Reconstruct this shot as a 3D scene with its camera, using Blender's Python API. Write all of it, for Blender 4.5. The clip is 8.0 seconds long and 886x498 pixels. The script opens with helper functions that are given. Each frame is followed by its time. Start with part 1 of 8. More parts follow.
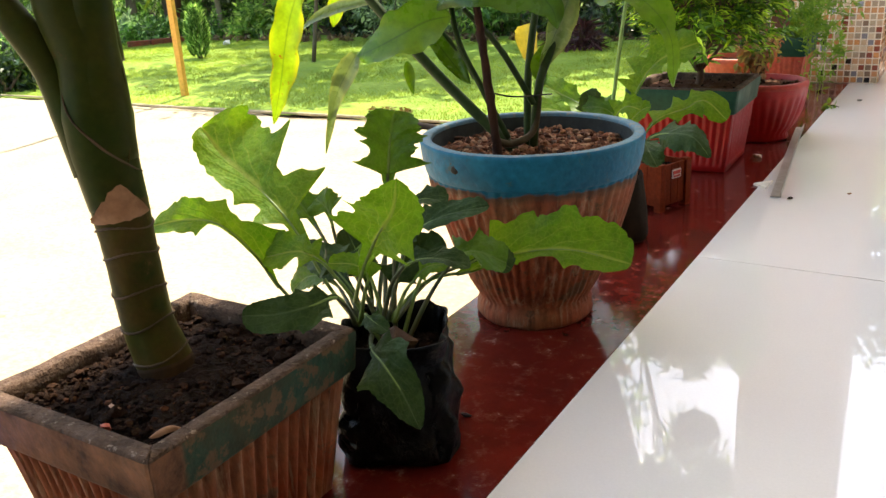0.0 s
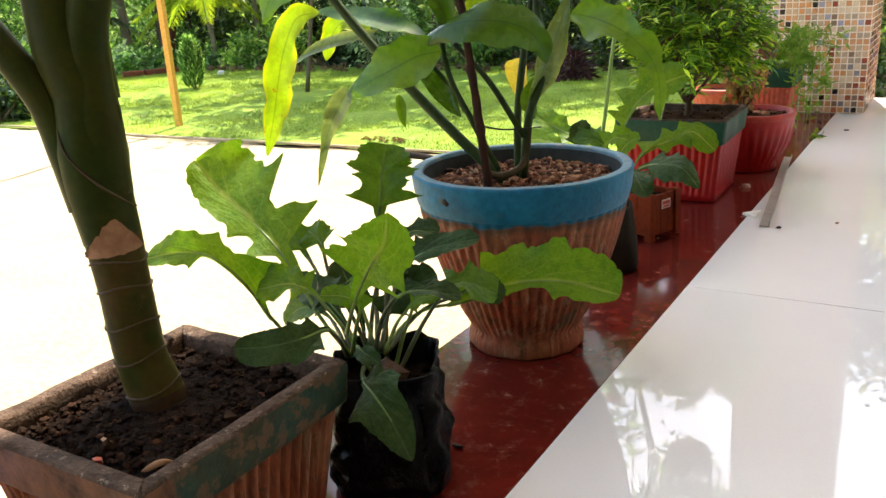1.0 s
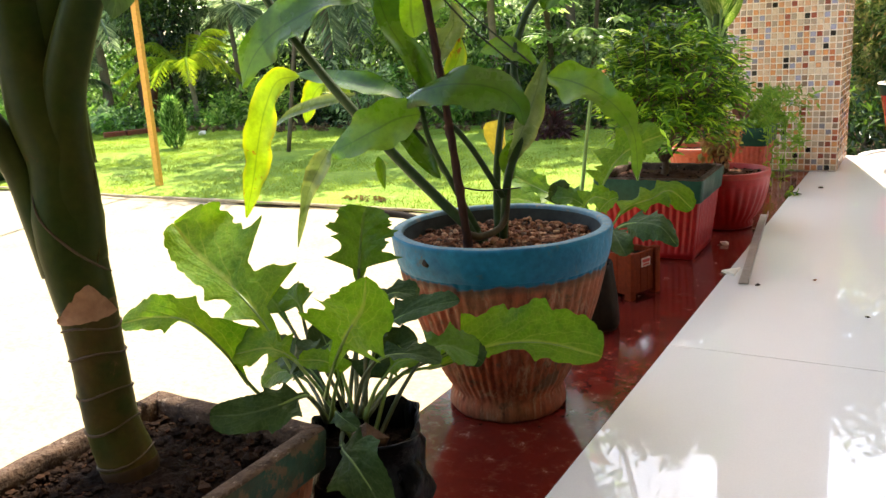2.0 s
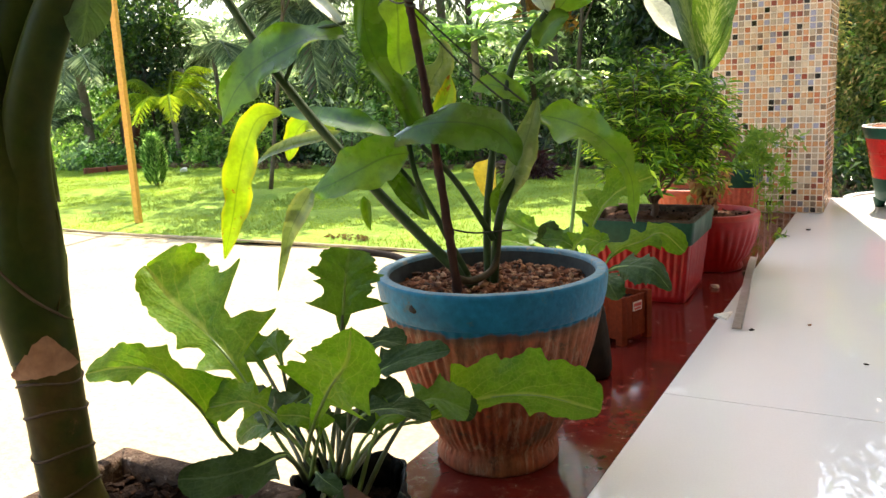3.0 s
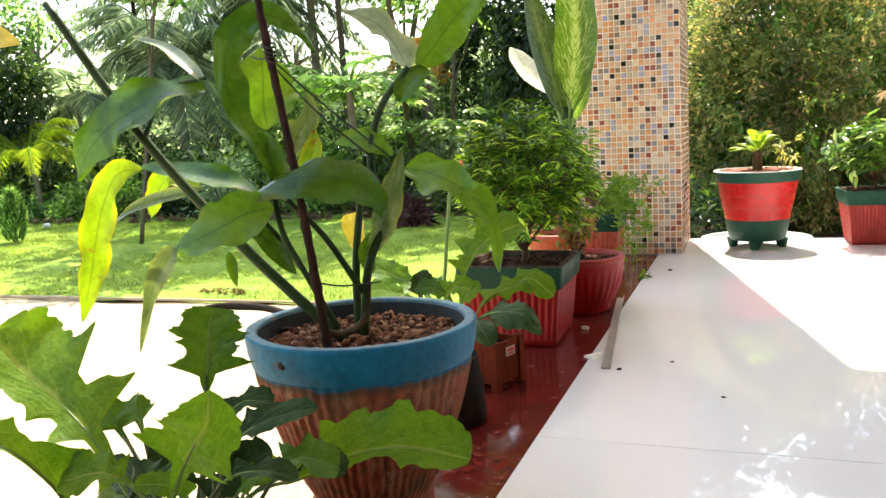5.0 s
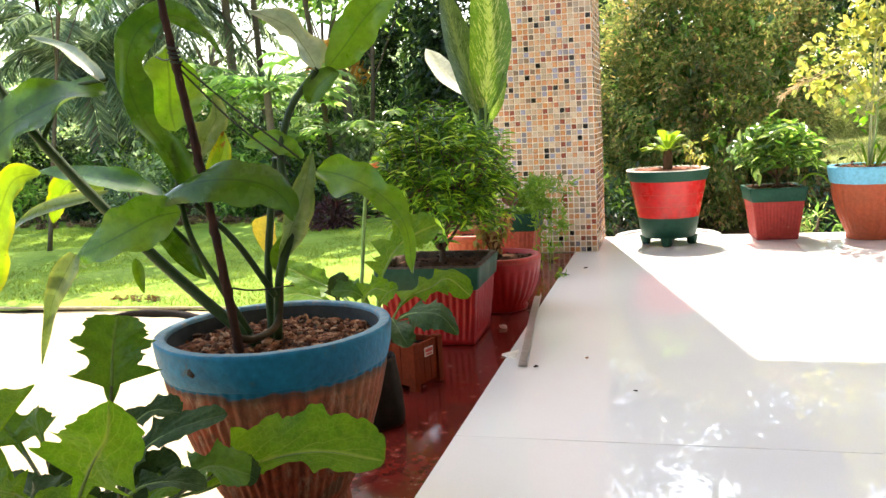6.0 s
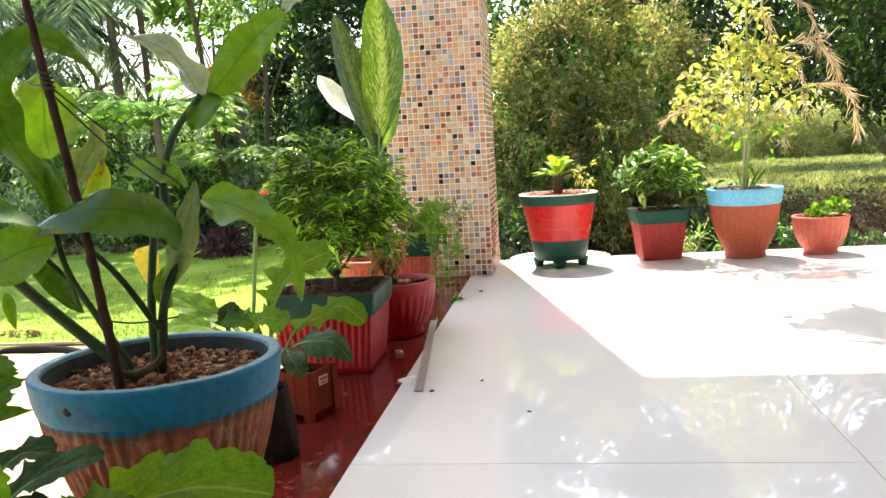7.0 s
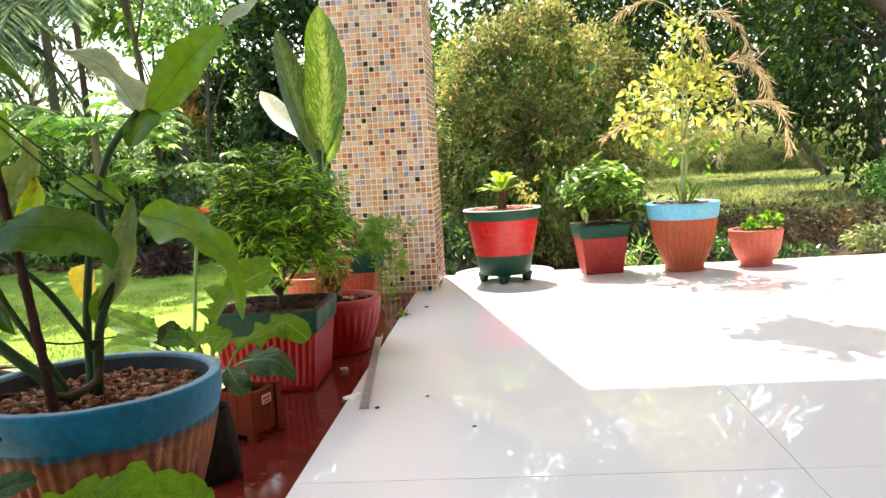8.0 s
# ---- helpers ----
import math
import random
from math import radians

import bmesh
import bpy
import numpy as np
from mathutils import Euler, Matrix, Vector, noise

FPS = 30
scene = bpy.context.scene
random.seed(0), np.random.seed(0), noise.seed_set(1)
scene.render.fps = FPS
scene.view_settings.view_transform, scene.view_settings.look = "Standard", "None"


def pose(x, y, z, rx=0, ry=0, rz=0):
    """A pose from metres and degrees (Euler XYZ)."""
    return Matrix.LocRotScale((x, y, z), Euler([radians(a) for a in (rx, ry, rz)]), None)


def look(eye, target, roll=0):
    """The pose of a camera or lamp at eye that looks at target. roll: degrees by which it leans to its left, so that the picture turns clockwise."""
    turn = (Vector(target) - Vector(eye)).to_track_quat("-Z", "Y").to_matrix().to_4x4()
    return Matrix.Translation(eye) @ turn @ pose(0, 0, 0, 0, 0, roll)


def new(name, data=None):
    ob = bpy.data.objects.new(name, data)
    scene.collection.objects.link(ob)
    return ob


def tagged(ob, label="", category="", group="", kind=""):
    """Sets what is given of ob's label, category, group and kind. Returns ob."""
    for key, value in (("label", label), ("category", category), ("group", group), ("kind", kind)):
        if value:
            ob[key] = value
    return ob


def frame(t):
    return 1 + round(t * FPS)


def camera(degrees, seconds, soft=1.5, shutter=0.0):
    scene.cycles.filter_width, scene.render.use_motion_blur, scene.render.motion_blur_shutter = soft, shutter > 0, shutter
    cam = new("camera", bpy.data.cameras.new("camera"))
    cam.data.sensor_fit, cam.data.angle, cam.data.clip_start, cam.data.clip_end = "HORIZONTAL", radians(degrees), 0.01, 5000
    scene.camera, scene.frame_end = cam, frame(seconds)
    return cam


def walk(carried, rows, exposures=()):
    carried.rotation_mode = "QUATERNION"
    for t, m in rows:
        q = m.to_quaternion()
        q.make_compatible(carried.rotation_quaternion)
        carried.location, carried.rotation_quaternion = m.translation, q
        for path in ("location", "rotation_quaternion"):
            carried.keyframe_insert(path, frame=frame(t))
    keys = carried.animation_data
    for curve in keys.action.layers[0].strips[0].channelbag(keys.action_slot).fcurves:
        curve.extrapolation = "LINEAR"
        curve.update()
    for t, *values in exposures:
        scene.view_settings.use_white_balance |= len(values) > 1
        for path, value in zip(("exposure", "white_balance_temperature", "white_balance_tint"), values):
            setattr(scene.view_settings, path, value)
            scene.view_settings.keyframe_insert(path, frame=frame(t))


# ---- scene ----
cam = camera(55.99, 8.0)
PATH = [
    (0, (0.3484, -1.3363, 0.5035), (-0.2867, -0.3432, 0.0878), -3.41),
    (0.5, (0.3490, -1.3372, 0.5048), (-0.2861, -0.3436, 0.0900), -3.31),
    (1, (0.3554, -1.3416, 0.5108), (-0.2765, -0.3310, 0.1340), -3.39),
    (1.5, (0.3617, -1.3444, 0.5154), (-0.2648, -0.3146, 0.1845), -3.55),
    (3, (0.3213, -1.2940, 0.5106), (-0.2743, -0.2218, 0.2693), -2.78),
    (3.5, (0.3146, -1.2844, 0.5139), (-0.2716, -0.2013, 0.3005), -2.75),
    (4, (0.3201, -1.2861, 0.5153), (-0.2170, -0.1732, 0.3271), -2.74),
    (5.5, (0.3486, -1.2917, 0.5162), (-0.0392, -0.1178, 0.3315), -3.34),
    (6, (0.3535, -1.2883, 0.5158), (0.0253, -0.0963, 0.3314), -3.34),
    (6.5, (0.3592, -1.2868, 0.5156), (0.0975, -0.0763, 0.3465), -3.43),
    (7, (0.3664, -1.2878, 0.5166), (0.1864, -0.0607, 0.3606), -3.44),
    (7.5, (0.3705, -1.2885, 0.5170), (0.2572, -0.0521, 0.3718), -3.42),
    (8, (0.3711, -1.2901, 0.5163), (0.2723, -0.0516, 0.3791), -3.52),
]
EXPOSURES = [(0.0, 1.86, 7250, 12), (1.5, 1.90, 7200, 12), (3.0, 1.90, 7150, 12), (5.5, 2.02, 7050, 12), (8.0, 2.04, 7000, 12)]
walk(cam, [(t, look(eye, target, roll)) for t, eye, target, roll in PATH], EXPOSURES)

# ---- light ----
SUN_UP, SUN_TURN = 58.0, -13.8
world = bpy.data.worlds.new("sky")
world.use_nodes = True
scene.world = world
sky = world.node_tree.nodes.new("ShaderNodeTexSky")
sky.sky_type, sky.sun_disc = "NISHITA", False
sky.sun_elevation, sky.sun_rotation = radians(SUN_UP), radians(SUN_TURN)
sky.dust_density, sky.air_density = 2.0, 1.2
world.node_tree.links.new(sky.outputs[0], world.node_tree.nodes["Background"].inputs[0])
world.node_tree.nodes["Background"].inputs[1].default_value = 0.15
sun_data = bpy.data.lights.new("sun", "SUN")
sun_data.energy, sun_data.angle, sun_data.color = 3.7, radians(0.5), (1.0, 0.95, 0.86)
sun = new("sun", sun_data)
az = radians(SUN_TURN)
sun_dir = Vector((math.sin(az) * math.cos(radians(SUN_UP)), math.cos(az) * math.cos(radians(SUN_UP)), math.sin(radians(SUN_UP))))
sun.matrix_world = look(sun_dir * 30, (0, 0, 0))

GROUND = -0.30


# ---- materials ----
def nodes_of(name):
    m = bpy.data.materials.new(name)
    m.use_nodes = True
    nt = m.node_tree
    return m, nt, nt.nodes["Principled BSDF"]


def add(nt, kind, **sets):
    n = nt.nodes.new(kind)
    for k, v in sets.items():
        if k in n.inputs:
            n.inputs[k].default_value = v
    return n


def noise_of(nt, scale, detail=6.0, rough=0.6, coord=None):
    n = add(nt, "ShaderNodeTexNoise", Scale=scale, Detail=detail, Roughness=rough)
    if coord is not None:
        nt.links.new(coord, n.inputs["Vector"])
    return n.outputs["Fac"]


def ramp(nt, fac, stops, constant=False):
    r = nt.nodes.new("ShaderNodeValToRGB")
    r.color_ramp.interpolation = "CONSTANT" if constant else "LINEAR"
    while len(r.color_ramp.elements) < len(stops):
        r.color_ramp.elements.new(0.5)
    for e, (p, c) in zip(r.color_ramp.elements, stops):
        e.position, e.color = p, (*c, 1)
    nt.links.new(fac, r.inputs[0])
    return r.outputs[0]


def mixed(nt, fac, a, b, blend="MIX"):
    m = nt.nodes.new("ShaderNodeMix")
    m.data_type, m.blend_type = "RGBA", blend
    for sock, v in ((m.inputs[0], fac), (m.inputs[6], a), (m.inputs[7], b)):
        if isinstance(v, bpy.types.NodeSocket):
            nt.links.new(v, sock)
        else:
            sock.default_value = v if isinstance(v, float) else (*v, 1)
    return m.outputs[2]


def math_of(nt, op, a, b=0.0, clamp=False):
    m = nt.nodes.new("ShaderNodeMath")
    m.operation, m.use_clamp = op, clamp
    for sock, v in ((m.inputs[0], a), (m.inputs[1], b)):
        if isinstance(v, bpy.types.NodeSocket):
            nt.links.new(v, sock)
        else:
            sock.default_value = v
    return m.outputs[0]


def bumped(nt, bsdf, height, strength, distance):
    b = add(nt, "ShaderNodeBump", Strength=strength, Distance=distance)
    nt.links.new(height, b.inputs["Height"])
    nt.links.new(b.outputs[0], bsdf.inputs["Normal"])


def surface(name, base, worn, rough=0.6, grain=60.0, patch=8.0, amount=0.5, bump=0.3, deep=0.002, spot=None, spot_at=0.62, metal=0.0, coat=0.0, spec=0.35):
    """A worn surface: base colour, a second colour in patches, fine grain, bump, and stains where spot is given."""
    m, nt, b = nodes_of(name)
    pos = nt.nodes.new("ShaderNodeNewGeometry").outputs["Position"]
    big = noise_of(nt, patch, 5.0, 0.65, pos)
    fine = noise_of(nt, grain, 4.0, 0.6, pos)
    f = ramp(nt, big, [(0.35, (0, 0, 0)), (0.68, (1, 1, 1))])
    f = math_of(nt, "MULTIPLY", f, amount)
    c = mixed(nt, f, base, worn)
    shade = ramp(nt, fine, [(0.3, (0.78, 0.78, 0.78)), (0.7, (1.12, 1.12, 1.12))])
    c = mixed(nt, 1.0, c, shade, "MULTIPLY")
    if spot:
        s = ramp(nt, noise_of(nt, patch * 2.7, 7.0, 0.7, pos), [(spot_at, (0, 0, 0)), (spot_at + 0.06, (1, 1, 1))])
        c = mixed(nt, s, c, spot)
    nt.links.new(c, b.inputs["Base Color"])
    r = ramp(nt, big, [(0.3, (rough * 0.75,) * 3), (0.7, (min(1, rough * 1.2),) * 3)])
    nt.links.new(r, b.inputs["Roughness"])
    b.inputs["Metallic"].default_value = metal
    b.inputs["Coat Weight"].default_value = coat
    b.inputs["Specular IOR Level"].default_value = spec
    bumped(nt, b, fine, bump, deep)
    return m


def leafy(name, base, other, vein=(0.4, 0.55, 0.15), through_light=0.35, rough=0.38, veins=9.0, slant=0.35, patch=14.0, blotch=None, relief=0.6, vein_mix=0.5, rib=0.035, side_mix=0.45, thin=0.1, spec=0.45, tint=(1.8, 1.65, 0.45), edge=None):
    """A large leaf: midrib, wavering side veins and a fine net by its own coordinates, light shining through."""
    m, nt, b = nodes_of(name)
    uv = nt.nodes.new("ShaderNodeUVMap").outputs[0]
    sep = nt.nodes.new("ShaderNodeSeparateXYZ")
    nt.links.new(uv, sep.inputs[0])
    u = math_of(nt, "ABSOLUTE", math_of(nt, "SUBTRACT", sep.outputs[0], 0.5))
    v = sep.outputs[1]
    pos = nt.nodes.new("ShaderNodeNewGeometry").outputs["Position"]
    sway = math_of(nt, "MULTIPLY", math_of(nt, "SUBTRACT", noise_of(nt, 30.0, 2.0, 0.5, pos), 0.5), 0.55)
    line = math_of(nt, "SUBTRACT", math_of(nt, "MULTIPLY", v, veins), math_of(nt, "MULTIPLY", math_of(nt, "POWER", u, 0.85), veins * slant * 1.8))
    line = math_of(nt, "ADD", line, sway)
    saw = math_of(nt, "ABSOLUTE", math_of(nt, "SUBTRACT", math_of(nt, "FRACT", line), 0.5))
    side = ramp(nt, saw, [(0.0, (1, 1, 1)), (thin * 0.5, (0.45, 0.45, 0.45)), (thin * 1.5, (0, 0, 0))])
    side = math_of(nt, "MULTIPLY", side, ramp(nt, u, [(0.0, (1, 1, 1)), (0.46, (0.15, 0.15, 0.15))]))
    mid = ramp(nt, u, [(rib * 0.4, (1, 1, 1)), (rib * 1.3, (0, 0, 0))])
    allv = math_of(nt, "MAXIMUM", math_of(nt, "MULTIPLY", side, side_mix), mid) if side_mix > 0.05 else mid
    big = noise_of(nt, patch, 4.0, 0.6, pos)
    rnd = nt.nodes.new("ShaderNodeObjectInfo").outputs["Random"]
    c = mixed(nt, ramp(nt, big, [(0.35, (0, 0, 0)), (0.7, (1, 1, 1))]), base, other)
    c = mixed(nt, math_of(nt, "MULTIPLY", rnd, 0.35), c, other)
    fleck = ramp(nt, noise_of(nt, 95.0, 4.0, 0.65, pos), [(0.32, (0.80, 0.80, 0.80)), (0.68, (1.14, 1.14, 1.14))])
    c = mixed(nt, 1.0, c, fleck, "MULTIPLY")
    if side_mix > 0.05:
        cell = nt.nodes.new("ShaderNodeTexVoronoi")
        cell.feature = "DISTANCE_TO_EDGE"
        cell.inputs["Scale"].default_value = 150.0
        nt.links.new(pos, cell.inputs["Vector"])
        net = ramp(nt, cell.outputs["Distance"], [(0.0, (1, 1, 1)), (0.09, (0, 0, 0))])
        c = mixed(nt, math_of(nt, "MULTIPLY", net, 0.16), c, vein)
    c = mixed(nt, math_of(nt, "MULTIPLY", allv, vein_mix), c, vein)
    if edge:
        margin = math_of(nt, "ADD", u, math_of(nt, "MULTIPLY", math_of(nt, "SUBTRACT", big, 0.5), 0.5))
        c = mixed(nt, math_of(nt, "MULTIPLY", ramp(nt, margin, [(0.34, (0, 0, 0)), (0.50, (1, 1, 1))]), 0.8), c, edge)
    if blotch:
        s = ramp(nt, noise_of(nt, 34.0, 6.0, 0.7, pos), [(0.60, (0, 0, 0)), (0.64, (1, 1, 1))])
        s = math_of(nt, "MULTIPLY", s, ramp(nt, v, [(0.48, (0, 0, 0)), (0.62, (1, 1, 1))]))
        c = mixed(nt, s, c, blotch)
    nt.links.new(c, b.inputs["Base Color"])
    nt.links.new(ramp(nt, big, [(0.3, (rough * 0.85,) * 3), (0.7, (min(1.0, rough * 1.3),) * 3)]), b.inputs["Roughness"])
    b.inputs["Specular IOR Level"].default_value = spec
    fine = noise_of(nt, 180.0, 3.0, 0.5, pos)
    hump = math_of(nt, "MULTIPLY", fine, 0.25)
    if side_mix > 0.05:
        quilt = math_of(nt, "MULTIPLY", noise_of(nt, 60.0, 2.0, 0.5, pos), 1.5)
        bulge = math_of(nt, "MULTIPLY", math_of(nt, "MINIMUM", math_of(nt, "MULTIPLY", saw, 5.0), 1.0), 0.10)
        hump = math_of(nt, "ADD", math_of(nt, "ADD", bulge, hump), quilt)
    bumped(nt, b, hump, relief, 0.004)
    tl = nt.nodes.new("ShaderNodeBsdfTranslucent")
    tc = mixed(nt, 1.0, c, tint, "MULTIPLY")
    nt.links.new(tc, tl.inputs[0])
    nt.links.new(b.inputs["Normal"].links[0].from_socket, tl.inputs["Normal"])
    mix = nt.nodes.new("ShaderNodeMixShader")
    mix.inputs[0].default_value = through_light
    nt.links.new(b.outputs[0], mix.inputs[1])
    nt.links.new(tl.outputs[0], mix.inputs[2])
    nt.links.new(mix.outputs[0], nt.nodes["Material Output"].inputs[0])
    return m


def foliage(name, stops, through_light=0.3, rough=0.4, gain=1.3, spec=0.3, glow=(1.6, 1.45, 0.62)):
    """Small leaves by the thousand: each one takes its own shade."""
    m, nt, b = nodes_of(name)
    geo = nt.nodes.new("ShaderNodeNewGeometry")
    c = ramp(nt, geo.outputs["Random Per Island"], [(p, tuple(gain * q for q in col)) for p, col in stops])
    big = noise_of(nt, 1.6, 3.0, 0.5, geo.outputs["Position"])
    c = mixed(nt, 1.0, c, ramp(nt, big, [(0.35, (0.55, 0.55, 0.58)), (0.65, (1.3, 1.3, 1.22))]), "MULTIPLY")
    nt.links.new(c, b.inputs["Base Color"])
    b.inputs["Roughness"].default_value = rough
    b.inputs["Specular IOR Level"].default_value = spec
    tl = nt.nodes.new("ShaderNodeBsdfTranslucent")
    nt.links.new(mixed(nt, 1.0, c, glow, "MULTIPLY"), tl.inputs[0])
    mix = nt.nodes.new("ShaderNodeMixShader")
    mix.inputs[0].default_value = through_light + 0.12
    nt.links.new(b.outputs[0], mix.inputs[1])
    nt.links.new(tl.outputs[0], mix.inputs[2])
    nt.links.new(mix.outputs[0], nt.nodes["Material Output"].inputs[0])
    return m


def polished(name, base, cloud, rough, patch, stain=None, amount=0.5, dust=0.0, spec=0.5):
    m, nt, b = nodes_of(name)
    pos = nt.nodes.new("ShaderNodeNewGeometry").outputs["Position"]
    big = noise_of(nt, patch, 6.0, 0.65, pos)
    c = mixed(nt, math_of(nt, "MULTIPLY", ramp(nt, big, [(0.35, (0, 0, 0)), (0.7, (1, 1, 1))]), amount), base, cloud)
    fine = noise_of(nt, 300.0, 3.0, 0.6, pos)
    c = mixed(nt, 1.0, c, ramp(nt, fine, [(0.3, (0.97, 0.97, 0.97)), (0.7, (1.02, 1.02, 1.02))]), "MULTIPLY")
    scuff = ramp(nt, noise_of(nt, patch * 3.1, 8.0, 0.75, pos), [(0.52, (0, 0, 0)), (0.75, (1, 1, 1))])
    if stain:
        c = mixed(nt, math_of(nt, "MULTIPLY", scuff, dust), c, stain)
    nt.links.new(c, b.inputs["Base Color"])
    r = math_of(nt, "ADD", rough, math_of(nt, "MULTIPLY", scuff, rough * (1.0 + 4.0 * dust)))
    nt.links.new(r, b.inputs["Roughness"])
    b.inputs["Specular IOR Level"].default_value = spec
    bumped(nt, b, noise_of(nt, 9.0, 2.0, 0.5, pos), 0.012, 0.002)
    return m


def mosaic(name, per_object):
    m, nt, b = nodes_of(name)
    if per_object:
        f = nt.nodes.new("ShaderNodeObjectInfo").outputs["Random"]
    else:
        f = nt.nodes.new("ShaderNodeNewGeometry").outputs["Random Per Island"]
    pal = [(0.0, (0.62, 0.37, 0.22)), (0.15, (0.58, 0.42, 0.29)), (0.27, (0.56, 0.28, 0.14)), (0.38, (0.62, 0.29, 0.12)), (0.46, (0.48, 0.38, 0.28)),
           (0.55, (0.46, 0.16, 0.075)), (0.61, (0.38, 0.30, 0.23)), (0.68, (0.23, 0.155, 0.11)), (0.735, (0.33, 0.33, 0.46)), (0.79, (0.22, 0.21, 0.25)),
           (0.825, (0.25, 0.060, 0.035)), (0.865, (0.68, 0.55, 0.41)), (0.94, (0.016, 0.011, 0.011))]
    c = ramp(nt, f, pal, True)
    pos = nt.nodes.new("ShaderNodeNewGeometry").outputs["Position"]
    c = mixed(nt, 1.0, c, ramp(nt, noise_of(nt, 220.0, 3.0, 0.6, pos), [(0.3, (0.86, 0.86, 0.86)), (0.7, (1.1, 1.1, 1.1))]), "MULTIPLY")
    nt.links.new(c, b.inputs["Base Color"])
    b.inputs["Roughness"].default_value = 0.22
    bumped(nt, b, noise_of(nt, 90.0, 2.0, 0.5, pos), 0.15, 0.001)
    return m


M = {}
M["tile"] = polished("cream porcelain", (0.75, 0.74, 0.73), (0.71, 0.70, 0.70), 0.016, 3.0, (0.68, 0.65, 0.62), 0.5, 0.10, 0.85)
M["grout"] = surface("grey grout", (0.36, 0.33, 0.30), (0.27, 0.25, 0.22), 0.8)
M["red_stone"] = polished("red oxide stone", (0.125, 0.012, 0.008), (0.070, 0.008, 0.006), 0.095, 11.0, (0.20, 0.075, 0.052), 0.9, 0.75, 0.35)
M["plaster"] = surface("painted plaster", (0.78, 0.74, 0.66), (0.70, 0.66, 0.58), 0.75, 90.0, 2.0, 0.5, 0.2)
M["wall_paint"] = surface("ochre wall paint", (0.42, 0.34, 0.24), (0.36, 0.29, 0.20), 0.75, 90.0, 2.0, 0.5, 0.2)
M["concrete"] = surface("raw concrete", (0.42, 0.39, 0.35), (0.33, 0.30, 0.27), 0.85, 70.0, 5.0)
M["mosaic_piece"] = mosaic("glass mosaic piece", True)
M["mosaic_rest"] = mosaic("glass mosaic sheet", False)
M["mosaic_grout"] = surface("cream grout", (0.88, 0.80, 0.70), (0.82, 0.73, 0.62), 0.8)
M["sand"] = surface("pale sand", (0.43, 0.36, 0.235), (0.35, 0.28, 0.17), 0.9, 55.0, 3.5, 0.6, 0.6, 0.01, (0.29, 0.215, 0.13), 0.66, spec=0.1)
M["earth"] = surface("garden earth", (0.12, 0.078, 0.050), (0.075, 0.062, 0.035), 0.95, 25.0, 0.8, 0.8, 0.8, 0.03, spec=0.05)
M["lawn"] = surface("lawn turf", (0.15, 0.25, 0.035), (0.27, 0.37, 0.07), 0.85, 22.0, 1.6, 0.9, 1.0, 0.02, (0.24, 0.22, 0.08), 0.62, spec=0.05)
M["meadow"] = surface("rough meadow turf", (0.13, 0.17, 0.055), (0.24, 0.27, 0.095), 0.9, 22.0, 1.6, 0.9, 1.0, 0.02, (0.19, 0.15, 0.08), 0.60, spec=0.05)
M["grass"] = foliage("grass blades", [(0.0, (0.16, 0.26, 0.035)), (0.5, (0.25, 0.36, 0.06)), (1.0, (0.36, 0.42, 0.10))], 0.25, 0.8, 1.0, 0.05)
M["soil_dark"] = surface("dark potting soil", (0.020, 0.011, 0.007), (0.008, 0.005, 0.003), 0.95, 160.0, 40.0, 0.9, 1.0, 0.008, spec=0.06)
M["gravel"] = None
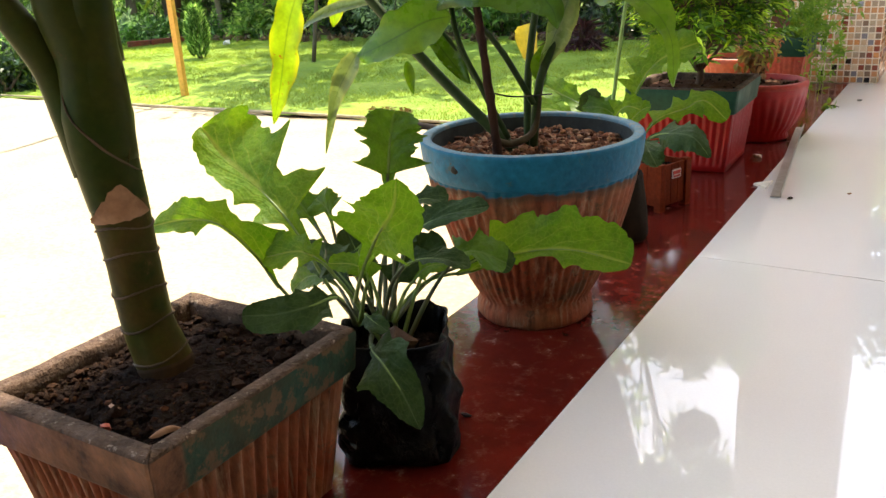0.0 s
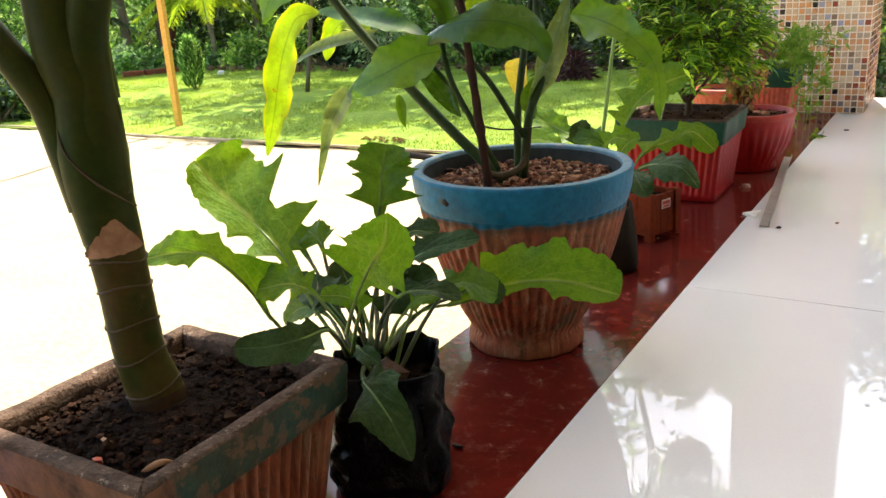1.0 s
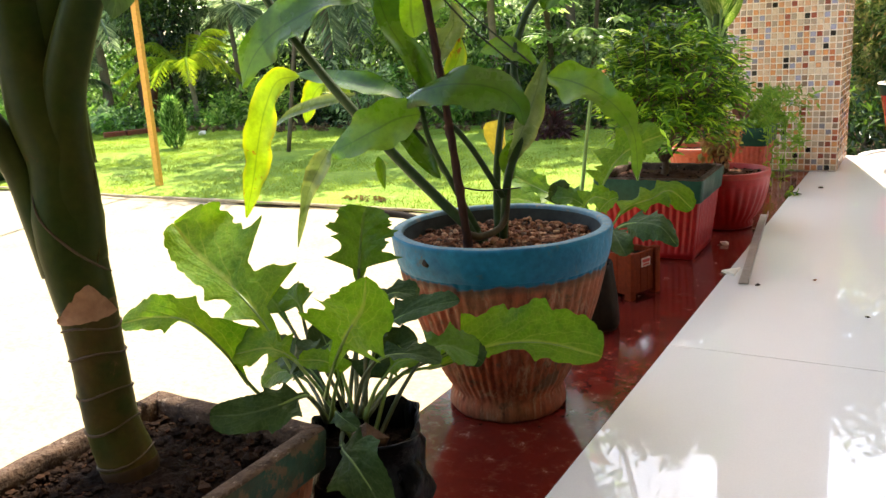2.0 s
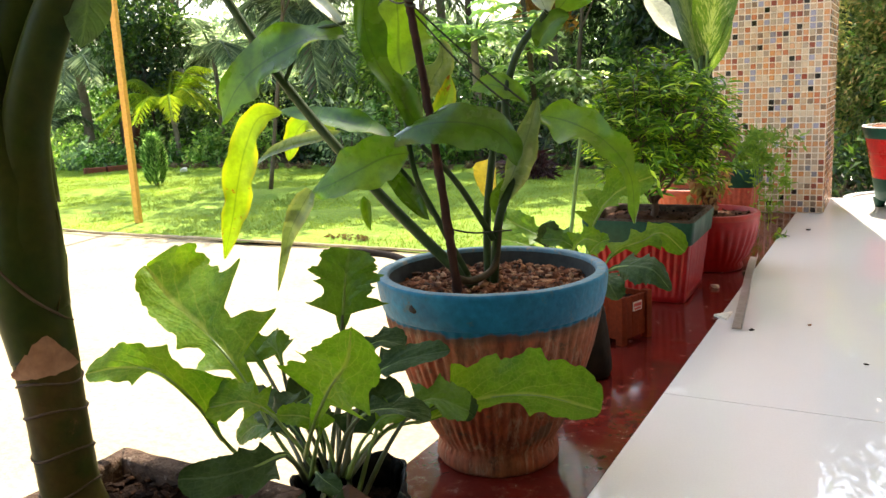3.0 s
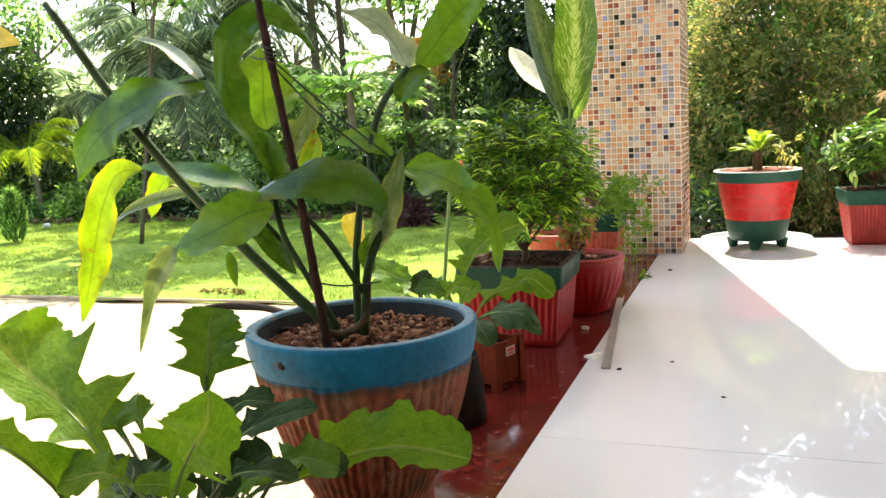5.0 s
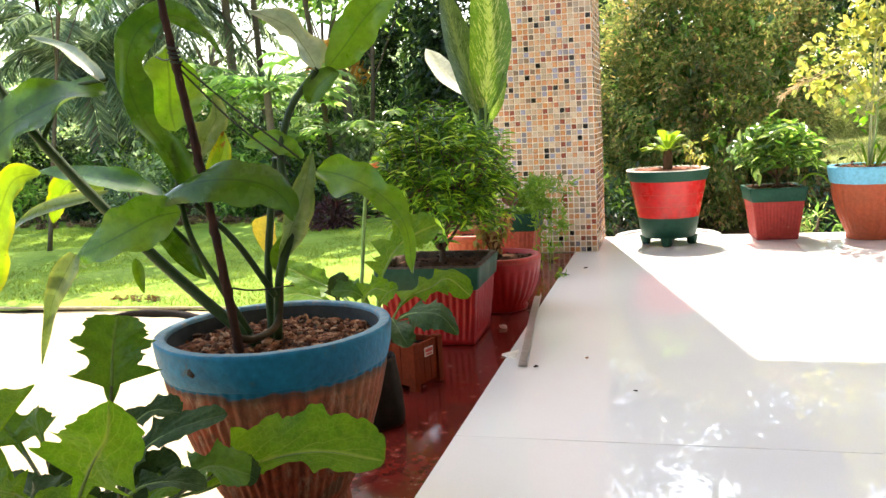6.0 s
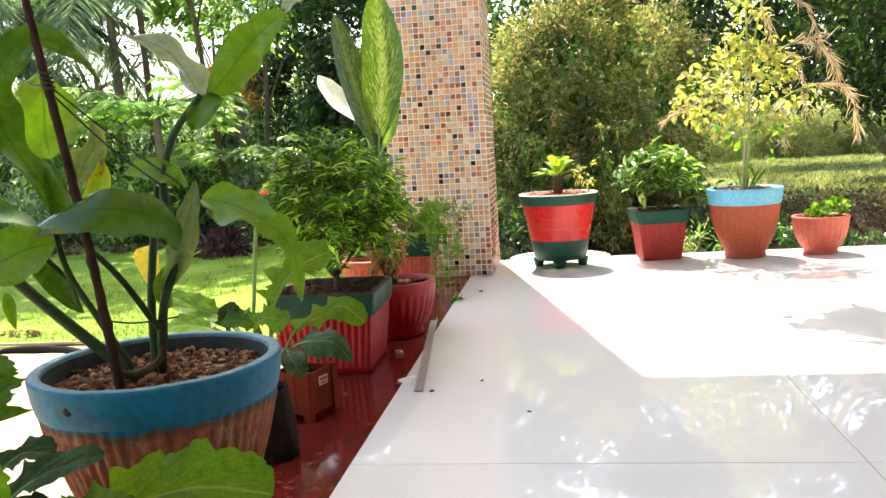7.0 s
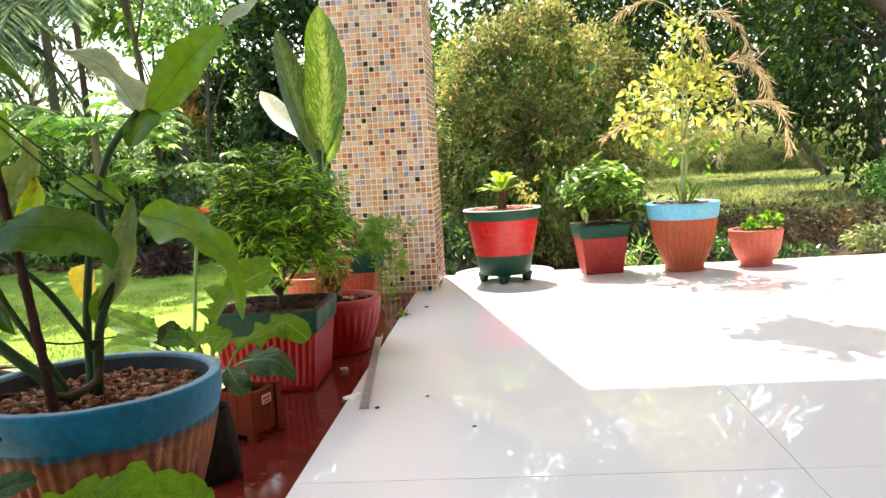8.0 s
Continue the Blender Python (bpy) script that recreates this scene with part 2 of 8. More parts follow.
def streaked_clay(name, paint, z0):
    """Old clay with upright streaks, and paint above a ragged height."""
    m = surface(name, (0.24, 0.050, 0.022), (0.22, 0.105, 0.056), 0.75, 75.0, 9.0, 1.0, 0.7, 0.002, (0.11, 0.058, 0.034), 0.58, spec=0.15)
    nt = m.node_tree
    b = nt.nodes["Principled BSDF"]
    old = b.inputs["Base Color"].links[0].from_socket
    pos = nt.nodes.new("ShaderNodeNewGeometry").outputs["Position"]
    sep = nt.nodes.new("ShaderNodeSeparateXYZ")
    nt.links.new(pos, sep.inputs[0])
    com = nt.nodes.new("ShaderNodeCombineXYZ")
    nt.links.new(sep.outputs[0], com.inputs[0])
    nt.links.new(sep.outputs[1], com.inputs[1])
    nt.links.new(math_of(nt, "MULTIPLY", sep.outputs[2], 0.09), com.inputs[2])
    streak = noise_of(nt, 95.0, 5.0, 0.7, com.outputs[0])
    c = mixed(nt, 1.0, old, ramp(nt, streak, [(0.34, (0.55, 0.52, 0.50)), (0.52, (1.0, 1.0, 1.0)), (0.70, (1.3, 1.32, 1.32))]), "MULTIPLY")
    lime = ramp(nt, noise_of(nt, 60.0, 6.0, 0.75, com.outputs[0]), [(0.54, (0, 0, 0)), (0.66, (1, 1, 1))])
    c = mixed(nt, math_of(nt, "MULTIPLY", lime, 0.65), c, (0.34, 0.23, 0.15))
    if paint:
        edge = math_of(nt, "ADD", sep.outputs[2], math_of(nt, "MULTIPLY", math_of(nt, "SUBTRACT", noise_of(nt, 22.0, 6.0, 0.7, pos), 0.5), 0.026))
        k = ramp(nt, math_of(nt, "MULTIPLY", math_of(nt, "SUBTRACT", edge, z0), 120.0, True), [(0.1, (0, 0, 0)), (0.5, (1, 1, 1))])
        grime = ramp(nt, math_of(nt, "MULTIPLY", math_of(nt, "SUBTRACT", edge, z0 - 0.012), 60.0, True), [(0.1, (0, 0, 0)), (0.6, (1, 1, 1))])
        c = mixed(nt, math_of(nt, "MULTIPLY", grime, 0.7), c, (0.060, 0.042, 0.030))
        c = mixed(nt, k, c, paint)
    nt.links.new(c, b.inputs["Base Color"])
    return m


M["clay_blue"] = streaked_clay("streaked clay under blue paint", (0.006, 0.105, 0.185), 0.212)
M["clay_streak"] = streaked_clay("streaked old clay", None, 0.0)
M["soil_brown"] = surface("brown gritty soil", (0.10, 0.045, 0.025), (0.060, 0.028, 0.016), 0.95, 220.0, 30.0, 0.8, 1.0, 0.004, spec=0.06)
M["clay_old"] = surface("weathered terracotta paint", (0.26, 0.050, 0.022), (0.20, 0.085, 0.042), 0.75, 75.0, 20.0, 0.9, 0.6, 0.002, (0.09, 0.045, 0.026), 0.54, spec=0.15)
M["clay_orange"] = surface("orange terracotta", (0.44, 0.078, 0.026), (0.34, 0.085, 0.036), 0.6, 80.0, 10.0, 0.8, 0.3, 0.002, (0.22, 0.055, 0.026), 0.62)
M["clay_pink"] = surface("faded red paint", (0.50, 0.085, 0.05), (0.50, 0.16, 0.10), 0.6, 80.0, 9.0, 0.6, 0.3)
M["red_worn"] = surface("faded red paint", (0.36, 0.035, 0.026), (0.30, 0.022, 0.018), 0.5, 70.0, 9.0, 0.8, 0.2, 0.001, (0.38, 0.12, 0.085), 0.66, spec=0.3)
M["red_paint"] = surface("glossy red paint", (0.34, 0.008, 0.009), (0.26, 0.008, 0.009), 0.42, 70.0, 9.0, 0.7, 0.15, 0.001, (0.33, 0.06, 0.045), 0.69, spec=0.3)
M["red_bright"] = surface("bright red enamel", (0.56, 0.014, 0.014), (0.50, 0.018, 0.016), 0.28, 60.0, 9.0, 0.6, 0.12, 0.001)
M["green_paint"] = surface("dark green paint", (0.010, 0.058, 0.036), (0.018, 0.075, 0.048), 0.5, 80.0, 12.0, 0.7, 0.25, 0.001, (0.05, 0.085, 0.062), 0.68, spec=0.18)
M["green_worn"] = surface("worn green paint", (0.010, 0.050, 0.034), (0.050, 0.042, 0.022), 0.65, 80.0, 16.0, 1.0, 0.5, 0.003, (0.10, 0.060, 0.034), 0.50, spec=0.15)
M["blue_paint"] = surface("sky blue paint", (0.004, 0.098, 0.185), (0.008, 0.165, 0.285), 0.5, 90.0, 12.0, 1.0, 0.6, 0.002, (0.040, 0.095, 0.110), 0.62, spec=0.14)
M["blue_light"] = surface("light blue paint", (0.14, 0.46, 0.64), (0.18, 0.50, 0.66), 0.5, 90.0, 11.0, 0.6, 0.3)
M["blue_top"] = surface("chipped blue rim paint", (0.050, 0.17, 0.25), (0.12, 0.20, 0.23), 0.6, 90.0, 26.0, 0.9, 0.6, 0.003, (0.20, 0.20, 0.18), 0.55)
M["rim_concrete"] = surface("dirty concrete rim", (0.135, 0.085, 0.058), (0.060, 0.040, 0.028), 0.92, 220.0, 45.0, 1.0, 1.0, 0.006, (0.27, 0.21, 0.16), 0.60, spec=0.12)
M["pot_inside"] = surface("dark pot lining", (0.05, 0.055, 0.055), (0.028, 0.030, 0.028), 0.85, 70.0, 16.0, spec=0.1)
M["black_bag"] = surface("black nursery plastic", (0.0012, 0.0011, 0.0012), (0.0028, 0.0024, 0.0024), 0.38, 60.0, 22.0, 0.7, 0.8, 0.006, (0.012, 0.010, 0.008), 0.66, spec=0.12)
M["grey_bag"] = surface("dusty black plastic", (0.015, 0.011, 0.008), (0.032, 0.023, 0.016), 0.6, 60.0, 16.0, 0.7, 0.5, 0.003, spec=0.05)
M["wood_red"] = surface("red-brown stained wood", (0.165, 0.026, 0.008), (0.105, 0.018, 0.007), 0.6, 120.0, 20.0, 0.8, 0.3, spec=0.04)
M["label_red"] = surface("red print", (0.45, 0.04, 0.03), (0.40, 0.04, 0.03), 0.6)
M["label_white"] = surface("white label paper", (0.55, 0.42, 0.36), (0.5, 0.38, 0.33), 0.7)
M["steel"] = surface("dull grey metal", (0.36, 0.33, 0.30), (0.28, 0.25, 0.22), 0.45, 120.0, 12.0, 0.6, 0.15, 0.001, None, 0.6, 0.6)
M["dark"] = surface("dark debris", (0.03, 0.025, 0.02), (0.02, 0.016, 0.012), 0.9)
M["yellow_paint"] = surface("yellow-orange paint", (0.78, 0.40, 0.07), (0.74, 0.36, 0.07), 0.5, 60.0, 8.0, 0.5, 0.15)
M["stake"] = surface("red-brown stick", (0.026, 0.011, 0.008), (0.060, 0.028, 0.018), 0.8, 130.0, 30.0, 0.8, 0.6, 0.003, (0.11, 0.07, 0.05), 0.66, spec=0.15)
M["stem"] = surface("dark green stem", (0.020, 0.045, 0.012), (0.040, 0.065, 0.020), 0.5, 90.0, 20.0, 0.8, 0.4, 0.002, spec=0.15)
M["stem_pale"] = surface("pale green stalk", (0.20, 0.33, 0.09), (0.15, 0.26, 0.07), 0.5, 90.0, 30.0, 0.7, 0.2)
M["stalk_green"] = surface("green gerbera stalk", (0.13, 0.22, 0.045), (0.17, 0.25, 0.07), 0.5, 90.0, 30.0, 0.7, 0.2)
M["stalk_dark"] = surface("dark gerbera stalk", (0.055, 0.085, 0.028), (0.085, 0.075, 0.035), 0.5, 90.0, 30.0, 0.7, 0.2)
M["stem_dull"] = surface("dull brown-green stem", (0.050, 0.042, 0.022), (0.085, 0.060, 0.034), 0.7, 90.0, 24.0, 0.8, 0.6, 0.003, spec=0.12)
M["stem_brown"] = surface("brown woody stem", (0.085, 0.042, 0.022), (0.15, 0.082, 0.042), 0.85, 110.0, 24.0, 0.8, 0.8, 0.004)
M["trunk_brown"] = surface("brown trunk foot", (0.028, 0.014, 0.006), (0.040, 0.024, 0.010), 0.7, 90.0, 24.0, 0.8, 0.5, 0.002, spec=0.08)
M["trunk_green"] = surface("ringed green trunk", (0.028, 0.035, 0.006), (0.066, 0.038, 0.012), 0.45, 90.0, 22.0, 1.0, 0.3, 0.0015, (0.10, 0.052, 0.021), 0.63, spec=0.05)
M["sheath_green"] = surface("dark green sheath", (0.015, 0.029, 0.0035), (0.036, 0.035, 0.007), 0.40, 90.0, 14.0, 0.9, 0.2, 0.001, (0.066, 0.038, 0.013), 0.66, spec=0.06)
M["trunk_ring"] = surface("pale leaf scar", (0.072, 0.044, 0.022), (0.045, 0.028, 0.015), 0.8)
def bare_on_front(m, bare, y0):
    """Paint worn away to bare clay on the side that faces the yard's front."""
    nt = m.node_tree
    b = nt.nodes["Principled BSDF"]
    old = b.inputs["Base Color"].links[0].from_socket
    pos = nt.nodes.new("ShaderNodeNewGeometry").outputs["Position"]
    sep = nt.nodes.new("ShaderNodeSeparateXYZ")
    nt.links.new(pos, sep.inputs[0])
    rough = math_of(nt, "MULTIPLY", noise_of(nt, 30.0, 5.0, 0.7, pos), 0.016)
    k = ramp(nt, math_of(nt, "MULTIPLY", math_of(nt, "SUBTRACT", y0, math_of(nt, "ADD", sep.outputs[1], rough)), 90.0, True), [(0.2, (0, 0, 0)), (0.6, (1, 1, 1))])
    dirt = ramp(nt, noise_of(nt, 24.0, 7.0, 0.7, pos), [(0.36, (0.35, 0.34, 0.33)), (0.52, (1.0, 1.0, 1.0)), (0.66, (1.5, 1.45, 1.35))])
    nt.links.new(mixed(nt, k, old, mixed(nt, 1.0, bare, dirt, "MULTIPLY")), b.inputs["Base Color"])


# Olive sheen imitates light grazing the trunk's edges from behind.
for key in ("sheath_green", "trunk_green"):
    skin = M[key].node_tree.nodes["Principled BSDF"]
    skin.inputs["Sheen Weight"].default_value, skin.inputs["Sheen Roughness"].default_value = 0.22, 0.35
    skin.inputs["Sheen Tint"].default_value = (0.40, 0.42, 0.10, 1.0)
bare_on_front(M["green_worn"], (0.13, 0.060, 0.032), -0.975)
M["husk"] = surface("dry husk", (0.34, 0.19, 0.11), (0.21, 0.105, 0.058), 0.8, 120.0, 20.0, 0.7, 0.6, spec=0.15)
M["bark"] = surface("tree bark", (0.11, 0.085, 0.06), (0.17, 0.14, 0.10), 0.95, 40.0, 6.0, 0.8, 1.0, 0.01, spec=0.1)
M["bark_pale"] = surface("pale palm bark", (0.27, 0.22, 0.16), (0.20, 0.16, 0.11), 0.95, 40.0, 6.0, 0.8, 1.0, 0.01, spec=0.1)
M["bark_dark"] = surface("dark thin bark", (0.035, 0.026, 0.018), (0.055, 0.042, 0.028), 0.95, 40.0, 6.0, 0.8, 1.0, 0.01, spec=0.1)
M["bark_brown"] = surface("red-brown bark", (0.10, 0.050, 0.028), (0.065, 0.034, 0.020), 0.95, 40.0, 6.0, 0.8, 1.0, 0.01, spec=0.1)
M["string"] = surface("dark string", (0.030, 0.034, 0.022), (0.055, 0.055, 0.038), 0.8)
M["gerbera"] = leafy("gerbera leaf", (0.050, 0.138, 0.012), (0.098, 0.195, 0.018), (0.24, 0.31, 0.09), 0.52, 0.45, 6.0, 0.5, 26.0, None, 0.5, 0.65, 0.034, side_mix=0.7, thin=0.06, spec=0.16)
M["fresh_leaf"] = leafy("fresh pale leaf", (0.15, 0.27, 0.035), (0.20, 0.32, 0.05), (0.28, 0.38, 0.12), 0.45, 0.4, 6.0, 0.4, side_mix=0.2)
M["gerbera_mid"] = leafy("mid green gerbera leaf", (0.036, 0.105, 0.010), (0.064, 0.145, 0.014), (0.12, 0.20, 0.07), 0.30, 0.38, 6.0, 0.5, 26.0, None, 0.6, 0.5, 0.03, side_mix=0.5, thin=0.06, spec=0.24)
M["gerbera_dark"] = leafy("dark green gerbera leaf", (0.021, 0.048, 0.012), (0.034, 0.066, 0.017), (0.095, 0.14, 0.06), 0.05, 0.46, 6.0, 0.5, 26.0, None, 0.6, 0.5, 0.03, side_mix=0.5, thin=0.07, spec=0.10)
M["epi"] = leafy("strap leaf", (0.022, 0.080, 0.006), (0.060, 0.130, 0.011), (0.012, 0.036, 0.006), 0.34, 0.26, 5.0, 0.6, 16.0, None, 0.18, 0.6, 0.022, side_mix=0.04, spec=0.48)
M["epi_light"] = leafy("young strap leaf", (0.056, 0.150, 0.012), (0.105, 0.200, 0.018), (0.03, 0.07, 0.015), 0.40, 0.28, 5.0, 0.6, 16.0, None, 0.18, 0.6, 0.022, side_mix=0.04, spec=0.42)
M["epi_yellow"] = leafy("yellowing strap leaf", (0.20, 0.31, 0.018), (0.13, 0.25, 0.016), (0.07, 0.13, 0.012), 0.42, 0.4, 6.0, 0.6, 18.0, (0.17, 0.05, 0.012), 0.2, 0.6, 0.03, side_mix=0.04, edge=(0.30, 0.33, 0.02))
# Whitish base and margin put the sunlit sheen into the leaf's colour.
M["epi_pale"] = leafy("sunlit-pale strap leaf", (0.15, 0.21, 0.13), (0.26, 0.32, 0.22), (0.05, 0.09, 0.03), 0.30, 0.22, 5.0, 0.6, 16.0, None, 0.25, 0.6, 0.022, side_mix=0.04, spec=0.85, edge=(0.34, 0.36, 0.16), tint=(1.25, 1.3, 1.05))
M["epi_dull"] = leafy("dull grey-green leaf", (0.095, 0.155, 0.050), (0.15, 0.21, 0.08), (0.05, 0.09, 0.03), 0.28, 0.26, 5.0, 0.6, 16.0, None, 0.25, 0.6, 0.022, side_mix=0.04, spec=0.60, edge=(0.26, 0.30, 0.08), tint=(1.4, 1.35, 0.7))
M["palm_leaf"] = leafy("dark sheath leaf", (0.030, 0.075, 0.015), (0.045, 0.10, 0.02), (0.08, 0.15, 0.04), 0.25, 0.35, 7.0, 0.3)
M["yellow_leaf"] = leafy("yellow leaf", (0.52, 0.42, 0.07), (0.60, 0.52, 0.18), (0.60, 0.52, 0.20), 0.45, 0.45, 8.0, 0.3)
M["cane_leaf"] = None
M["cane_white"] = leafy("white cane leaf", (0.84, 0.84, 0.78), (0.78, 0.78, 0.70), (0.60, 0.64, 0.45), 0.45, 0.4, 8.0, 0.4, tint=(1.1, 1.1, 1.0), side_mix=0.0)
M["bush"] = foliage("glossy shrub leaves", [(0.0, (0.014, 0.044, 0.006)), (0.50, (0.040, 0.102, 0.010)), (0.82, (0.095, 0.19, 0.020)), (1.0, (0.28, 0.40, 0.05))], 0.28, 0.26, 1.85, 0.45)
# The palest stop colours some leaves as if the sun were on them.
M["bush_sunlit"] = foliage("shrub leaves with sunlit pale ones", [(0.0, (0.024, 0.065, 0.014)), (0.5, (0.060, 0.14, 0.022)), (0.8, (0.15, 0.27, 0.05)), (1.0, (0.40, 0.50, 0.20))], 0.34, 0.28, 1.35, 0.6, (1.4, 1.3, 0.8))
M["bush_light"] = foliage("fresh shrub leaves", [(0.0, (0.045, 0.13, 0.015)), (0.6, (0.10, 0.25, 0.025)), (1.0, (0.24, 0.42, 0.05))], 0.35, 0.3)
M["fern"] = foliage("feathery fern", [(0.0, (0.085, 0.20, 0.028)), (1.0, (0.22, 0.38, 0.065))], 0.35, 0.5)
M["litter"] = foliage("dull leaf litter", [(0.0, (0.10, 0.062, 0.038)), (0.6, (0.20, 0.14, 0.085)), (0.9, (0.30, 0.23, 0.15)), (1.0, (0.12, 0.14, 0.05))], 0.1, 0.8, 1.0, 0.1)
M["dry_leaf"] = foliage("dry reddish leaves", [(0.0, (0.14, 0.055, 0.035)), (0.5, (0.22, 0.13, 0.07)), (1.0, (0.16, 0.19, 0.06))], 0.25, 0.6)
M["yellow_small"] = foliage("yellow-green leaves", [(0.0, (0.20, 0.27, 0.08)), (0.6, (0.34, 0.36, 0.13)), (0.85, (0.44, 0.42, 0.14)), (1.0, (0.20, 0.27, 0.08))], 0.32, 0.4, 1.2, 0.3, (1.5, 1.35, 0.65))
M["reed_stem"] = surface("pale reed stalk", (0.40, 0.42, 0.22), (0.30, 0.34, 0.15), 0.6, 90.0, 30.0, 0.7, 0.2)
M["plume"] = foliage("dry grass plume", [(0.0, (0.46, 0.35, 0.23)), (1.0, (0.70, 0.58, 0.42))], 0.1, 0.7, 1.0, 0.1, (1.2, 1.1, 0.8))
M["petal"] = foliage("salmon petals", [(0.0, (0.50, 0.17, 0.10)), (1.0, (0.58, 0.26, 0.16))], 0.35, 0.5)
M["tree_dark"] = foliage("dark tree leaves", [(0.0, (0.008, 0.024, 0.008)), (0.6, (0.022, 0.056, 0.014)), (0.92, (0.055, 0.115, 0.024)), (1.0, (0.16, 0.24, 0.09))], 0.24, 0.30, 1.3, 0.5)
M["tree_mid"] = foliage("tree leaves", [(0.0, (0.022, 0.058, 0.018)), (0.5, (0.060, 0.130, 0.034)), (0.82, (0.13, 0.23, 0.07)), (1.0, (0.32, 0.42, 0.22))], 0.46, 0.26, 2.0, 0.8, (1.45, 1.38, 0.8))
M["tree_light"] = foliage("sunny leaves", [(0.0, (0.06, 0.14, 0.028)), (0.55, (0.13, 0.25, 0.055)), (0.85, (0.25, 0.37, 0.11)), (1.0, (0.44, 0.52, 0.24))], 0.52, 0.30, 1.6, 0.6, (1.4, 1.3, 0.8))
M["tall_grass"] = foliage("hazy tall grass", [(0.0, (0.12, 0.15, 0.060)), (0.5, (0.20, 0.23, 0.095)), (1.0, (0.34, 0.35, 0.17))], 0.30, 0.6, 1.4, 0.2, (1.3, 1.25, 0.9))
M["hedge"] = foliage("hedge leaves with yellow tips", [(0.0, (0.040, 0.062, 0.022)), (0.40, (0.076, 0.105, 0.034)), (0.70, (0.120, 0.142, 0.048)), (0.88, (0.17, 0.162, 0.070)), (0.95, (0.24, 0.17, 0.080)), (1.0, (0.27, 0.17, 0.09))], 0.40, 0.45, 2.5, 0.25, (1.3, 1.15, 0.85))
# Haze of distance is mixed into the palm and tree_far colours.
M["palm"] = foliage("palm leaflets", [(0.0, (0.055, 0.090, 0.060)), (0.6, (0.115, 0.165, 0.105)), (1.0, (0.28, 0.34, 0.24))], 0.42, 0.25, 1.8, 0.9, (1.4, 1.35, 1.0))
M["tree_far"] = foliage("hazed far leaves", [(0.0, (0.060, 0.098, 0.062)), (0.5, (0.125, 0.185, 0.105)), (0.82, (0.23, 0.31, 0.18)), (1.0, (0.42, 0.48, 0.34))], 0.48, 0.30, 1.8, 0.8, (1.4, 1.35, 1.0))
M["papaya"] = foliage("papaya leaves", [(0.0, (0.085, 0.165, 0.045)), (0.5, (0.18, 0.29, 0.085)), (1.0, (0.38, 0.48, 0.21))], 0.50, 0.35, 1.9, 0.6, (1.3, 1.25, 0.9))
M["palm_dead"] = foliage("dead palm leaflets", [(0.0, (0.26, 0.15, 0.05)), (1.0, (0.48, 0.32, 0.12))], 0.3, 0.7, 1.2)
M["palm_yellow"] = foliage("yellow-green palm leaflets", [(0.0, (0.12, 0.22, 0.02)), (1.0, (0.30, 0.36, 0.05))], 0.50, 0.4, 1.5, 0.4)
M["burgundy"] = foliage("burgundy leaves", [(0.0, (0.035, 0.012, 0.016)), (1.0, (0.085, 0.028, 0.030))], -0.02, 0.35, 1.0, 0.3, (1.2, 0.9, 0.9))


def gravel_material():
    m, nt, b = nodes_of("brown gravel")
    geo = nt.nodes.new("ShaderNodeNewGeometry")
    c = ramp(nt, geo.outputs["Random Per Island"], [(0.0, (0.032, 0.018, 0.012)), (0.35, (0.13, 0.048, 0.024)), (0.7, (0.22, 0.092, 0.046)), (0.92, (0.38, 0.23, 0.14)), (1.0, (0.045, 0.036, 0.032))])
    c = mixed(nt, 1.0, c, ramp(nt, noise_of(nt, 260.0, 4.0, 0.6, geo.outputs["Position"]), [(0.3, (0.75, 0.75, 0.75)), (0.7, (1.2, 1.2, 1.2))]), "MULTIPLY")
    nt.links.new(c, b.inputs["Base Color"])
    b.inputs["Roughness"].default_value = 0.9
    b.inputs["Specular IOR Level"].default_value = 0.15
    return m


def clod_material():
    m, nt, b = nodes_of("dark clods")
    geo = nt.nodes.new("ShaderNodeNewGeometry")
    c = ramp(nt, geo.outputs["Random Per Island"], [(0.0, (0.010, 0.0055, 0.0035)), (0.7, (0.021, 0.011, 0.0065)), (0.96, (0.036, 0.018, 0.010)), (1.0, (0.10, 0.042, 0.022))])
    nt.links.new(c, b.inputs["Base Color"])
    b.inputs["Roughness"].default_value = 0.95
    b.inputs["Specular IOR Level"].default_value = 0.06
    bumped(nt, b, noise_of(nt, 300.0, 4.0, 0.6, geo.outputs["Position"]), 0.8, 0.003)
    return m


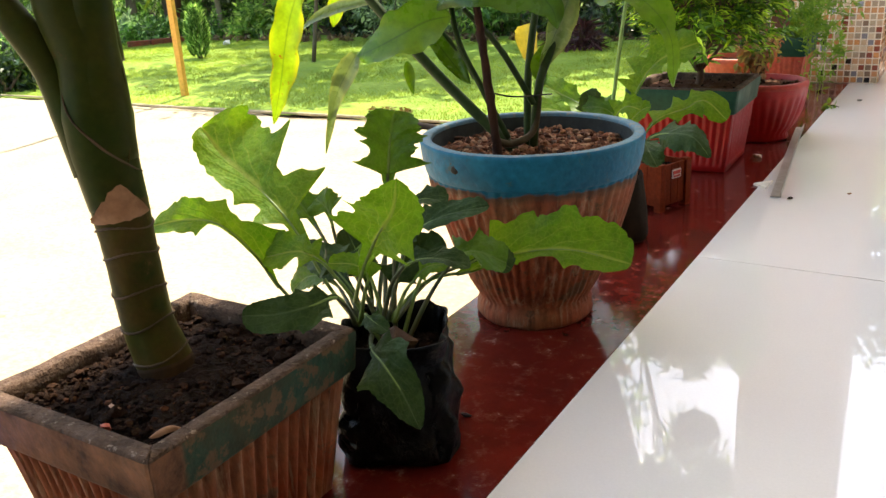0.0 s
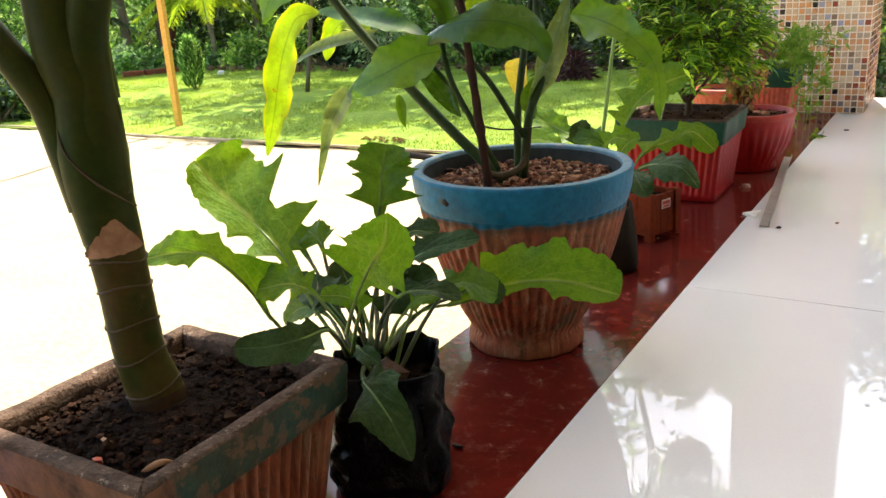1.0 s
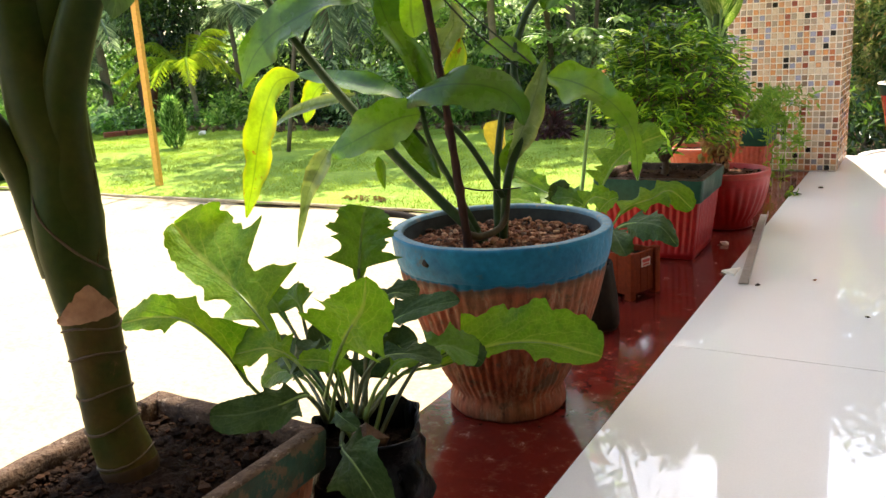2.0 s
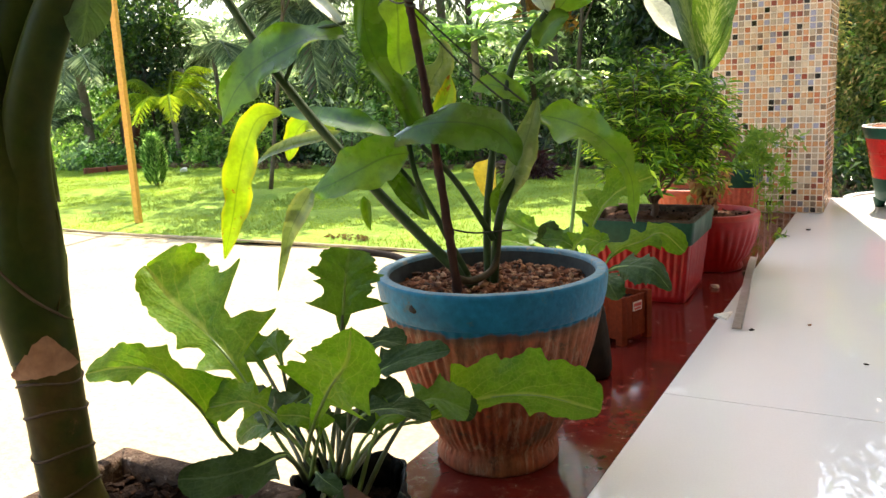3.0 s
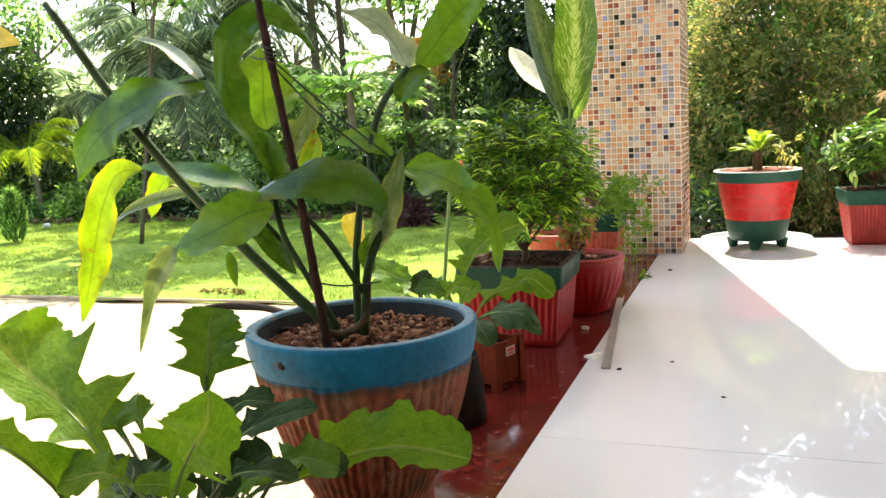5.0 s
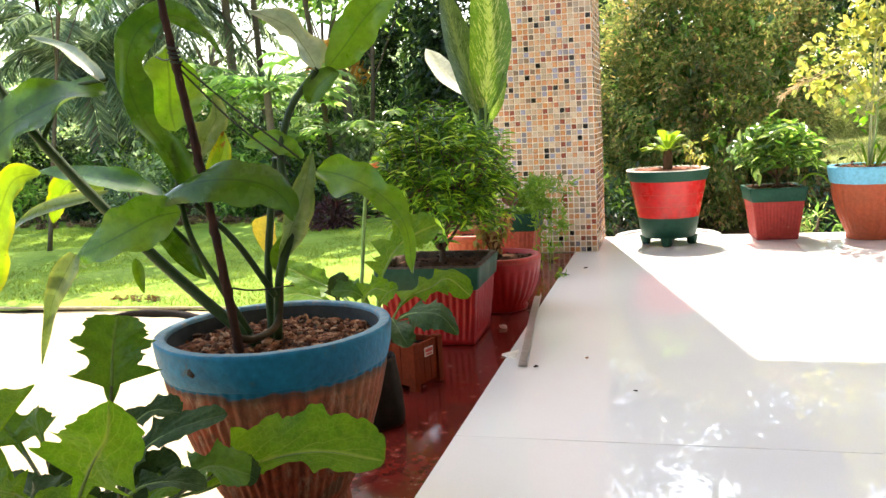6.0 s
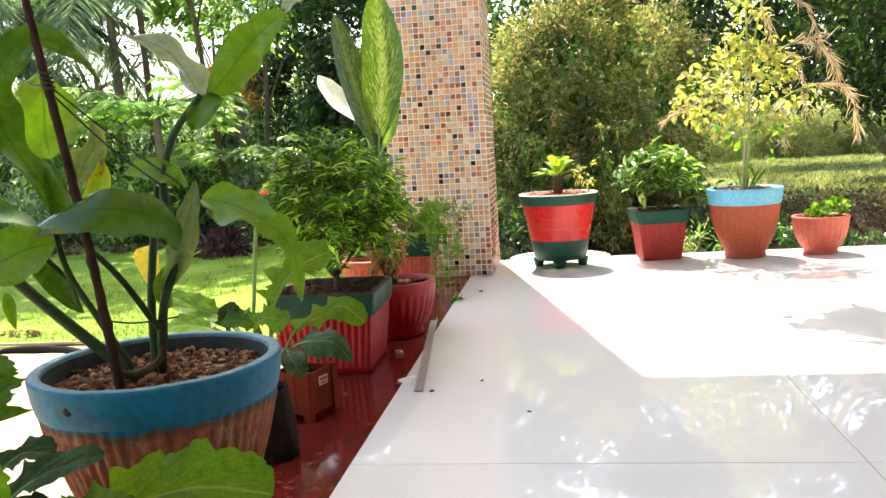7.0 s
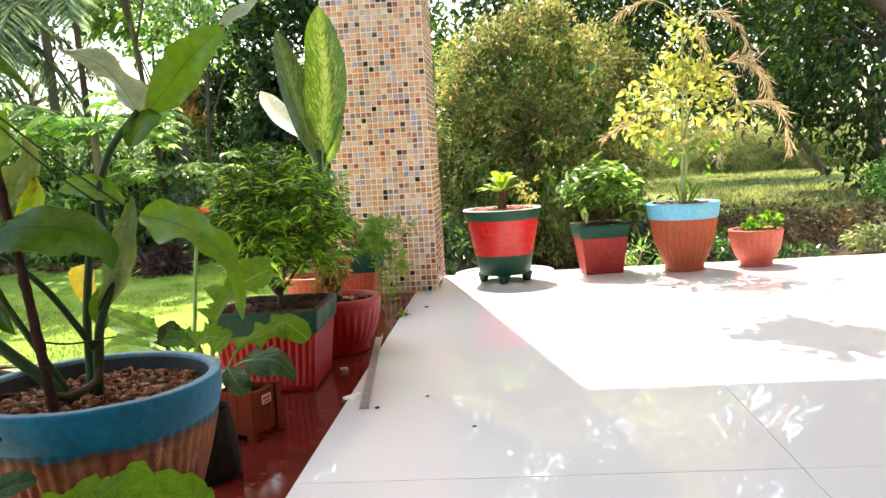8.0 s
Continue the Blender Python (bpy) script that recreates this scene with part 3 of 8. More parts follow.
def cane_material(name, base, other, shine, cream):
    """Green leaf with cream feathering along the side veins, strongest near the midrib."""
    m = leafy(name, base, other, (0.28, 0.36, 0.12), shine, 0.3, 22.0, 0.9, 30.0, None, 0.05, 0.4, 0.03)
    nt = m.node_tree
    b = nt.nodes["Principled BSDF"]
    old = b.inputs["Base Color"].links[0].from_socket
    uv = nt.nodes.new("ShaderNodeUVMap").outputs[0]
    sep = nt.nodes.new("ShaderNodeSeparateXYZ")
    nt.links.new(uv, sep.inputs[0])
    u = math_of(nt, "ABSOLUTE", math_of(nt, "SUBTRACT", sep.outputs[0], 0.5))
    along = math_of(nt, "SUBTRACT", sep.outputs[1], math_of(nt, "MULTIPLY", u, 0.45))
    com = nt.nodes.new("ShaderNodeCombineXYZ")
    nt.links.new(math_of(nt, "MULTIPLY", u, 7.0), com.inputs[0])
    nt.links.new(math_of(nt, "MULTIPLY", along, 30.0), com.inputs[1])
    n = noise_of(nt, 1.3, 3.0, 0.6, com.outputs[0])
    near = ramp(nt, u, [(0.04, (0.13, 0.13, 0.13)), (0.36, (0.0, 0.0, 0.0))])
    mask = ramp(nt, math_of(nt, "ADD", n, near), [(0.57, (0, 0, 0)), (0.64, (1, 1, 1))])
    c = mixed(nt, mask, old, cream)
    nt.links.new(c, b.inputs["Base Color"])
    return m


M["withered"] = leafy("withered leaf", (0.085, 0.032, 0.014), (0.17, 0.075, 0.030), (0.11, 0.05, 0.022), 0.10, 0.6, 7.0, 0.4, side_mix=0.2, tint=(1.3, 0.9, 0.5))
M["white_leaf"] = foliage("pale variegated leaves", [(0.0, (0.16, 0.24, 0.10)), (0.6, (0.30, 0.38, 0.20)), (1.0, (0.58, 0.62, 0.46))], 0.3, 0.5, 1.0)
M["gravel"], M["clods"], M["cane_leaf"] = gravel_material(), clod_material(), cane_material("variegated cane leaf", (0.055, 0.14, 0.016), (0.10, 0.20, 0.025), 0.42, (0.55, 0.60, 0.22))
M["cane_dark"] = cane_material("dark cane leaf", (0.022, 0.055, 0.014), (0.040, 0.085, 0.020), 0.20, (0.17, 0.22, 0.085))


# ---- builders ----
def thing(name, at, label, category, group="", kind=""):
    ob = new(name)
    ob.empty_display_size = 0.05
    ob.location = at
    return tagged(ob, label, category, group, kind)


def put(ob, parent):
    """Makes ob, built in world places, a part of parent."""
    ob.parent = parent
    top = parent
    shift = Vector((0, 0, 0))
    while top is not None:
        if top.type == "EMPTY":
            shift = shift + Vector(top.location)
        top = top.parent
    ob.matrix_parent_inverse = Matrix.Translation(-shift) if parent.type == "EMPTY" else Matrix.Identity(4)
    return ob


def solid(name, verts, faces, material, parent=None, label="", smooth=True, uvs=None, kind=""):
    me = bpy.data.meshes.new(name)
    me.from_pydata([tuple(v) for v in verts], [], [tuple(int(i) for i in f) for f in faces])
    if uvs is not None:
        layer = me.uv_layers.new(name="UVMap")
        idx = np.empty(len(me.loops), int)
        me.loops.foreach_get("vertex_index", idx)
        layer.data.foreach_set("uv", np.asarray(uvs, float)[idx].ravel())
    if smooth:
        me.polygons.foreach_set("use_smooth", [True] * len(me.polygons))
    me.materials.append(material)
    ob = new(name, me)
    if label or kind:
        tagged(ob, label, "", "", kind)
    if parent is not None:
        put(ob, parent)
    return ob


def part(name, bm, material, parent, label="", smooth=False):
    me = bpy.data.meshes.new(name)
    bm.to_mesh(me)
    bm.free()
    if smooth:
        me.polygons.foreach_set("use_smooth", [True] * len(me.polygons))
    me.materials.append(material)
    ob = new(name, me)
    if label:
        tagged(ob, label)
    if parent is not None:
        put(ob, parent)
    return ob


def box_bm(lo, hi, bevel=0.0, turn=0.0):
    bm = bmesh.new()
    c = [(a + b) / 2 for a, b in zip(lo, hi)]
    s = [b - a for a, b in zip(lo, hi)]
    bmesh.ops.create_cube(bm, size=1.0, matrix=Matrix.Translation(c) @ Matrix.Rotation(radians(turn), 4, "Z") @ Matrix.Diagonal((*s, 1)))
    if bevel:
        bmesh.ops.bevel(bm, geom=list(bm.edges), offset=bevel, segments=2, profile=0.6, affect="EDGES")
    return bm


def spline(pts, n):
    """n places along a smooth line through pts."""
    p = np.array(pts, float)
    p = np.vstack([2 * p[0] - p[1], p, 2 * p[-1] - p[-2]])
    out = []
    for s in np.linspace(0, len(p) - 3 - 1e-6, n):
        i = int(s)
        t = s - i
        a, b, c, d = p[i:i + 4]
        out.append(0.5 * (2 * b + (c - a) * t + (2 * a - 5 * b + 4 * c - d) * t * t + (3 * b - a - 3 * c + d) * t ** 3))
    return np.array(out)


def unit(v):
    return v / (np.linalg.norm(v, axis=-1, keepdims=True) + 1e-12)


def tube_data(pts, radii, n=16, seg=8, wobble=0.0, seed=1):
    """Verts and faces of a tube along pts, with closed ends."""
    rng = np.random.default_rng(seed)
    p = spline(pts, n)
    r = np.interp(np.linspace(0, 1, n), np.linspace(0, 1, len(radii)), radii)
    t = unit(np.gradient(p, axis=0))
    a = np.array([0.0, 1.0, 0.0]) if abs(t[0][1]) < 0.8 else np.array([1.0, 0.0, 0.0])
    verts = []
    for i in range(n):
        a = unit(a - t[i] * np.dot(a, t[i]))
        b = np.cross(t[i], a)
        for k in range(seg):
            w = 2 * math.pi * k / seg
            rr = r[i] * (1 + wobble * rng.normal())
            verts.append(p[i] + rr * (math.cos(w) * a + math.sin(w) * b))
    faces = [(i * seg + k, i * seg + (k + 1) % seg, (i + 1) * seg + (k + 1) % seg, (i + 1) * seg + k) for i in range(n - 1) for k in range(seg)]
    faces += [tuple(range(seg))[::-1], tuple((n - 1) * seg + k for k in range(seg))]
    return np.array(verts), faces


def tube(name, pts, radii, material, parent, n=16, seg=8, label="", wobble=0.0, seed=1):
    v, f = tube_data(pts, radii, n, seg, wobble, seed)
    return solid(name, v, f, material, parent, label)


def joined(sets):
    verts, faces, k = [], [], 0
    for v, f in sets:
        verts.append(v)
        faces += [tuple(i + k for i in q) for q in f]
        k += len(v)
    return np.vstack(verts), faces


def blade(name, pts, width, material, parent, facing=(0.2, -1.0, 0.4), shape="oval", lobes=0, deep=0.0, cup=0.15, wave=0.0, waves=5, seed=1, stalk=0.0, n=34, across=9, label="", curl=0.0, twist=0.0):
    """A leaf along a spine: width across, outline by shape, lobed, cupped and wavy. stalk: the share of the spine that is bare."""
    rng = np.random.default_rng(seed)
    p = spline(pts, 1200)
    p = np.array([p[int(i)] for i in np.linspace(stalk * 1199, 1199, n)])
    p = np.stack([np.convolve(np.pad(p[:, k], 2, mode="reflect", reflect_type="odd"), np.ones(5) / 5, "valid") for k in range(3)], 1)
    t = unit(np.gradient(p, axis=0))
    f = np.array(facing, float)
    v = np.linspace(0, 1, n)
    if isinstance(shape, tuple):
        w = np.convolve(np.pad(np.interp(v, [q[0] for q in shape], [q[1] for q in shape]), 2, mode="edge"), np.ones(5) / 5, "valid")
    elif shape == "oval":
        w = np.sin(math.pi * np.clip(v, 0, 1) ** 0.8) ** 0.75
    elif shape == "strap":
        w = np.clip(np.minimum(v / 0.16, (1 - v) / 0.22), 0, 1) ** 0.7
    elif shape == "taper":
        w = np.clip(v / 0.14, 0, 1) ** 0.7 * (1 - 0.58 * np.clip((v - 0.30) / 0.6, 0, 1)) * np.clip((1 - v) / 0.12, 0, 1) ** 0.6
    elif shape == "paddle":
        w = np.clip(v / 0.75, 0, 1) ** 0.9 * np.clip((1 - v) / 0.22, 0, 1) ** 0.5
    elif shape == "lobed":
        w = np.clip(0.16 + 0.84 * v / 0.52, 0, 1) * np.clip((1 - v) / 0.30, 0, 1) ** 0.55
    else:
        w = np.sin(math.pi * v ** 1.35) ** 0.8
    w = np.maximum(w, 0.03)
    us = np.linspace(-1, 1, across)
    verts, uvs = [], []
    ph = rng.uniform(0, 6.28, 6)
    for i in range(n):
        side = unit(np.cross(t[i], f))
        nrm = np.cross(side, t[i])
        turn = twist * math.sin(v[i] * 4.2 + ph[3])
        side, nrm = side * math.cos(turn) + nrm * math.sin(turn), nrm * math.cos(turn) - side * math.sin(turn)
        for u in us:
            half = width * 0.5 * w[i]
            push = 0.0
            if lobes > 0:
                k = (v[i] * lobes + (0.37 if u > 0 else 0.0) + ph[0]) % 1.0
                tooth = 0.5 - 0.5 * math.cos(math.pi * (k / 0.72 if k < 0.72 else (1 - k) / 0.28))
                low = max(0.0, 1 - v[i] / 0.66) ** 0.5
                half *= 1 - (deep * low + 0.05) * (1 - tooth)
                push = 0.22 * width * abs(u) * low * (tooth - 0.35)
            elif lobes < 0:
                k = v[i] * -lobes + (0.5 if u > 0 else 0.0) + ph[0]
                half *= 1 - deep * (abs(math.cos(math.pi * k)) ** 4 + 0.6 * math.sin(2.1 * k + ph[1])) * abs(u) ** 2
            edge = abs(u) ** 2
            lift = cup * edge * width * 0.5 * w[i] + wave * width * edge * math.sin(v[i] * waves * 6.28 + ph[2] + (1.7 if u > 0 else 0)) * w[i]
            lift += 0.004 * width * math.sin(v[i] * 11 - 2 * abs(u)) * (1 - edge)
            q = p[i] + side * u * half + t[i] * push + nrm * lift - nrm * curl * edge * v[i] * width
            verts.append(q)
            uvs.append((0.5 + 0.5 * u, v[i]))
    faces = [(i * across + k, i * across + k + 1, (i + 1) * across + k + 1, (i + 1) * across + k) for i in range(n - 1) for k in range(across - 1)]
    ob = solid(name, verts, faces, material, parent, label, True, uvs)
    return ob


def stalk_of(pts, share, r, material, parent, name="stalk"):
    p = spline(pts, 60)
    k = max(6, int(60 * share))
    return tube(name, [p[0], p[k // 2], p[k]], [r * 1.2, r, r * 0.75], material, parent, 10, 7)


def lathe(name, prof, material, parent, at, seg=64, flutes=0, amp=(), label="", rough=0.0, seed=3, sharp=1.0):
    """A turned shell: prof holds (radius, height); amp the depth of the flutes at each."""
    rng = np.random.default_rng(seed)
    verts = []
    for j, (r, z) in enumerate(prof):
        a = amp[j] if len(amp) else 0.0
        for k in range(seg):
            w = 2 * math.pi * k / seg
            rr = r - (a * (1 - abs(math.cos(w * flutes / 2)) ** sharp) if flutes else 0.0)
            rr += rough * noise.noise(Vector((3 * math.cos(w), 3 * math.sin(w), z * 30 + seed)))
            verts.append((at[0] + rr * math.cos(w), at[1] + rr * math.sin(w), at[2] + z + rough * 0.6 * noise.noise(Vector((4 * math.cos(w) + 9, 4 * math.sin(w), seed)))))
    m = len(prof)
    faces = [(j * seg + k, j * seg + (k + 1) % seg, (j + 1) * seg + (k + 1) % seg, (j + 1) * seg + k) for j in range(m - 1) for k in range(seg)]
    ob = solid(name, verts, faces, material, parent, label)
    return ob


def square_shell(name, prof, material, parent, at, turn=0.0, flutes=0, amp=(), round_by=0.12, per=48, label="", rough=0.0, seed=3, stretch=1.0):
    """A square-plan shell with rounded corners: prof holds (half side, height); amp the depth of upright flutes."""
    verts = []
    total = per * 4
    ca, sa = math.cos(radians(turn)), math.sin(radians(turn))
    for j, (h, z) in enumerate(prof):
        a = amp[j] if len(amp) else 0.0
        for k in range(total):
            side, s = divmod(k, per)
            u = -1 + 2 * (s + 0.5) / per
            x, y = u, -1.0
            e = max(0.0, abs(u) - (1 - round_by)) / round_by
            y += round_by * (1 - math.sqrt(max(0.0, 1 - e * e)))
            d = 0.0
            if flutes and abs(u) < 0.86:
                d = a * (1 - abs(math.sin(u / 0.86 * math.pi * flutes / 2 + (0 if flutes % 2 == 0 else math.pi / 2))) ** 1.3)
            px, py = x * h, y * h + d
            for _ in range(side):
                px, py = -py, px
            g = rough * noise.noise(Vector((px * 40, py * 40, z * 40 + seed)))
            px, py = px * (1 + g / max(h, 0.01)), py * (1 + g / max(h, 0.01))
            py *= stretch
            verts.append((at[0] + px * ca - py * sa, at[1] + px * sa + py * ca, at[2] + z + g))
    m = len(prof)
    faces = [(j * total + k, j * total + (k + 1) % total, (j + 1) * total + (k + 1) % total, (j + 1) * total + k) for j in range(m - 1) for k in range(total)]
    return solid(name, verts, faces, material, parent, label)


def soil_bed(parent, at, size, height, material, square=False, turn=0.0, mound=0.008, seed=5, name="soil"):
    n = 46
    verts, faces = [], []
    ca, sa = math.cos(radians(turn)), math.sin(radians(turn))
    for i in range(n):
        for k in range(n):
            a, b = -1 + 2 * i / (n - 1), -1 + 2 * k / (n - 1)
            if not square:
                a, b = a * math.sqrt(1 - b * b / 2), b * math.sqrt(1 - a * a / 2)
            z = mound * (1 - max(abs(a), abs(b)) ** 2) + 0.006 * noise.noise(Vector((a * 4 + seed, b * 4, 0))) + 0.0035 * noise.noise(Vector((a * 13, b * 13 + seed, 2))) + 0.0022 * noise.noise(Vector((a * 31 + seed, b * 31, 5)))
            x, y = a * size, b * size
            verts.append((at[0] + x * ca - y * sa, at[1] + x * sa + y * ca, at[2] + height + z))
    faces = [(i * n + k, (i + 1) * n + k, (i + 1) * n + k + 1, i * n + k + 1) for i in range(n - 1) for k in range(n - 1)]
    return solid(name, verts, faces, material, parent)


ICO = bmesh.new()
bmesh.ops.create_icosphere(ICO, subdivisions=1, radius=1.0)
ICO_V = np.array([v.co[:] for v in ICO.verts])
ICO_F = [tuple(v.index for v in f.verts) for f in ICO.faces]
ICO.free()


def pebbles(name, parent, at, size, height, material, count, lo, hi, square=False, seed=7, keep=None):
    """Loose grains and clods on a bed, joined."""
    rng = np.random.default_rng(seed)
    sets = []
    while len(sets) < count:
        a, b = rng.uniform(-1, 1, 2)
        if not square and a * a + b * b > 1:
            continue
        s = lo + (hi - lo) * rng.random() ** 2.5
        v = ICO_V * (1 + 0.28 * rng.normal(size=(len(ICO_V), 1)))
        v = v * np.array([1, rng.uniform(0.6, 1.0), rng.uniform(0.5, 0.8)]) * s
        w = rng.uniform(0, 6.28)
        rot = np.array([[math.cos(w), -math.sin(w), 0], [math.sin(w), math.cos(w), 0], [0, 0, 1]])
        v = v @ rot.T + np.array([at[0] + a * size, at[1] + b * size, at[2] + height + 0.25 * s + 0.006 * noise.noise(Vector((a * 4, b * 4, seed)))])
        sets.append((v, ICO_F))
    v, f = joined(sets)
    return solid(name, v, f, material, parent, "", False, None, "stuff")


def leaf_verts(base, along, normal, length, width, fold=0.25, six=False):
    """Many small leaves at once: arrays of places, ways and normals."""
    n = len(base)
    side = unit(np.cross(along, normal))
    nor = np.cross(side, along)
    L, Wd = length[:, None], width[:, None]
    if six:
        rows = [base, base + along * L * 0.35 + side * Wd * 0.5 + nor * Wd * fold, base + along * L * 0.7 + side * Wd * 0.38 + nor * Wd * fold * 0.5,
                base + along * L - nor * L * 0.12, base + along * L * 0.7 - side * Wd * 0.38 + nor * Wd * fold * 0.5, base + along * L * 0.35 - side * Wd * 0.5 + nor * Wd * fold, base + along * L * 0.5]
        v = np.stack(rows, 1).reshape(-1, 3)
        tri = np.array([(0, 1, 6), (1, 2, 6), (2, 3, 6), (3, 4, 6), (4, 5, 6), (5, 0, 6)])
        k = 7
    else:
        rows = [base, base + along * L * 0.45 + side * Wd * 0.5 + nor * Wd * fold, base + along * L - nor * L * 0.1, base + along * L * 0.45 - side * Wd * 0.5 + nor * Wd * fold]
        v = np.stack(rows, 1).reshape(-1, 3)
        tri = np.array([(0, 1, 2), (0, 2, 3)])
        k = 4
    faces = (np.arange(n)[:, None, None] * k + tri[None]).reshape(-1, 3)
    return v, faces


def fast_mesh(name, v, f, material, parent, label="", kind="", smooth=False):
    me = bpy.data.meshes.new(name)
    me.vertices.add(len(v))
    me.vertices.foreach_set("co", np.asarray(v, np.float32).ravel())
    f = np.asarray(f, np.int32)
    me.loops.add(f.size)
    me.loops.foreach_set("vertex_index", f.ravel())
    me.polygons.add(len(f))
    me.polygons.foreach_set("loop_start", np.arange(0, f.size, f.shape[1], dtype=np.int32))
    me.polygons.foreach_set("use_smooth", [smooth] * len(f))
    me.update(calc_edges=True)
    me.validate()
    me.materials.append(material)
    ob = new(name, me)
    if label or kind:
        tagged(ob, label, "", "", kind)
    if parent is not None:
        put(ob, parent)
    return ob


def cloud(rng, centers, spread, count, middle, out=0.5, up=0.5):
    """Places, ways and normals of leaves scattered round clump centres, pointing outward and up."""
    pick = rng.integers(0, len(centers), count)
    base = centers[pick] + rng.normal(size=(count, 3)) * spread
    way = unit(base - np.array(middle)) * out + rng.normal(size=(count, 3)) * 0.5
    way[:, 2] -= 0.15
    nor = rng.normal(size=(count, 3)) * 0.6
    nor[:, 2] += up * 2
    return base, unit(way), unit(nor)


def crown_centers(rng, middle, radii, clumps, hollow=0.45):
    d = unit(rng.normal(size=(clumps, 3)))
    r = hollow + (1 - hollow) * rng.random((clumps, 1)) ** 0.6
    return np.array(middle) + d * r * np.array(radii)


def crown(name, parent, middle, radii, clumps, count, size, material, seed, spread=0.12, slim=0.45, six=False, floor_z=None, kind=""):
    rng = np.random.default_rng(seed)
    c = crown_centers(rng, middle, radii, clumps)
    if floor_z is not None:
        c[:, 2] = np.maximum(c[:, 2], floor_z + 0.02)
    b, w, n = cloud(rng, c, spread * min(radii), count, middle)
    if floor_z is not None:
        b[:, 2] = np.maximum(b[:, 2], floor_z)
    L = size * rng.uniform(0.6, 1.35, count)
    v, f = leaf_verts(b, w, n, L, L * slim, 0.2, six)
    return fast_mesh(name, v, f, material, parent, "", kind), c


def tree(name, at, middle, radii, material, bark, label, seed, clumps=40, count=4000, size=0.11, trunk=0.06, lean=(0, 0), slim=0.45, limbs=7, category="tree"):
    t = thing(name, at, label, category)
    ob, c = crown("crown", t, middle, radii, clumps, count, size, material, seed, 0.2, slim)
    low = middle[2] - radii[2] * 0.3
    top = (middle[0], middle[1], low)
    sets = [tube_data([at, ((at[0] + top[0]) / 2 + lean[0], (at[1] + top[1]) / 2 + lean[1], (at[2] + low) / 2), top], [trunk, trunk * 0.75, trunk * 0.5], 12, 8, 0.04, seed)]
    rng = np.random.default_rng(seed + 90)
    for k in range(limbs):
        e = c[rng.integers(0, len(c))]
        s = np.array(at) + (np.array(top) - np.array(at)) * rng.uniform(0.55, 1.0)
        mid = (s + e) / 2 + np.array([0, 0, -0.05])
        sets.append(tube_data([s, mid, e], [trunk * 0.4, trunk * 0.25, trunk * 0.1], 7, 6))
    v, f = joined(sets)
    solid("trunk", v, f, bark, t)
    return t


def shrub(name, at, radii, material, label, seed, clumps=24, count=1500, size=0.07, slim=0.4, category="shrub"):
    t = thing(name, at, label, category)
    mid = (at[0], at[1], at[2] + radii[2] * 0.75)
    ob, c = crown("foliage", t, mid, radii, clumps, count, size, material, seed, 0.28, slim, False, at[2])
    rng = np.random.default_rng(seed + 70)
    for k in range(5):
        e = c[rng.integers(0, len(c))]
        tube("stem", [at, (np.array(at) + e) / 2, e], [0.016, 0.011, 0.005], M["bark"], t, 6, 5)
    return t


def frond(parent, root, tip, sag, width, leaflets, material, seed, name="frond"):
    """A palm frond: a bowed midrib with hanging leaflets on both sides."""
    rng = np.random.default_rng(seed)
    root, tip = np.array(root, float), np.array(tip, float)
    mid = (root + tip) / 2 + np.array([0, 0, sag])
    p = spline([root, mid, tip], leaflets)
    t = unit(np.gradient(p, axis=0))
    side = unit(np.cross(t, np.array([0, 0, 1.0])))
    base = np.vstack([p, p])
    sgn = np.vstack([np.ones((leaflets, 1)), -np.ones((leaflets, 1))])
    way = np.vstack([side, side]) * sgn + np.vstack([t, t]) * 0.55 + np.array([0, 0, -0.55]) + rng.normal(size=(2 * leaflets, 3)) * 0.16
    way = unit(way)
    nor = np.tile(np.array([0, 0, 1.0]), (2 * leaflets, 1)) + rng.normal(size=(2 * leaflets, 3)) * 0.2
    s = np.linspace(0, 1, leaflets)
    L = np.tile(width * (0.35 + 0.65 * np.sin(math.pi * np.clip(s * 0.85 + 0.12, 0, 1))), 2) * rng.uniform(0.85, 1.1, 2 * leaflets)
    v, f = leaf_verts(base, way, unit(nor), L, np.full(2 * leaflets, width * 0.036), 0.2)
    tv, tf = tube_data([root, mid, tip], [0.018, 0.012, 0.004], 14, 5)
    tris = []
    for q in tf:
        for k in range(1, len(q) - 1):
            tris.append((q[0], q[k], q[k + 1]))
    allv = np.vstack([v, tv])
    allf = np.vstack([f, np.array(tris) + len(v)])
    return fast_mesh(name, allv, allf, material, parent)


def palm_tree(name, at, height, reach, fronds, seed, label, trunk=0.09, width=0.42, material=None, low=-0.75):
    t = thing(name, at, label, "palm tree")
    rng = np.random.default_rng(seed)
    top = np.array([at[0] + rng.uniform(-0.1, 0.1), at[1], at[2] + height])
    tube("trunk", [at, (np.array(at) + top) / 2 + np.array([0.05, 0, 0]), top], [trunk * 1.2, trunk, trunk * 0.85], M["bark_pale"], t, 18, 10, "", 0.04)
    for k in range(fronds):
        w = 2 * math.pi * (k + rng.uniform(-0.3, 0.3)) / fronds
        up = rng.uniform(low, 0.75)
        d = np.array([math.cos(w) * math.sqrt(1 - min(0.9, up * up)), math.sin(w) * math.sqrt(1 - min(0.9, up * up)), up])
        tip = top + d * reach * rng.uniform(0.85, 1.1) + np.array([0, 0, -0.25 * reach])
        frond(t, top + d * 0.05, tip, 0.22 * reach, width, 84, material or M["palm"], seed * 31 + k)
    return t


# ---- the setting ----
EDGE_X, EDGE_Y = -0.257, 2.31
ROOF_Z = 2.96

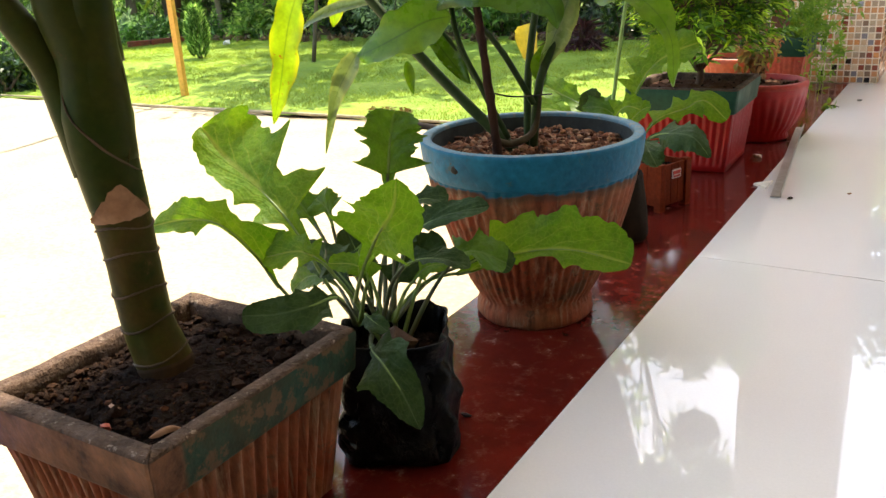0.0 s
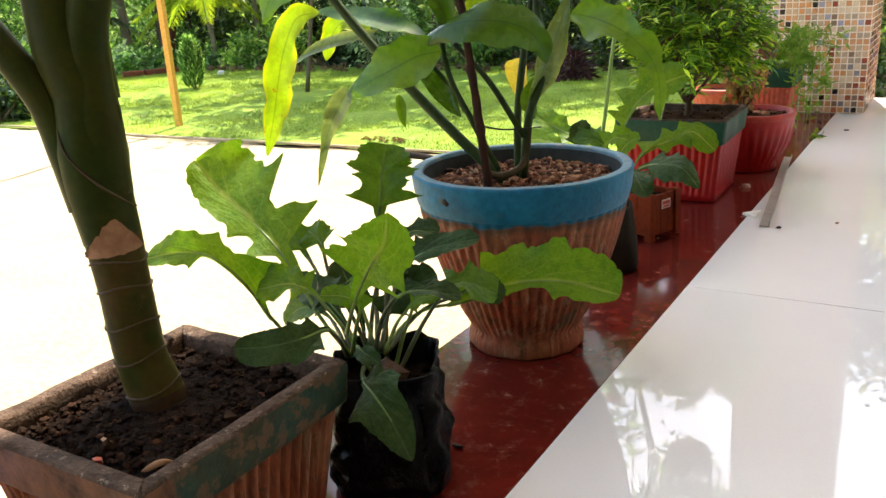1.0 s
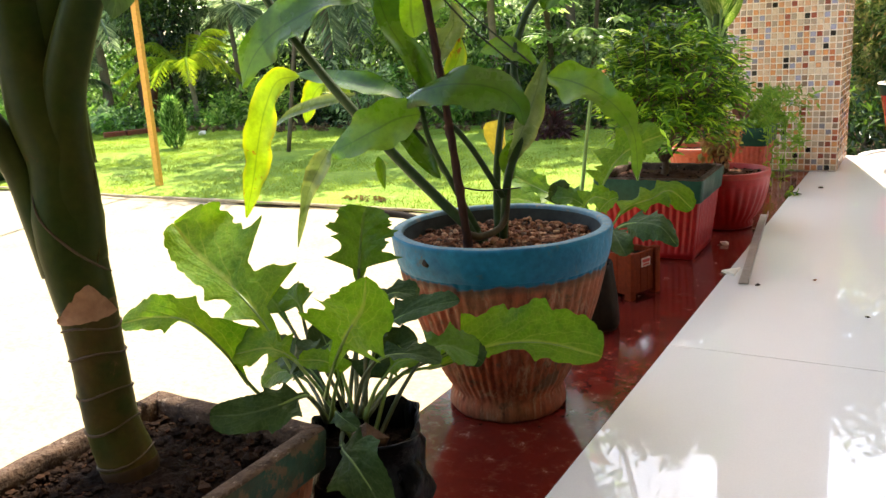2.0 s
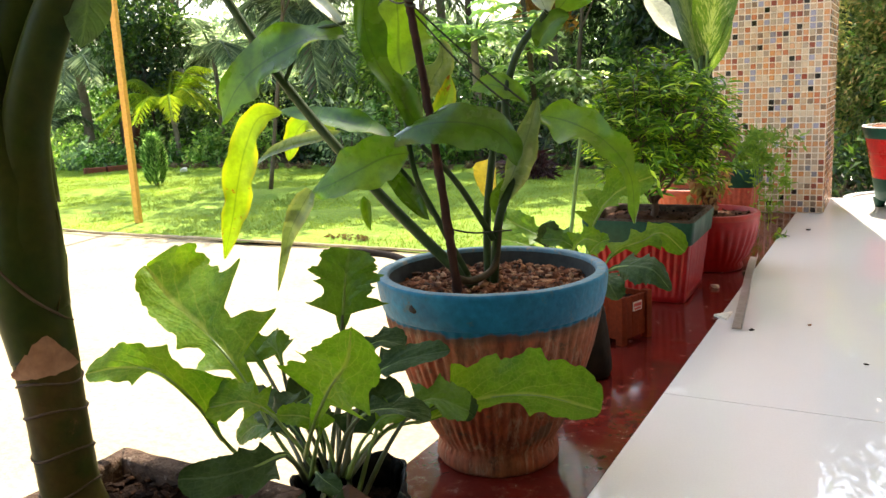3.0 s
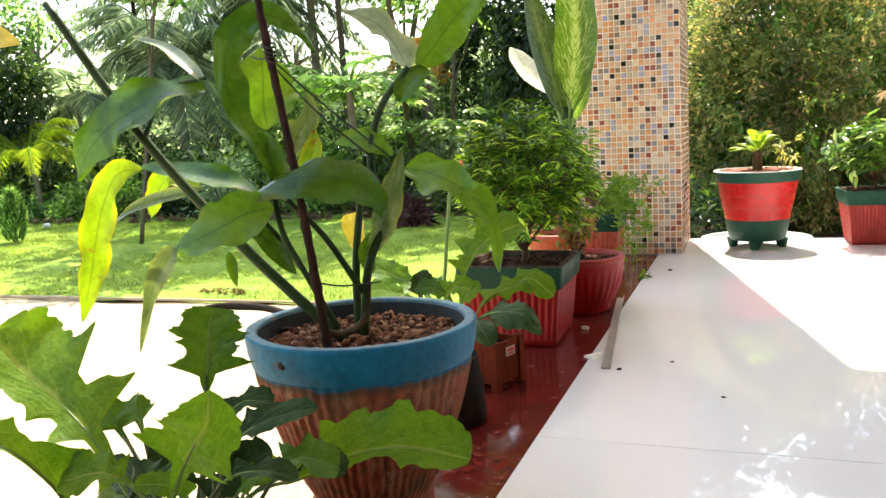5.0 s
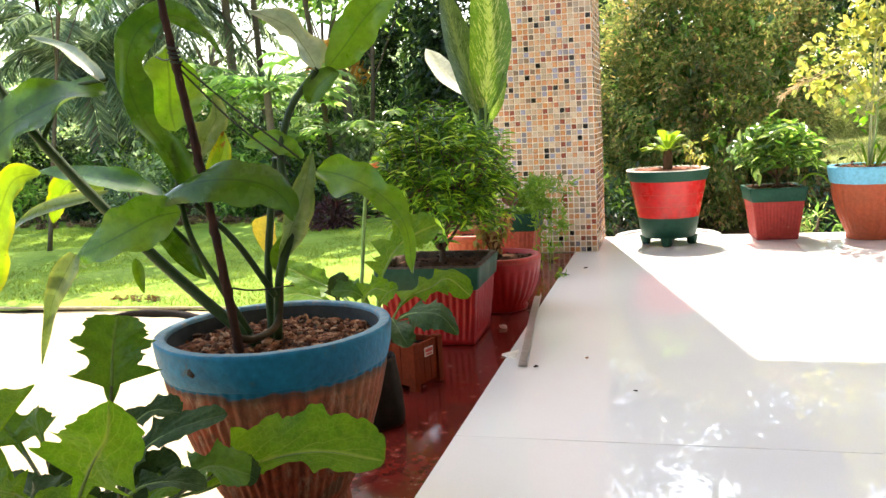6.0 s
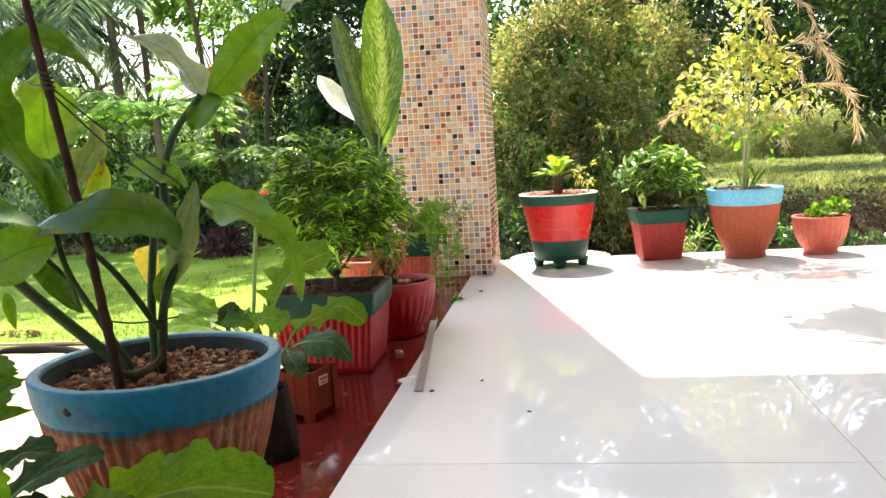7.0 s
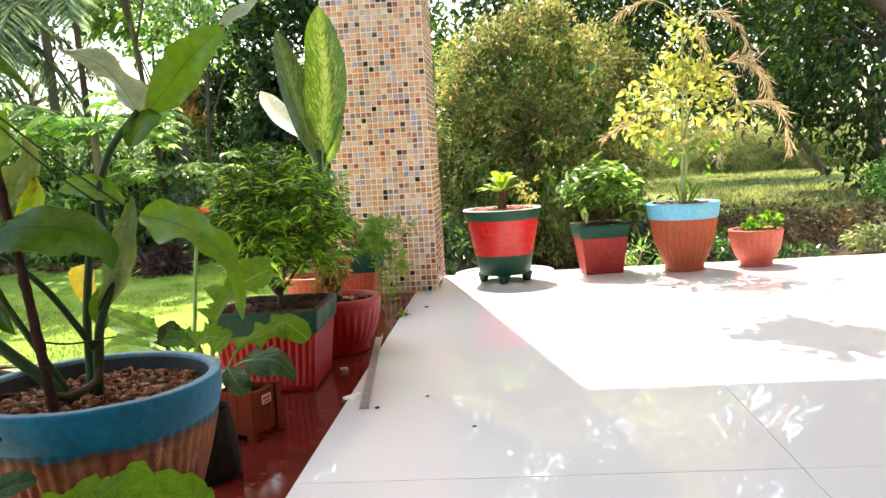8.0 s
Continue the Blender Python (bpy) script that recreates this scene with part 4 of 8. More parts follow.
solid("ground", [(-400, -400, GROUND), (400, -400, GROUND), (400, 400, GROUND), (-400, 400, GROUND)], [(0, 1, 2, 3)], M["earth"], None, "dark garden earth with leaf litter", False, None, "structure")


def sheet(name, x0, x1, y0, y1, z, nx, ny, rise, scale, material, label, seed, wobble=0.0):
    verts = []
    for i in range(nx):
        for k in range(ny):
            x, y = x0 + (x1 - x0) * i / (nx - 1), y0 + (y1 - y0) * k / (ny - 1)
            h = rise * noise.noise(Vector((x * scale, y * scale, seed))) + rise * 0.4 * noise.noise(Vector((x * scale * 4, y * scale * 4, seed)))
            edge = k in (0, ny - 1)
            yy = y + (wobble * noise.noise(Vector((x * 2.3, seed, 1))) if edge else 0)
            verts.append((x, yy, z + abs(h)))
    faces = [(i * ny + k, (i + 1) * ny + k, (i + 1) * ny + k + 1, i * ny + k + 1) for i in range(nx - 1) for k in range(ny - 1)]
    return solid(name, verts, faces, material, None, label, True, None, "structure")


sheet("sand_yard", -14.0, EDGE_X - 0.01, -9.0, 2.14, GROUND + 0.006, 90, 80, 0.02, 1.2, M["sand"], "pale sunlit sand yard beside the veranda", 3.0, 0.06)
sheet("lawn", -13.0, -0.35, 2.12, 6.1, GROUND + 0.012, 90, 50, 0.03, 1.1, M["lawn"], "bright green mown lawn", 7.0, 0.12)
sheet("grass_slope", -0.3, 22.0, 6.3, 34.0, GROUND + 0.012, 70, 90, 0.10, 0.6, M["meadow"], "rough sunlit grass beyond the veranda", 9.0, 0.4)


def grass_blades(name, x0, x1, y0, y1, count, size, seed, label, material):
    rng = np.random.default_rng(seed)
    b = np.stack([rng.uniform(x0, x1, count), rng.uniform(y0, y1, count), np.full(count, GROUND + 0.012)], 1)
    w = rng.normal(size=(count, 3)) * 0.55
    w[:, 2] = 1.0
    n = rng.normal(size=(count, 3))
    L = size * rng.uniform(0.5, 1.5, count)
    v, f = leaf_verts(b, unit(w), unit(n), L, L * 0.16, 0.1)
    ob = fast_mesh(name, v, f, material, None, label, "stuff")
    return tagged(ob, label, "grass", "", "stuff")


grass_blades("grass", -8.5, -0.5, 2.13, 5.9, 150000, 0.018, 11, "short green lawn grass", M["grass"])
grass_blades("meadow_grass", 0.8, 9.0, 6.6, 18.0, 60000, 0.085, 12, "longer sunlit meadow grass", M["tall_grass"])

# veranda: bed, porcelain slabs, red border
floor = thing("floor", (0.9, 0.0, 0.0), "glossy cream porcelain veranda floor with fine joints", "floor", "", "structure")
part("floor_bed", box_bm((EDGE_X + 0.004, -5.0, GROUND - 0.05), (3.6, EDGE_Y - 0.004, -0.0105)), M["concrete"], floor)


def slab(x0, x1, y0, y1, material, parent, name="slab"):
    g = 0.0009
    part(name, box_bm((x0 + g, y0 + g, -0.0105), (x1 - g, y1 - g, 0.0), 0.0006), material, parent)


for x0, x1 in ((0.0, 0.81), (0.81, 1.61), (1.61, 2.41), (2.41, 3.21), (3.21, 3.6)):
    for y0, y1 in ((-5.0, -4.8), (-4.8, -2.4), (-2.4, 0.0), (0.0, EDGE_Y)):
        slab(x0, x1, y0, y1, M["tile"], floor)
part("joint_filler", box_bm((0.001, -4.99, -0.0100), (3.59, EDGE_Y - 0.006, -0.0012)), M["grout"], floor)
border = thing("border", (-0.13, 0.0, 0.0), "polished dark red stone border along the veranda edge", "floor border", "", "structure")
for y0, y1 in ((-5.0, -3.33), (-3.33, -2.13), (-2.13, -0.93), (-0.93, 0.27), (0.27, 1.47), (1.47, EDGE_Y)):
    slab(EDGE_X, 0.0014, y0, y1, M["red_stone"], border)

# half-round step at the back edge
step = thing("step", (0.345, EDGE_Y, 0.0), "half-round cream landing with a dark inlaid ring", "step", "", "structure")


def half_ring(name, r0, r1, z0, z1, material):
    bm = bmesh.new()
    n = 40
    rows = []
    for i in range(n + 1):
        w = math.pi * i / n
        rows.append([bm.verts.new((0.345 + r * math.cos(w), EDGE_Y + 0.001 + r * math.sin(w), z)) for r, z in ((r0, z0), (r1, z0), (r1, z1), (r0, z1))])
    for a, b in zip(rows, rows[1:]):
        for k in range(4):
            bm.faces.new((a[k], b[k], b[(k + 1) % 4], a[(k + 1) % 4]))
    bm.faces.new(rows[0])
    bm.faces.new(rows[-1][::-1])
    bmesh.ops.recalc_face_normals(bm, faces=bm.faces)
    part(name, bm, material, step)


half_ring("landing", 0.002, 0.165, GROUND, -0.001, M["tile"])
half_ring("inlay", 0.165, 0.182, GROUND, -0.003, M["grout"])
half_ring("rim", 0.182, 0.215, GROUND, 0.004, M["tile"])

# house shell out of view: roof slab, walls behind and beside the camera
roof = part("ceiling", box_bm((-0.71, -5.0, ROOF_Z), (3.6, 2.28, ROOF_Z + 0.14)), M["plaster"], None)
tagged(roof, "plain painted veranda ceiling slab", "ceiling", "", "structure")
# Extra slab, unseen, added to block the sun from the red border.
eave = part("shade_eave", box_bm((-0.71, 2.28, ROOF_Z + 0.02), (-0.29, 2.62, ROOF_Z + 0.12)), M["plaster"], None)
tagged(eave, "unseen eave slab added to shade the red border", "eave", "", "structure")
wall = part("wall_east", box_bm((3.6, -5.0, -0.3), (3.82, 2.28, ROOF_Z + 0.14)), M["wall_paint"], None)
tagged(wall, "plain painted house wall", "wall", "", "structure")
wall = part("wall_south", box_bm((-0.71, -5.2, -0.3), (3.82, -5.0, ROOF_Z + 0.14)), M["wall_paint"], None)
tagged(wall, "plain painted house wall", "wall", "", "structure")

# ---- mosaic column ----
COL_X0, COL_X1, COL_Y0, COL_Y1 = -0.294, 0.088, 1.90, 2.28
PITCH = (COL_X1 - COL_X0) / 18
column = thing("column", ((COL_X0 + COL_X1) / 2, (COL_Y0 + COL_Y1) / 2, 0.0), "square veranda column clad in small multicoloured glass mosaic", "column", "", "structure")
part("core", box_bm((COL_X0, COL_Y0, 0.001), (COL_X1, COL_Y1, ROOF_Z)), M["mosaic_grout"], column)


def chip_data(w, d, inset):
    """One mosaic chip, lying on its back plane, rounded towards the face."""
    h, i = w / 2, w / 2 - inset
    v = [(-h, 0, -h), (h, 0, -h), (h, 0, h), (-h, 0, h), (-h, -d * 0.55, -h), (h, -d * 0.55, -h), (h, -d * 0.55, h), (-h, -d * 0.55, h), (-i, -d, -i), (i, -d, -i), (i, -d, i), (-i, -d, i)]
    f = [(0, 1, 5, 4), (1, 2, 6, 5), (2, 3, 7, 6), (3, 0, 4, 7), (4, 5, 9, 8), (5, 6, 10, 9), (6, 7, 11, 10), (7, 4, 8, 11), (8, 9, 10, 11)]
    return np.array(v), f


CHIP_V, CHIP_F = chip_data(PITCH * 0.80, 0.0026, 0.0016)
ROWS_UP = 70
rest = []
rng = np.random.default_rng(21)
for j in range(16, ROWS_UP):
    for i in range(18):
        rest.append((CHIP_V + np.array([COL_X0 + (i + 0.5) * PITCH, COL_Y0 - rng.uniform(0, 0.0006), 0.002 + (j + 0.5) * PITCH]), CHIP_F))
turned_chip = CHIP_V[:, [1, 0, 2]] * np.array([-1, 1, 1])
for j in range(ROWS_UP):
    for i in range(18):
        rest.append((turned_chip + np.array([COL_X1 + rng.uniform(0, 0.0006), COL_Y0 + (i + 0.5) * PITCH * (0.38 / 0.382), 0.002 + (j + 0.5) * PITCH]), [q[::-1] for q in CHIP_F]))
left_chip = CHIP_V[:, [1, 0, 2]]
for j in range(ROWS_UP):
    for i in range(18):
        rest.append((left_chip + np.array([COL_X0 - rng.uniform(0, 0.0006), COL_Y0 + (i + 0.5) * PITCH * (0.38 / 0.382), 0.002 + (j + 0.5) * PITCH]), CHIP_F))
v, f = joined(rest)
solid("mosaic_chips", v, f, M["mosaic_rest"], column, "", False, None, "stuff")

# ---- loose things on the veranda floor ----
strip = thing("metal_strip", (0.02, 0.7, 0.0), "bent dull grey metal angle strip lying on the floor", "metal strip")
p = spline([(0.05, 0.393, 0.002), (0.03, 0.586, 0.002), (0.006, 0.81, 0.002), (-0.012, 0.988, 0.002), (-0.014, 1.044, 0.012)], 24)
sec = [(-0.010, 0.0), (0.010, 0.0), (0.010, 0.012), (0.0085, 0.012), (0.0085, 0.0016), (-0.010, 0.0016)]
verts = [(q[0] + a, q[1], q[2] + b) for q in p for a, b in sec]
faces = [(i * 6 + k, i * 6 + (k + 1) % 6, (i + 1) * 6 + (k + 1) % 6, (i + 1) * 6 + k) for i in range(23) for k in range(6)] + [tuple(range(6))[::-1], tuple(23 * 6 + k for k in range(6))]
solid("strip_body", verts, faces, M["steel"], strip, "", False)


def crumb(name, at, size, material, label, category, seed, flat=0.4):
    t = thing(name, at, label, category)
    rng = np.random.default_rng(seed)
    v = ICO_V * (1 + 0.3 * rng.normal(size=(len(ICO_V), 1))) * np.array([size, size * 0.5, size * flat])
    v = v + np.array([at[0], at[1], at[2] + size * flat * 0.95])
    solid("fragment", v, ICO_F, material, t, "", False)
    return t


crumb("debris", (0.287, 0.255, 0.0), 0.0052, M["dark"], "dark twig fragment on the floor", "debris", 1, 0.3)
crumb("debris", (-0.093, -0.619, 0.0), 0.007, M["dark"], "dark dry crumb on the red border", "debris", 2)
crumb("debris", (0.177, 0.467, 0.0), 0.005, M["husk"], "tan dry crumb on the floor", "debris", 3)
crumb("debris", (0.078, 0.395, 0.0), 0.006, M["dark"], "dark chip beside the metal strip", "debris", 4)
crumb("debris", (0.075, 1.55, 0.0), 0.008, M["dark"], "dark dry scrap near the column", "debris", 5)
crumb("pebble", (-0.055, 0.72, 0.0), 0.010, M["plaster"], "small white pebble on the red border", "pebble", 6, 0.6)
# Thin white wedge that stands in for a small sun patch on the floor.
patch_bm = bmesh.new()
low = [patch_bm.verts.new(q) for q in ((-0.012, 0.478, 0.0), (0.020, 0.452, 0.0), (0.022, 0.516, 0.0))]
high = [patch_bm.verts.new((q.co.x * 0.94 + 0.0006, q.co.y * 0.94 + 0.029, 0.0045)) for q in low]
patch_bm.faces.new(low[::-1])
patch_bm.faces.new(high)
for k in range(3):
    patch_bm.faces.new((low[k], low[(k + 1) % 3], high[(k + 1) % 3], high[k]))
sun_patch = thing("sun_patch", (0.010, 0.482, 0.0), "triangular white wedge standing in for a sun patch on the floor", "tile chip")
part("patch_wedge", patch_bm, M["plaster"], sun_patch)
sprig = thing("fallen_sprig", (0.012, 1.41, 0.0), "small fallen green sprig with a pink bud", "sprig")
rng = np.random.default_rng(5)
b = np.tile(np.array([[0.012, 1.41, 0.012]]), (14, 1)) + rng.normal(size=(14, 3)) * np.array([0.010, 0.010, 0.004])
w = unit(rng.normal(size=(14, 3)) + np.array([0.3, 0, 0.2]))
v, f = leaf_verts(b, w, unit(rng.normal(size=(14, 3)) + np.array([0, 0, 1.0])), np.full(14, 0.022), np.full(14, 0.010), 0.2, True)
fast_mesh("leaflets", v, f, M["bush_light"], sprig)
tube("twig", [(-0.01, 1.40, 0.003), (0.012, 1.41, 0.010), (0.035, 1.405, 0.006)], [0.0016, 0.0016, 0.001], M["stem"], sprig, 6, 5)


# ---- planter with the ringed palm-like trunk ----
PL = (-0.231, -0.894)
planter = thing("square_planter", (PL[0], PL[1], 0.0), "worn square concrete planter, green band over fluted terracotta", "planter")
square_shell("body", [(0.086, 0.0), (0.089, 0.02), (0.099, 0.10), (0.103, 0.128)], M["clay_streak"], planter, (PL[0], PL[1], 0.0), 0.5, 13, (0.0, 0.008, 0.008, 0.006), 0.035, 150, "", 0.0006, 3, 1.12)
square_shell("rim_band", [(0.103, 0.126), (0.110, 0.1285), (0.1108, 0.131), (0.1120, 0.148), (0.1132, 0.165), (0.1128, 0.169)], M["green_worn"], planter, (PL[0], PL[1], 0.0), 0.5, 0, (), 0.035, 110, "peeling dark green rim band", 0.0008, 3, 1.12)
square_shell("rim", [(0.1126, 0.1682), (0.1112, 0.1712), (0.1060, 0.1716), (0.1005, 0.1710), (0.0965, 0.1706), (0.0948, 0.168), (0.0935, 0.158), (0.091, 0.120)], M["rim_concrete"], planter, (PL[0], PL[1], 0.0), 0.5, 0, (), 0.035, 110, "dirty bare concrete rim", 0.0012, 3, 1.12)
soil_bed(planter, (PL[0], PL[1] - 0.004, 0.0), 0.0955, 0.151, M["soil_dark"], True, 0.5, 0.008, 5)
soil_bed(planter, (PL[0], PL[1] + 0.011, 0.0), 0.0945, 0.1505, M["soil_dark"], True, 0.5, 0.008, 6, "soil_fill")
pebbles("clod_layer", planter, (PL[0], PL[1] - 0.008, 0.0), 0.089, 0.156, M["clods"], 1700, 0.0007, 0.0046, True, 8)
pebbles("clod_layer", planter, (PL[0], PL[1] + 0.014, 0.0), 0.087, 0.156, M["clods"], 900, 0.0007, 0.0055, True, 18)
pebbles("clod_layer", planter, (PL[0], PL[1], 0.0), 0.084, 0.155, M["clods"], 45, 0.004, 0.0100, True, 28)
seed = thing("seed_husk", (-0.150, -0.975, 0.156), "tan curled seed husk on dark soil", "seed husk")
blade("shell", [(-0.159, -0.985, 0.161), (-0.153, -0.978, 0.166), (-0.147, -0.970, 0.167), (-0.141, -0.963, 0.161)], 0.0075, M["husk"], seed, (0.2, -0.2, 1.0), "oval", 0, 0.0, -0.9, 0.05, 2, 12, 0.0, 18, 9)
crumb("pebble", (-0.205, -0.990, 0.157), 0.006, M["clay_orange"], "small orange pebble on dark soil", "pebble", 13, 0.7)
crumb("pebble", (-0.222, -0.968, 0.158), 0.006, M["husk"], "small tan pebble on dark soil", "pebble", 14, 0.7)

palm = thing("potted_palm", (-0.240, -0.89, 0.15), "thick ringed green trunk with sheathing leaf bases", "plant")
axis = [(-0.241, -0.89, 0.121), (-0.249, -0.89, 0.163), (-0.263, -0.89, 0.203), (-0.268, -0.89, 0.268), (-0.272, -0.89, 0.317)]
TR = [0.0275, 0.0255, 0.0232, 0.0232, 0.0250]
tube("trunk", axis, TR, M["trunk_green"], palm, 60, 36, "", 0.004)
ax = spline(axis, 100)
for k, s0 in enumerate((0.30, 0.50, 0.63, 0.76, 0.88)):
    i = int(s0 * 99)
    t = unit(ax[min(i + 2, 99)] - ax[i - 2])
    r = np.interp(s0, np.linspace(0, 1, 5), TR)
    a = unit(np.cross(t, np.array([0, 1.0, 0])))
    bb = np.cross(t, a)
    ring = [ax[i] + (r + 0.0004) * (math.cos(w) * a + math.sin(w) * bb) + t * 0.0032 * math.sin(w * 2 + k) for w in np.linspace(0, 2 * math.pi, 25)]
    tube("leaf_scar", ring, [0.0005, 0.0013, 0.0007, 0.0015, 0.0005], M["trunk_ring"], palm, 60, 6, "", 0.22, k + 3)
tube("trunk_foot", [(-0.2425, -0.89, 0.128), (-0.2455, -0.89, 0.146), (-0.2495, -0.89, 0.166)], [0.0285, 0.0272, 0.0258], M["trunk_brown"], palm, 12, 30, "brown scaly trunk foot", 0.012)
tube("sheath", [(-0.272, -0.89, 0.312), (-0.279, -0.89, 0.359), (-0.281, -0.888, 0.39), (-0.283, -0.886, 0.436), (-0.296, -0.886, 0.481), (-0.305, -0.886, 0.56), (-0.315, -0.886, 0.68)], [0.0252, 0.0280, 0.0300, 0.0250, 0.0265, 0.022, 0.012], M["sheath_green"], palm, 60, 32, "smooth dark green sheath")
tube("leaf_base", [(-0.283, -0.892, 0.345), (-0.297, -0.897, 0.395), (-0.308, -0.905, 0.434), (-0.331, -0.915, 0.475), (-0.366, -0.925, 0.524)], [0.0245, 0.0205, 0.0150, 0.0140, 0.012], M["sheath_green"], palm, 40, 24, "branching leaf stalk")
tube("leaf_base", [(-0.275, -0.888, 0.355), (-0.271, -0.886, 0.412), (-0.276, -0.882, 0.451), (-0.274, -0.878, 0.491), (-0.259, -0.874, 0.531), (-0.237, -0.87, 0.571), (-0.212, -0.866, 0.607), (-0.186, -0.862, 0.64)], [0.0245, 0.0215, 0.0195, 0.018, 0.017, 0.0155, 0.0125, 0.009], M["sheath_green"], palm, 60, 24, "overlapping leaf stalk")
tube("leaf_base", [(-0.282, -0.874, 0.432), (-0.290, -0.872, 0.486), (-0.294, -0.867, 0.539), (-0.285, -0.856, 0.592), (-0.29, -0.837, 0.655)], [0.020, 0.022, 0.021, 0.020, 0.014], M["sheath_green"], palm, 40, 24, "upright inner leaf stalk")


def on_trunk(turn, z, out=0.0006):
    """A place on the trunk's skin: turn in degrees from the side that faces the veranda."""
    c = spline([(-0.263, -0.89, 0.203), (-0.268, -0.89, 0.268), (-0.272, -0.89, 0.317), (-0.279, -0.89, 0.359), (-0.281, -0.888, 0.39), (-0.276, -0.886, 0.436)], 80)
    i = int(np.argmin(abs(c[:, 2] - z)))
    r = np.interp(z, [0.2, 0.268, 0.317, 0.359, 0.39, 0.436], [0.0232, 0.0232, 0.0250, 0.0280, 0.0300, 0.0250]) + out
    w = math.atan2(-0.61, 0.79) + radians(turn)
    return np.array([c[i][0] + r * math.cos(w), c[i][1] + r * math.sin(w), z])


tube("sheath_edge", [on_trunk(-85, 0.425), on_trunk(-45, 0.395), on_trunk(0, 0.368), on_trunk(45, 0.348), on_trunk(80, 0.340)], [0.0007, 0.0013, 0.0007], M["trunk_ring"], palm, 24, 6)
tube("sheath_edge", [on_trunk(40, 0.352), on_trunk(55, 0.372), on_trunk(62, 0.40), on_trunk(60, 0.43)], [0.0006, 0.0010, 0.0006], M["trunk_green"], palm, 20, 6)
hv, hf = [], []
for i in range(19):
    turn = -72 + 140 * i / 18
    peak = 0.034 * max(0.0, 1 - abs(turn - 12) / (85 if turn < 12 else 48)) + 0.004 * noise.noise(Vector((turn * 0.15, 3, 1)))
    low = 0.3035 + 0.002 * noise.noise(Vector((turn * 0.1, 7, 2))) + 0.003 * (turn / 70)
    for k in range(5):
        hv.append(on_trunk(turn, low + max(0.002, peak) * k / 4, 0.0012 + 0.0028 * (k / 4) ** 2 * (1 + 0.6 * math.sin(turn * 0.3))))
hf = [(i * 5 + k, (i + 1) * 5 + k, (i + 1) * 5 + k + 1, i * 5 + k + 1) for i in range(18) for k in range(4)]
solid("husk", hv, hf, M["husk"], palm, "torn dry brown husk")
blade("leaf", [(-0.200, -0.862, 0.604), (-0.207, -0.860, 0.584), (-0.213, -0.860, 0.568), (-0.222, -0.860, 0.551)], 0.034, M["palm_leaf"], palm, (0.8, -0.6, 0.1), "oval", 0, 0.0, 0.2, 0.02, 3, 2)
blade("leaf", [(-0.216, -0.85, 0.607), (-0.195, -0.842, 0.600), (-0.170, -0.835, 0.596), (-0.142, -0.83, 0.590)], 0.036, M["yellow_leaf"], palm, (0.3, -0.6, 0.7), "oval", 0, 0.0, 0.2, 0.05, 3, 3, 0.0, 34, 9, "yellowing drooping leaf")

# ---- gerbera in a black nursery bag ----
BAG = (-0.133, -0.690)
bag = thing("nursery_bag", (BAG[0], BAG[1], 0.0), "crumpled black plastic nursery bag of soil", "plant bag")
square_shell("bag_wall", [(0.001, 0.001), (0.052, 0.0015), (0.060, 0.006), (0.061, 0.018), (0.058, 0.030), (0.0595, 0.045), (0.056, 0.058), (0.057, 0.072), (0.053, 0.086), (0.0545, 0.098), (0.051, 0.110), (0.052, 0.121), (0.0525, 0.131), (0.054, 0.137), (0.052, 0.1375), (0.049, 0.130), (0.047, 0.10)], M["black_bag"], bag, (BAG[0] + 0.003, BAG[1], 0.0), 28.0, 0, (), 0.40, 56, "", 0.0105, 4)
soil_bed(bag, (BAG[0], BAG[1], 0.0), 0.054, 0.108, M["soil_dark"], False, 0.0, 0.006, 6)
pebbles("soil_grain", bag, (BAG[0], BAG[1], 0.0), 0.045, 0.112, M["clods"], 60, 0.002, 0.008, False, 9)

gerbera = thing("gerbera", (BAG[0], BAG[1], 0.11), "gerbera plant with large deeply lobed green leaves", "plant")


def lobe_line(tips, rng, v, teeth=1.0):
    """Half width along a leaf: narrow foot, sharp-tipped lobes with round bays, a broad top with small teeth."""
    pts = [(0.0, 0.05)]
    last = 0.0
    for k, tip in enumerate(tips):
        at, w = tip[0], tip[1]
        low = 0.16 * w if k == 0 else (tip[2] if len(tip) > 2 else 0.42) * last
        pts += [(at - 0.10, low * 0.95), (at - 0.045, low * 1.08), (at - 0.018, 0.5 * (low + w)), (at, w), (at + 0.022, 0.84 * w), (at + 0.06, 0.74 * w)]
        last = w
    at, w = tips[-1][:2]
    r = 1.0 - at
    for share, h in ((0.30, 0.80), (0.52, 0.77), (0.72, 0.68), (0.87, 0.50), (0.96, 0.27), (1.0, 0.02)):
        pts.append((at + r * share, h * w * rng.uniform(0.95, 1.05)))
    pts = sorted((max(0.0, a), b) for a, b in pts)
    out = np.interp(v, [a for a, b in pts], [b for a, b in pts])
    saw = (v * rng.uniform(8.5, 10.5) + rng.uniform(0, 1)) % 1.0
    out *= 1 - 0.13 * teeth * np.abs(saw - 0.25) * np.clip((v - 0.2) / 0.2, 0, 1) - 0.03 * np.abs(np.sin(v * 47 + rng.uniform(0, 6))) ** 2
    return np.convolve(np.pad(out, 1, mode="edge"), (0.14, 0.72, 0.14), "valid")


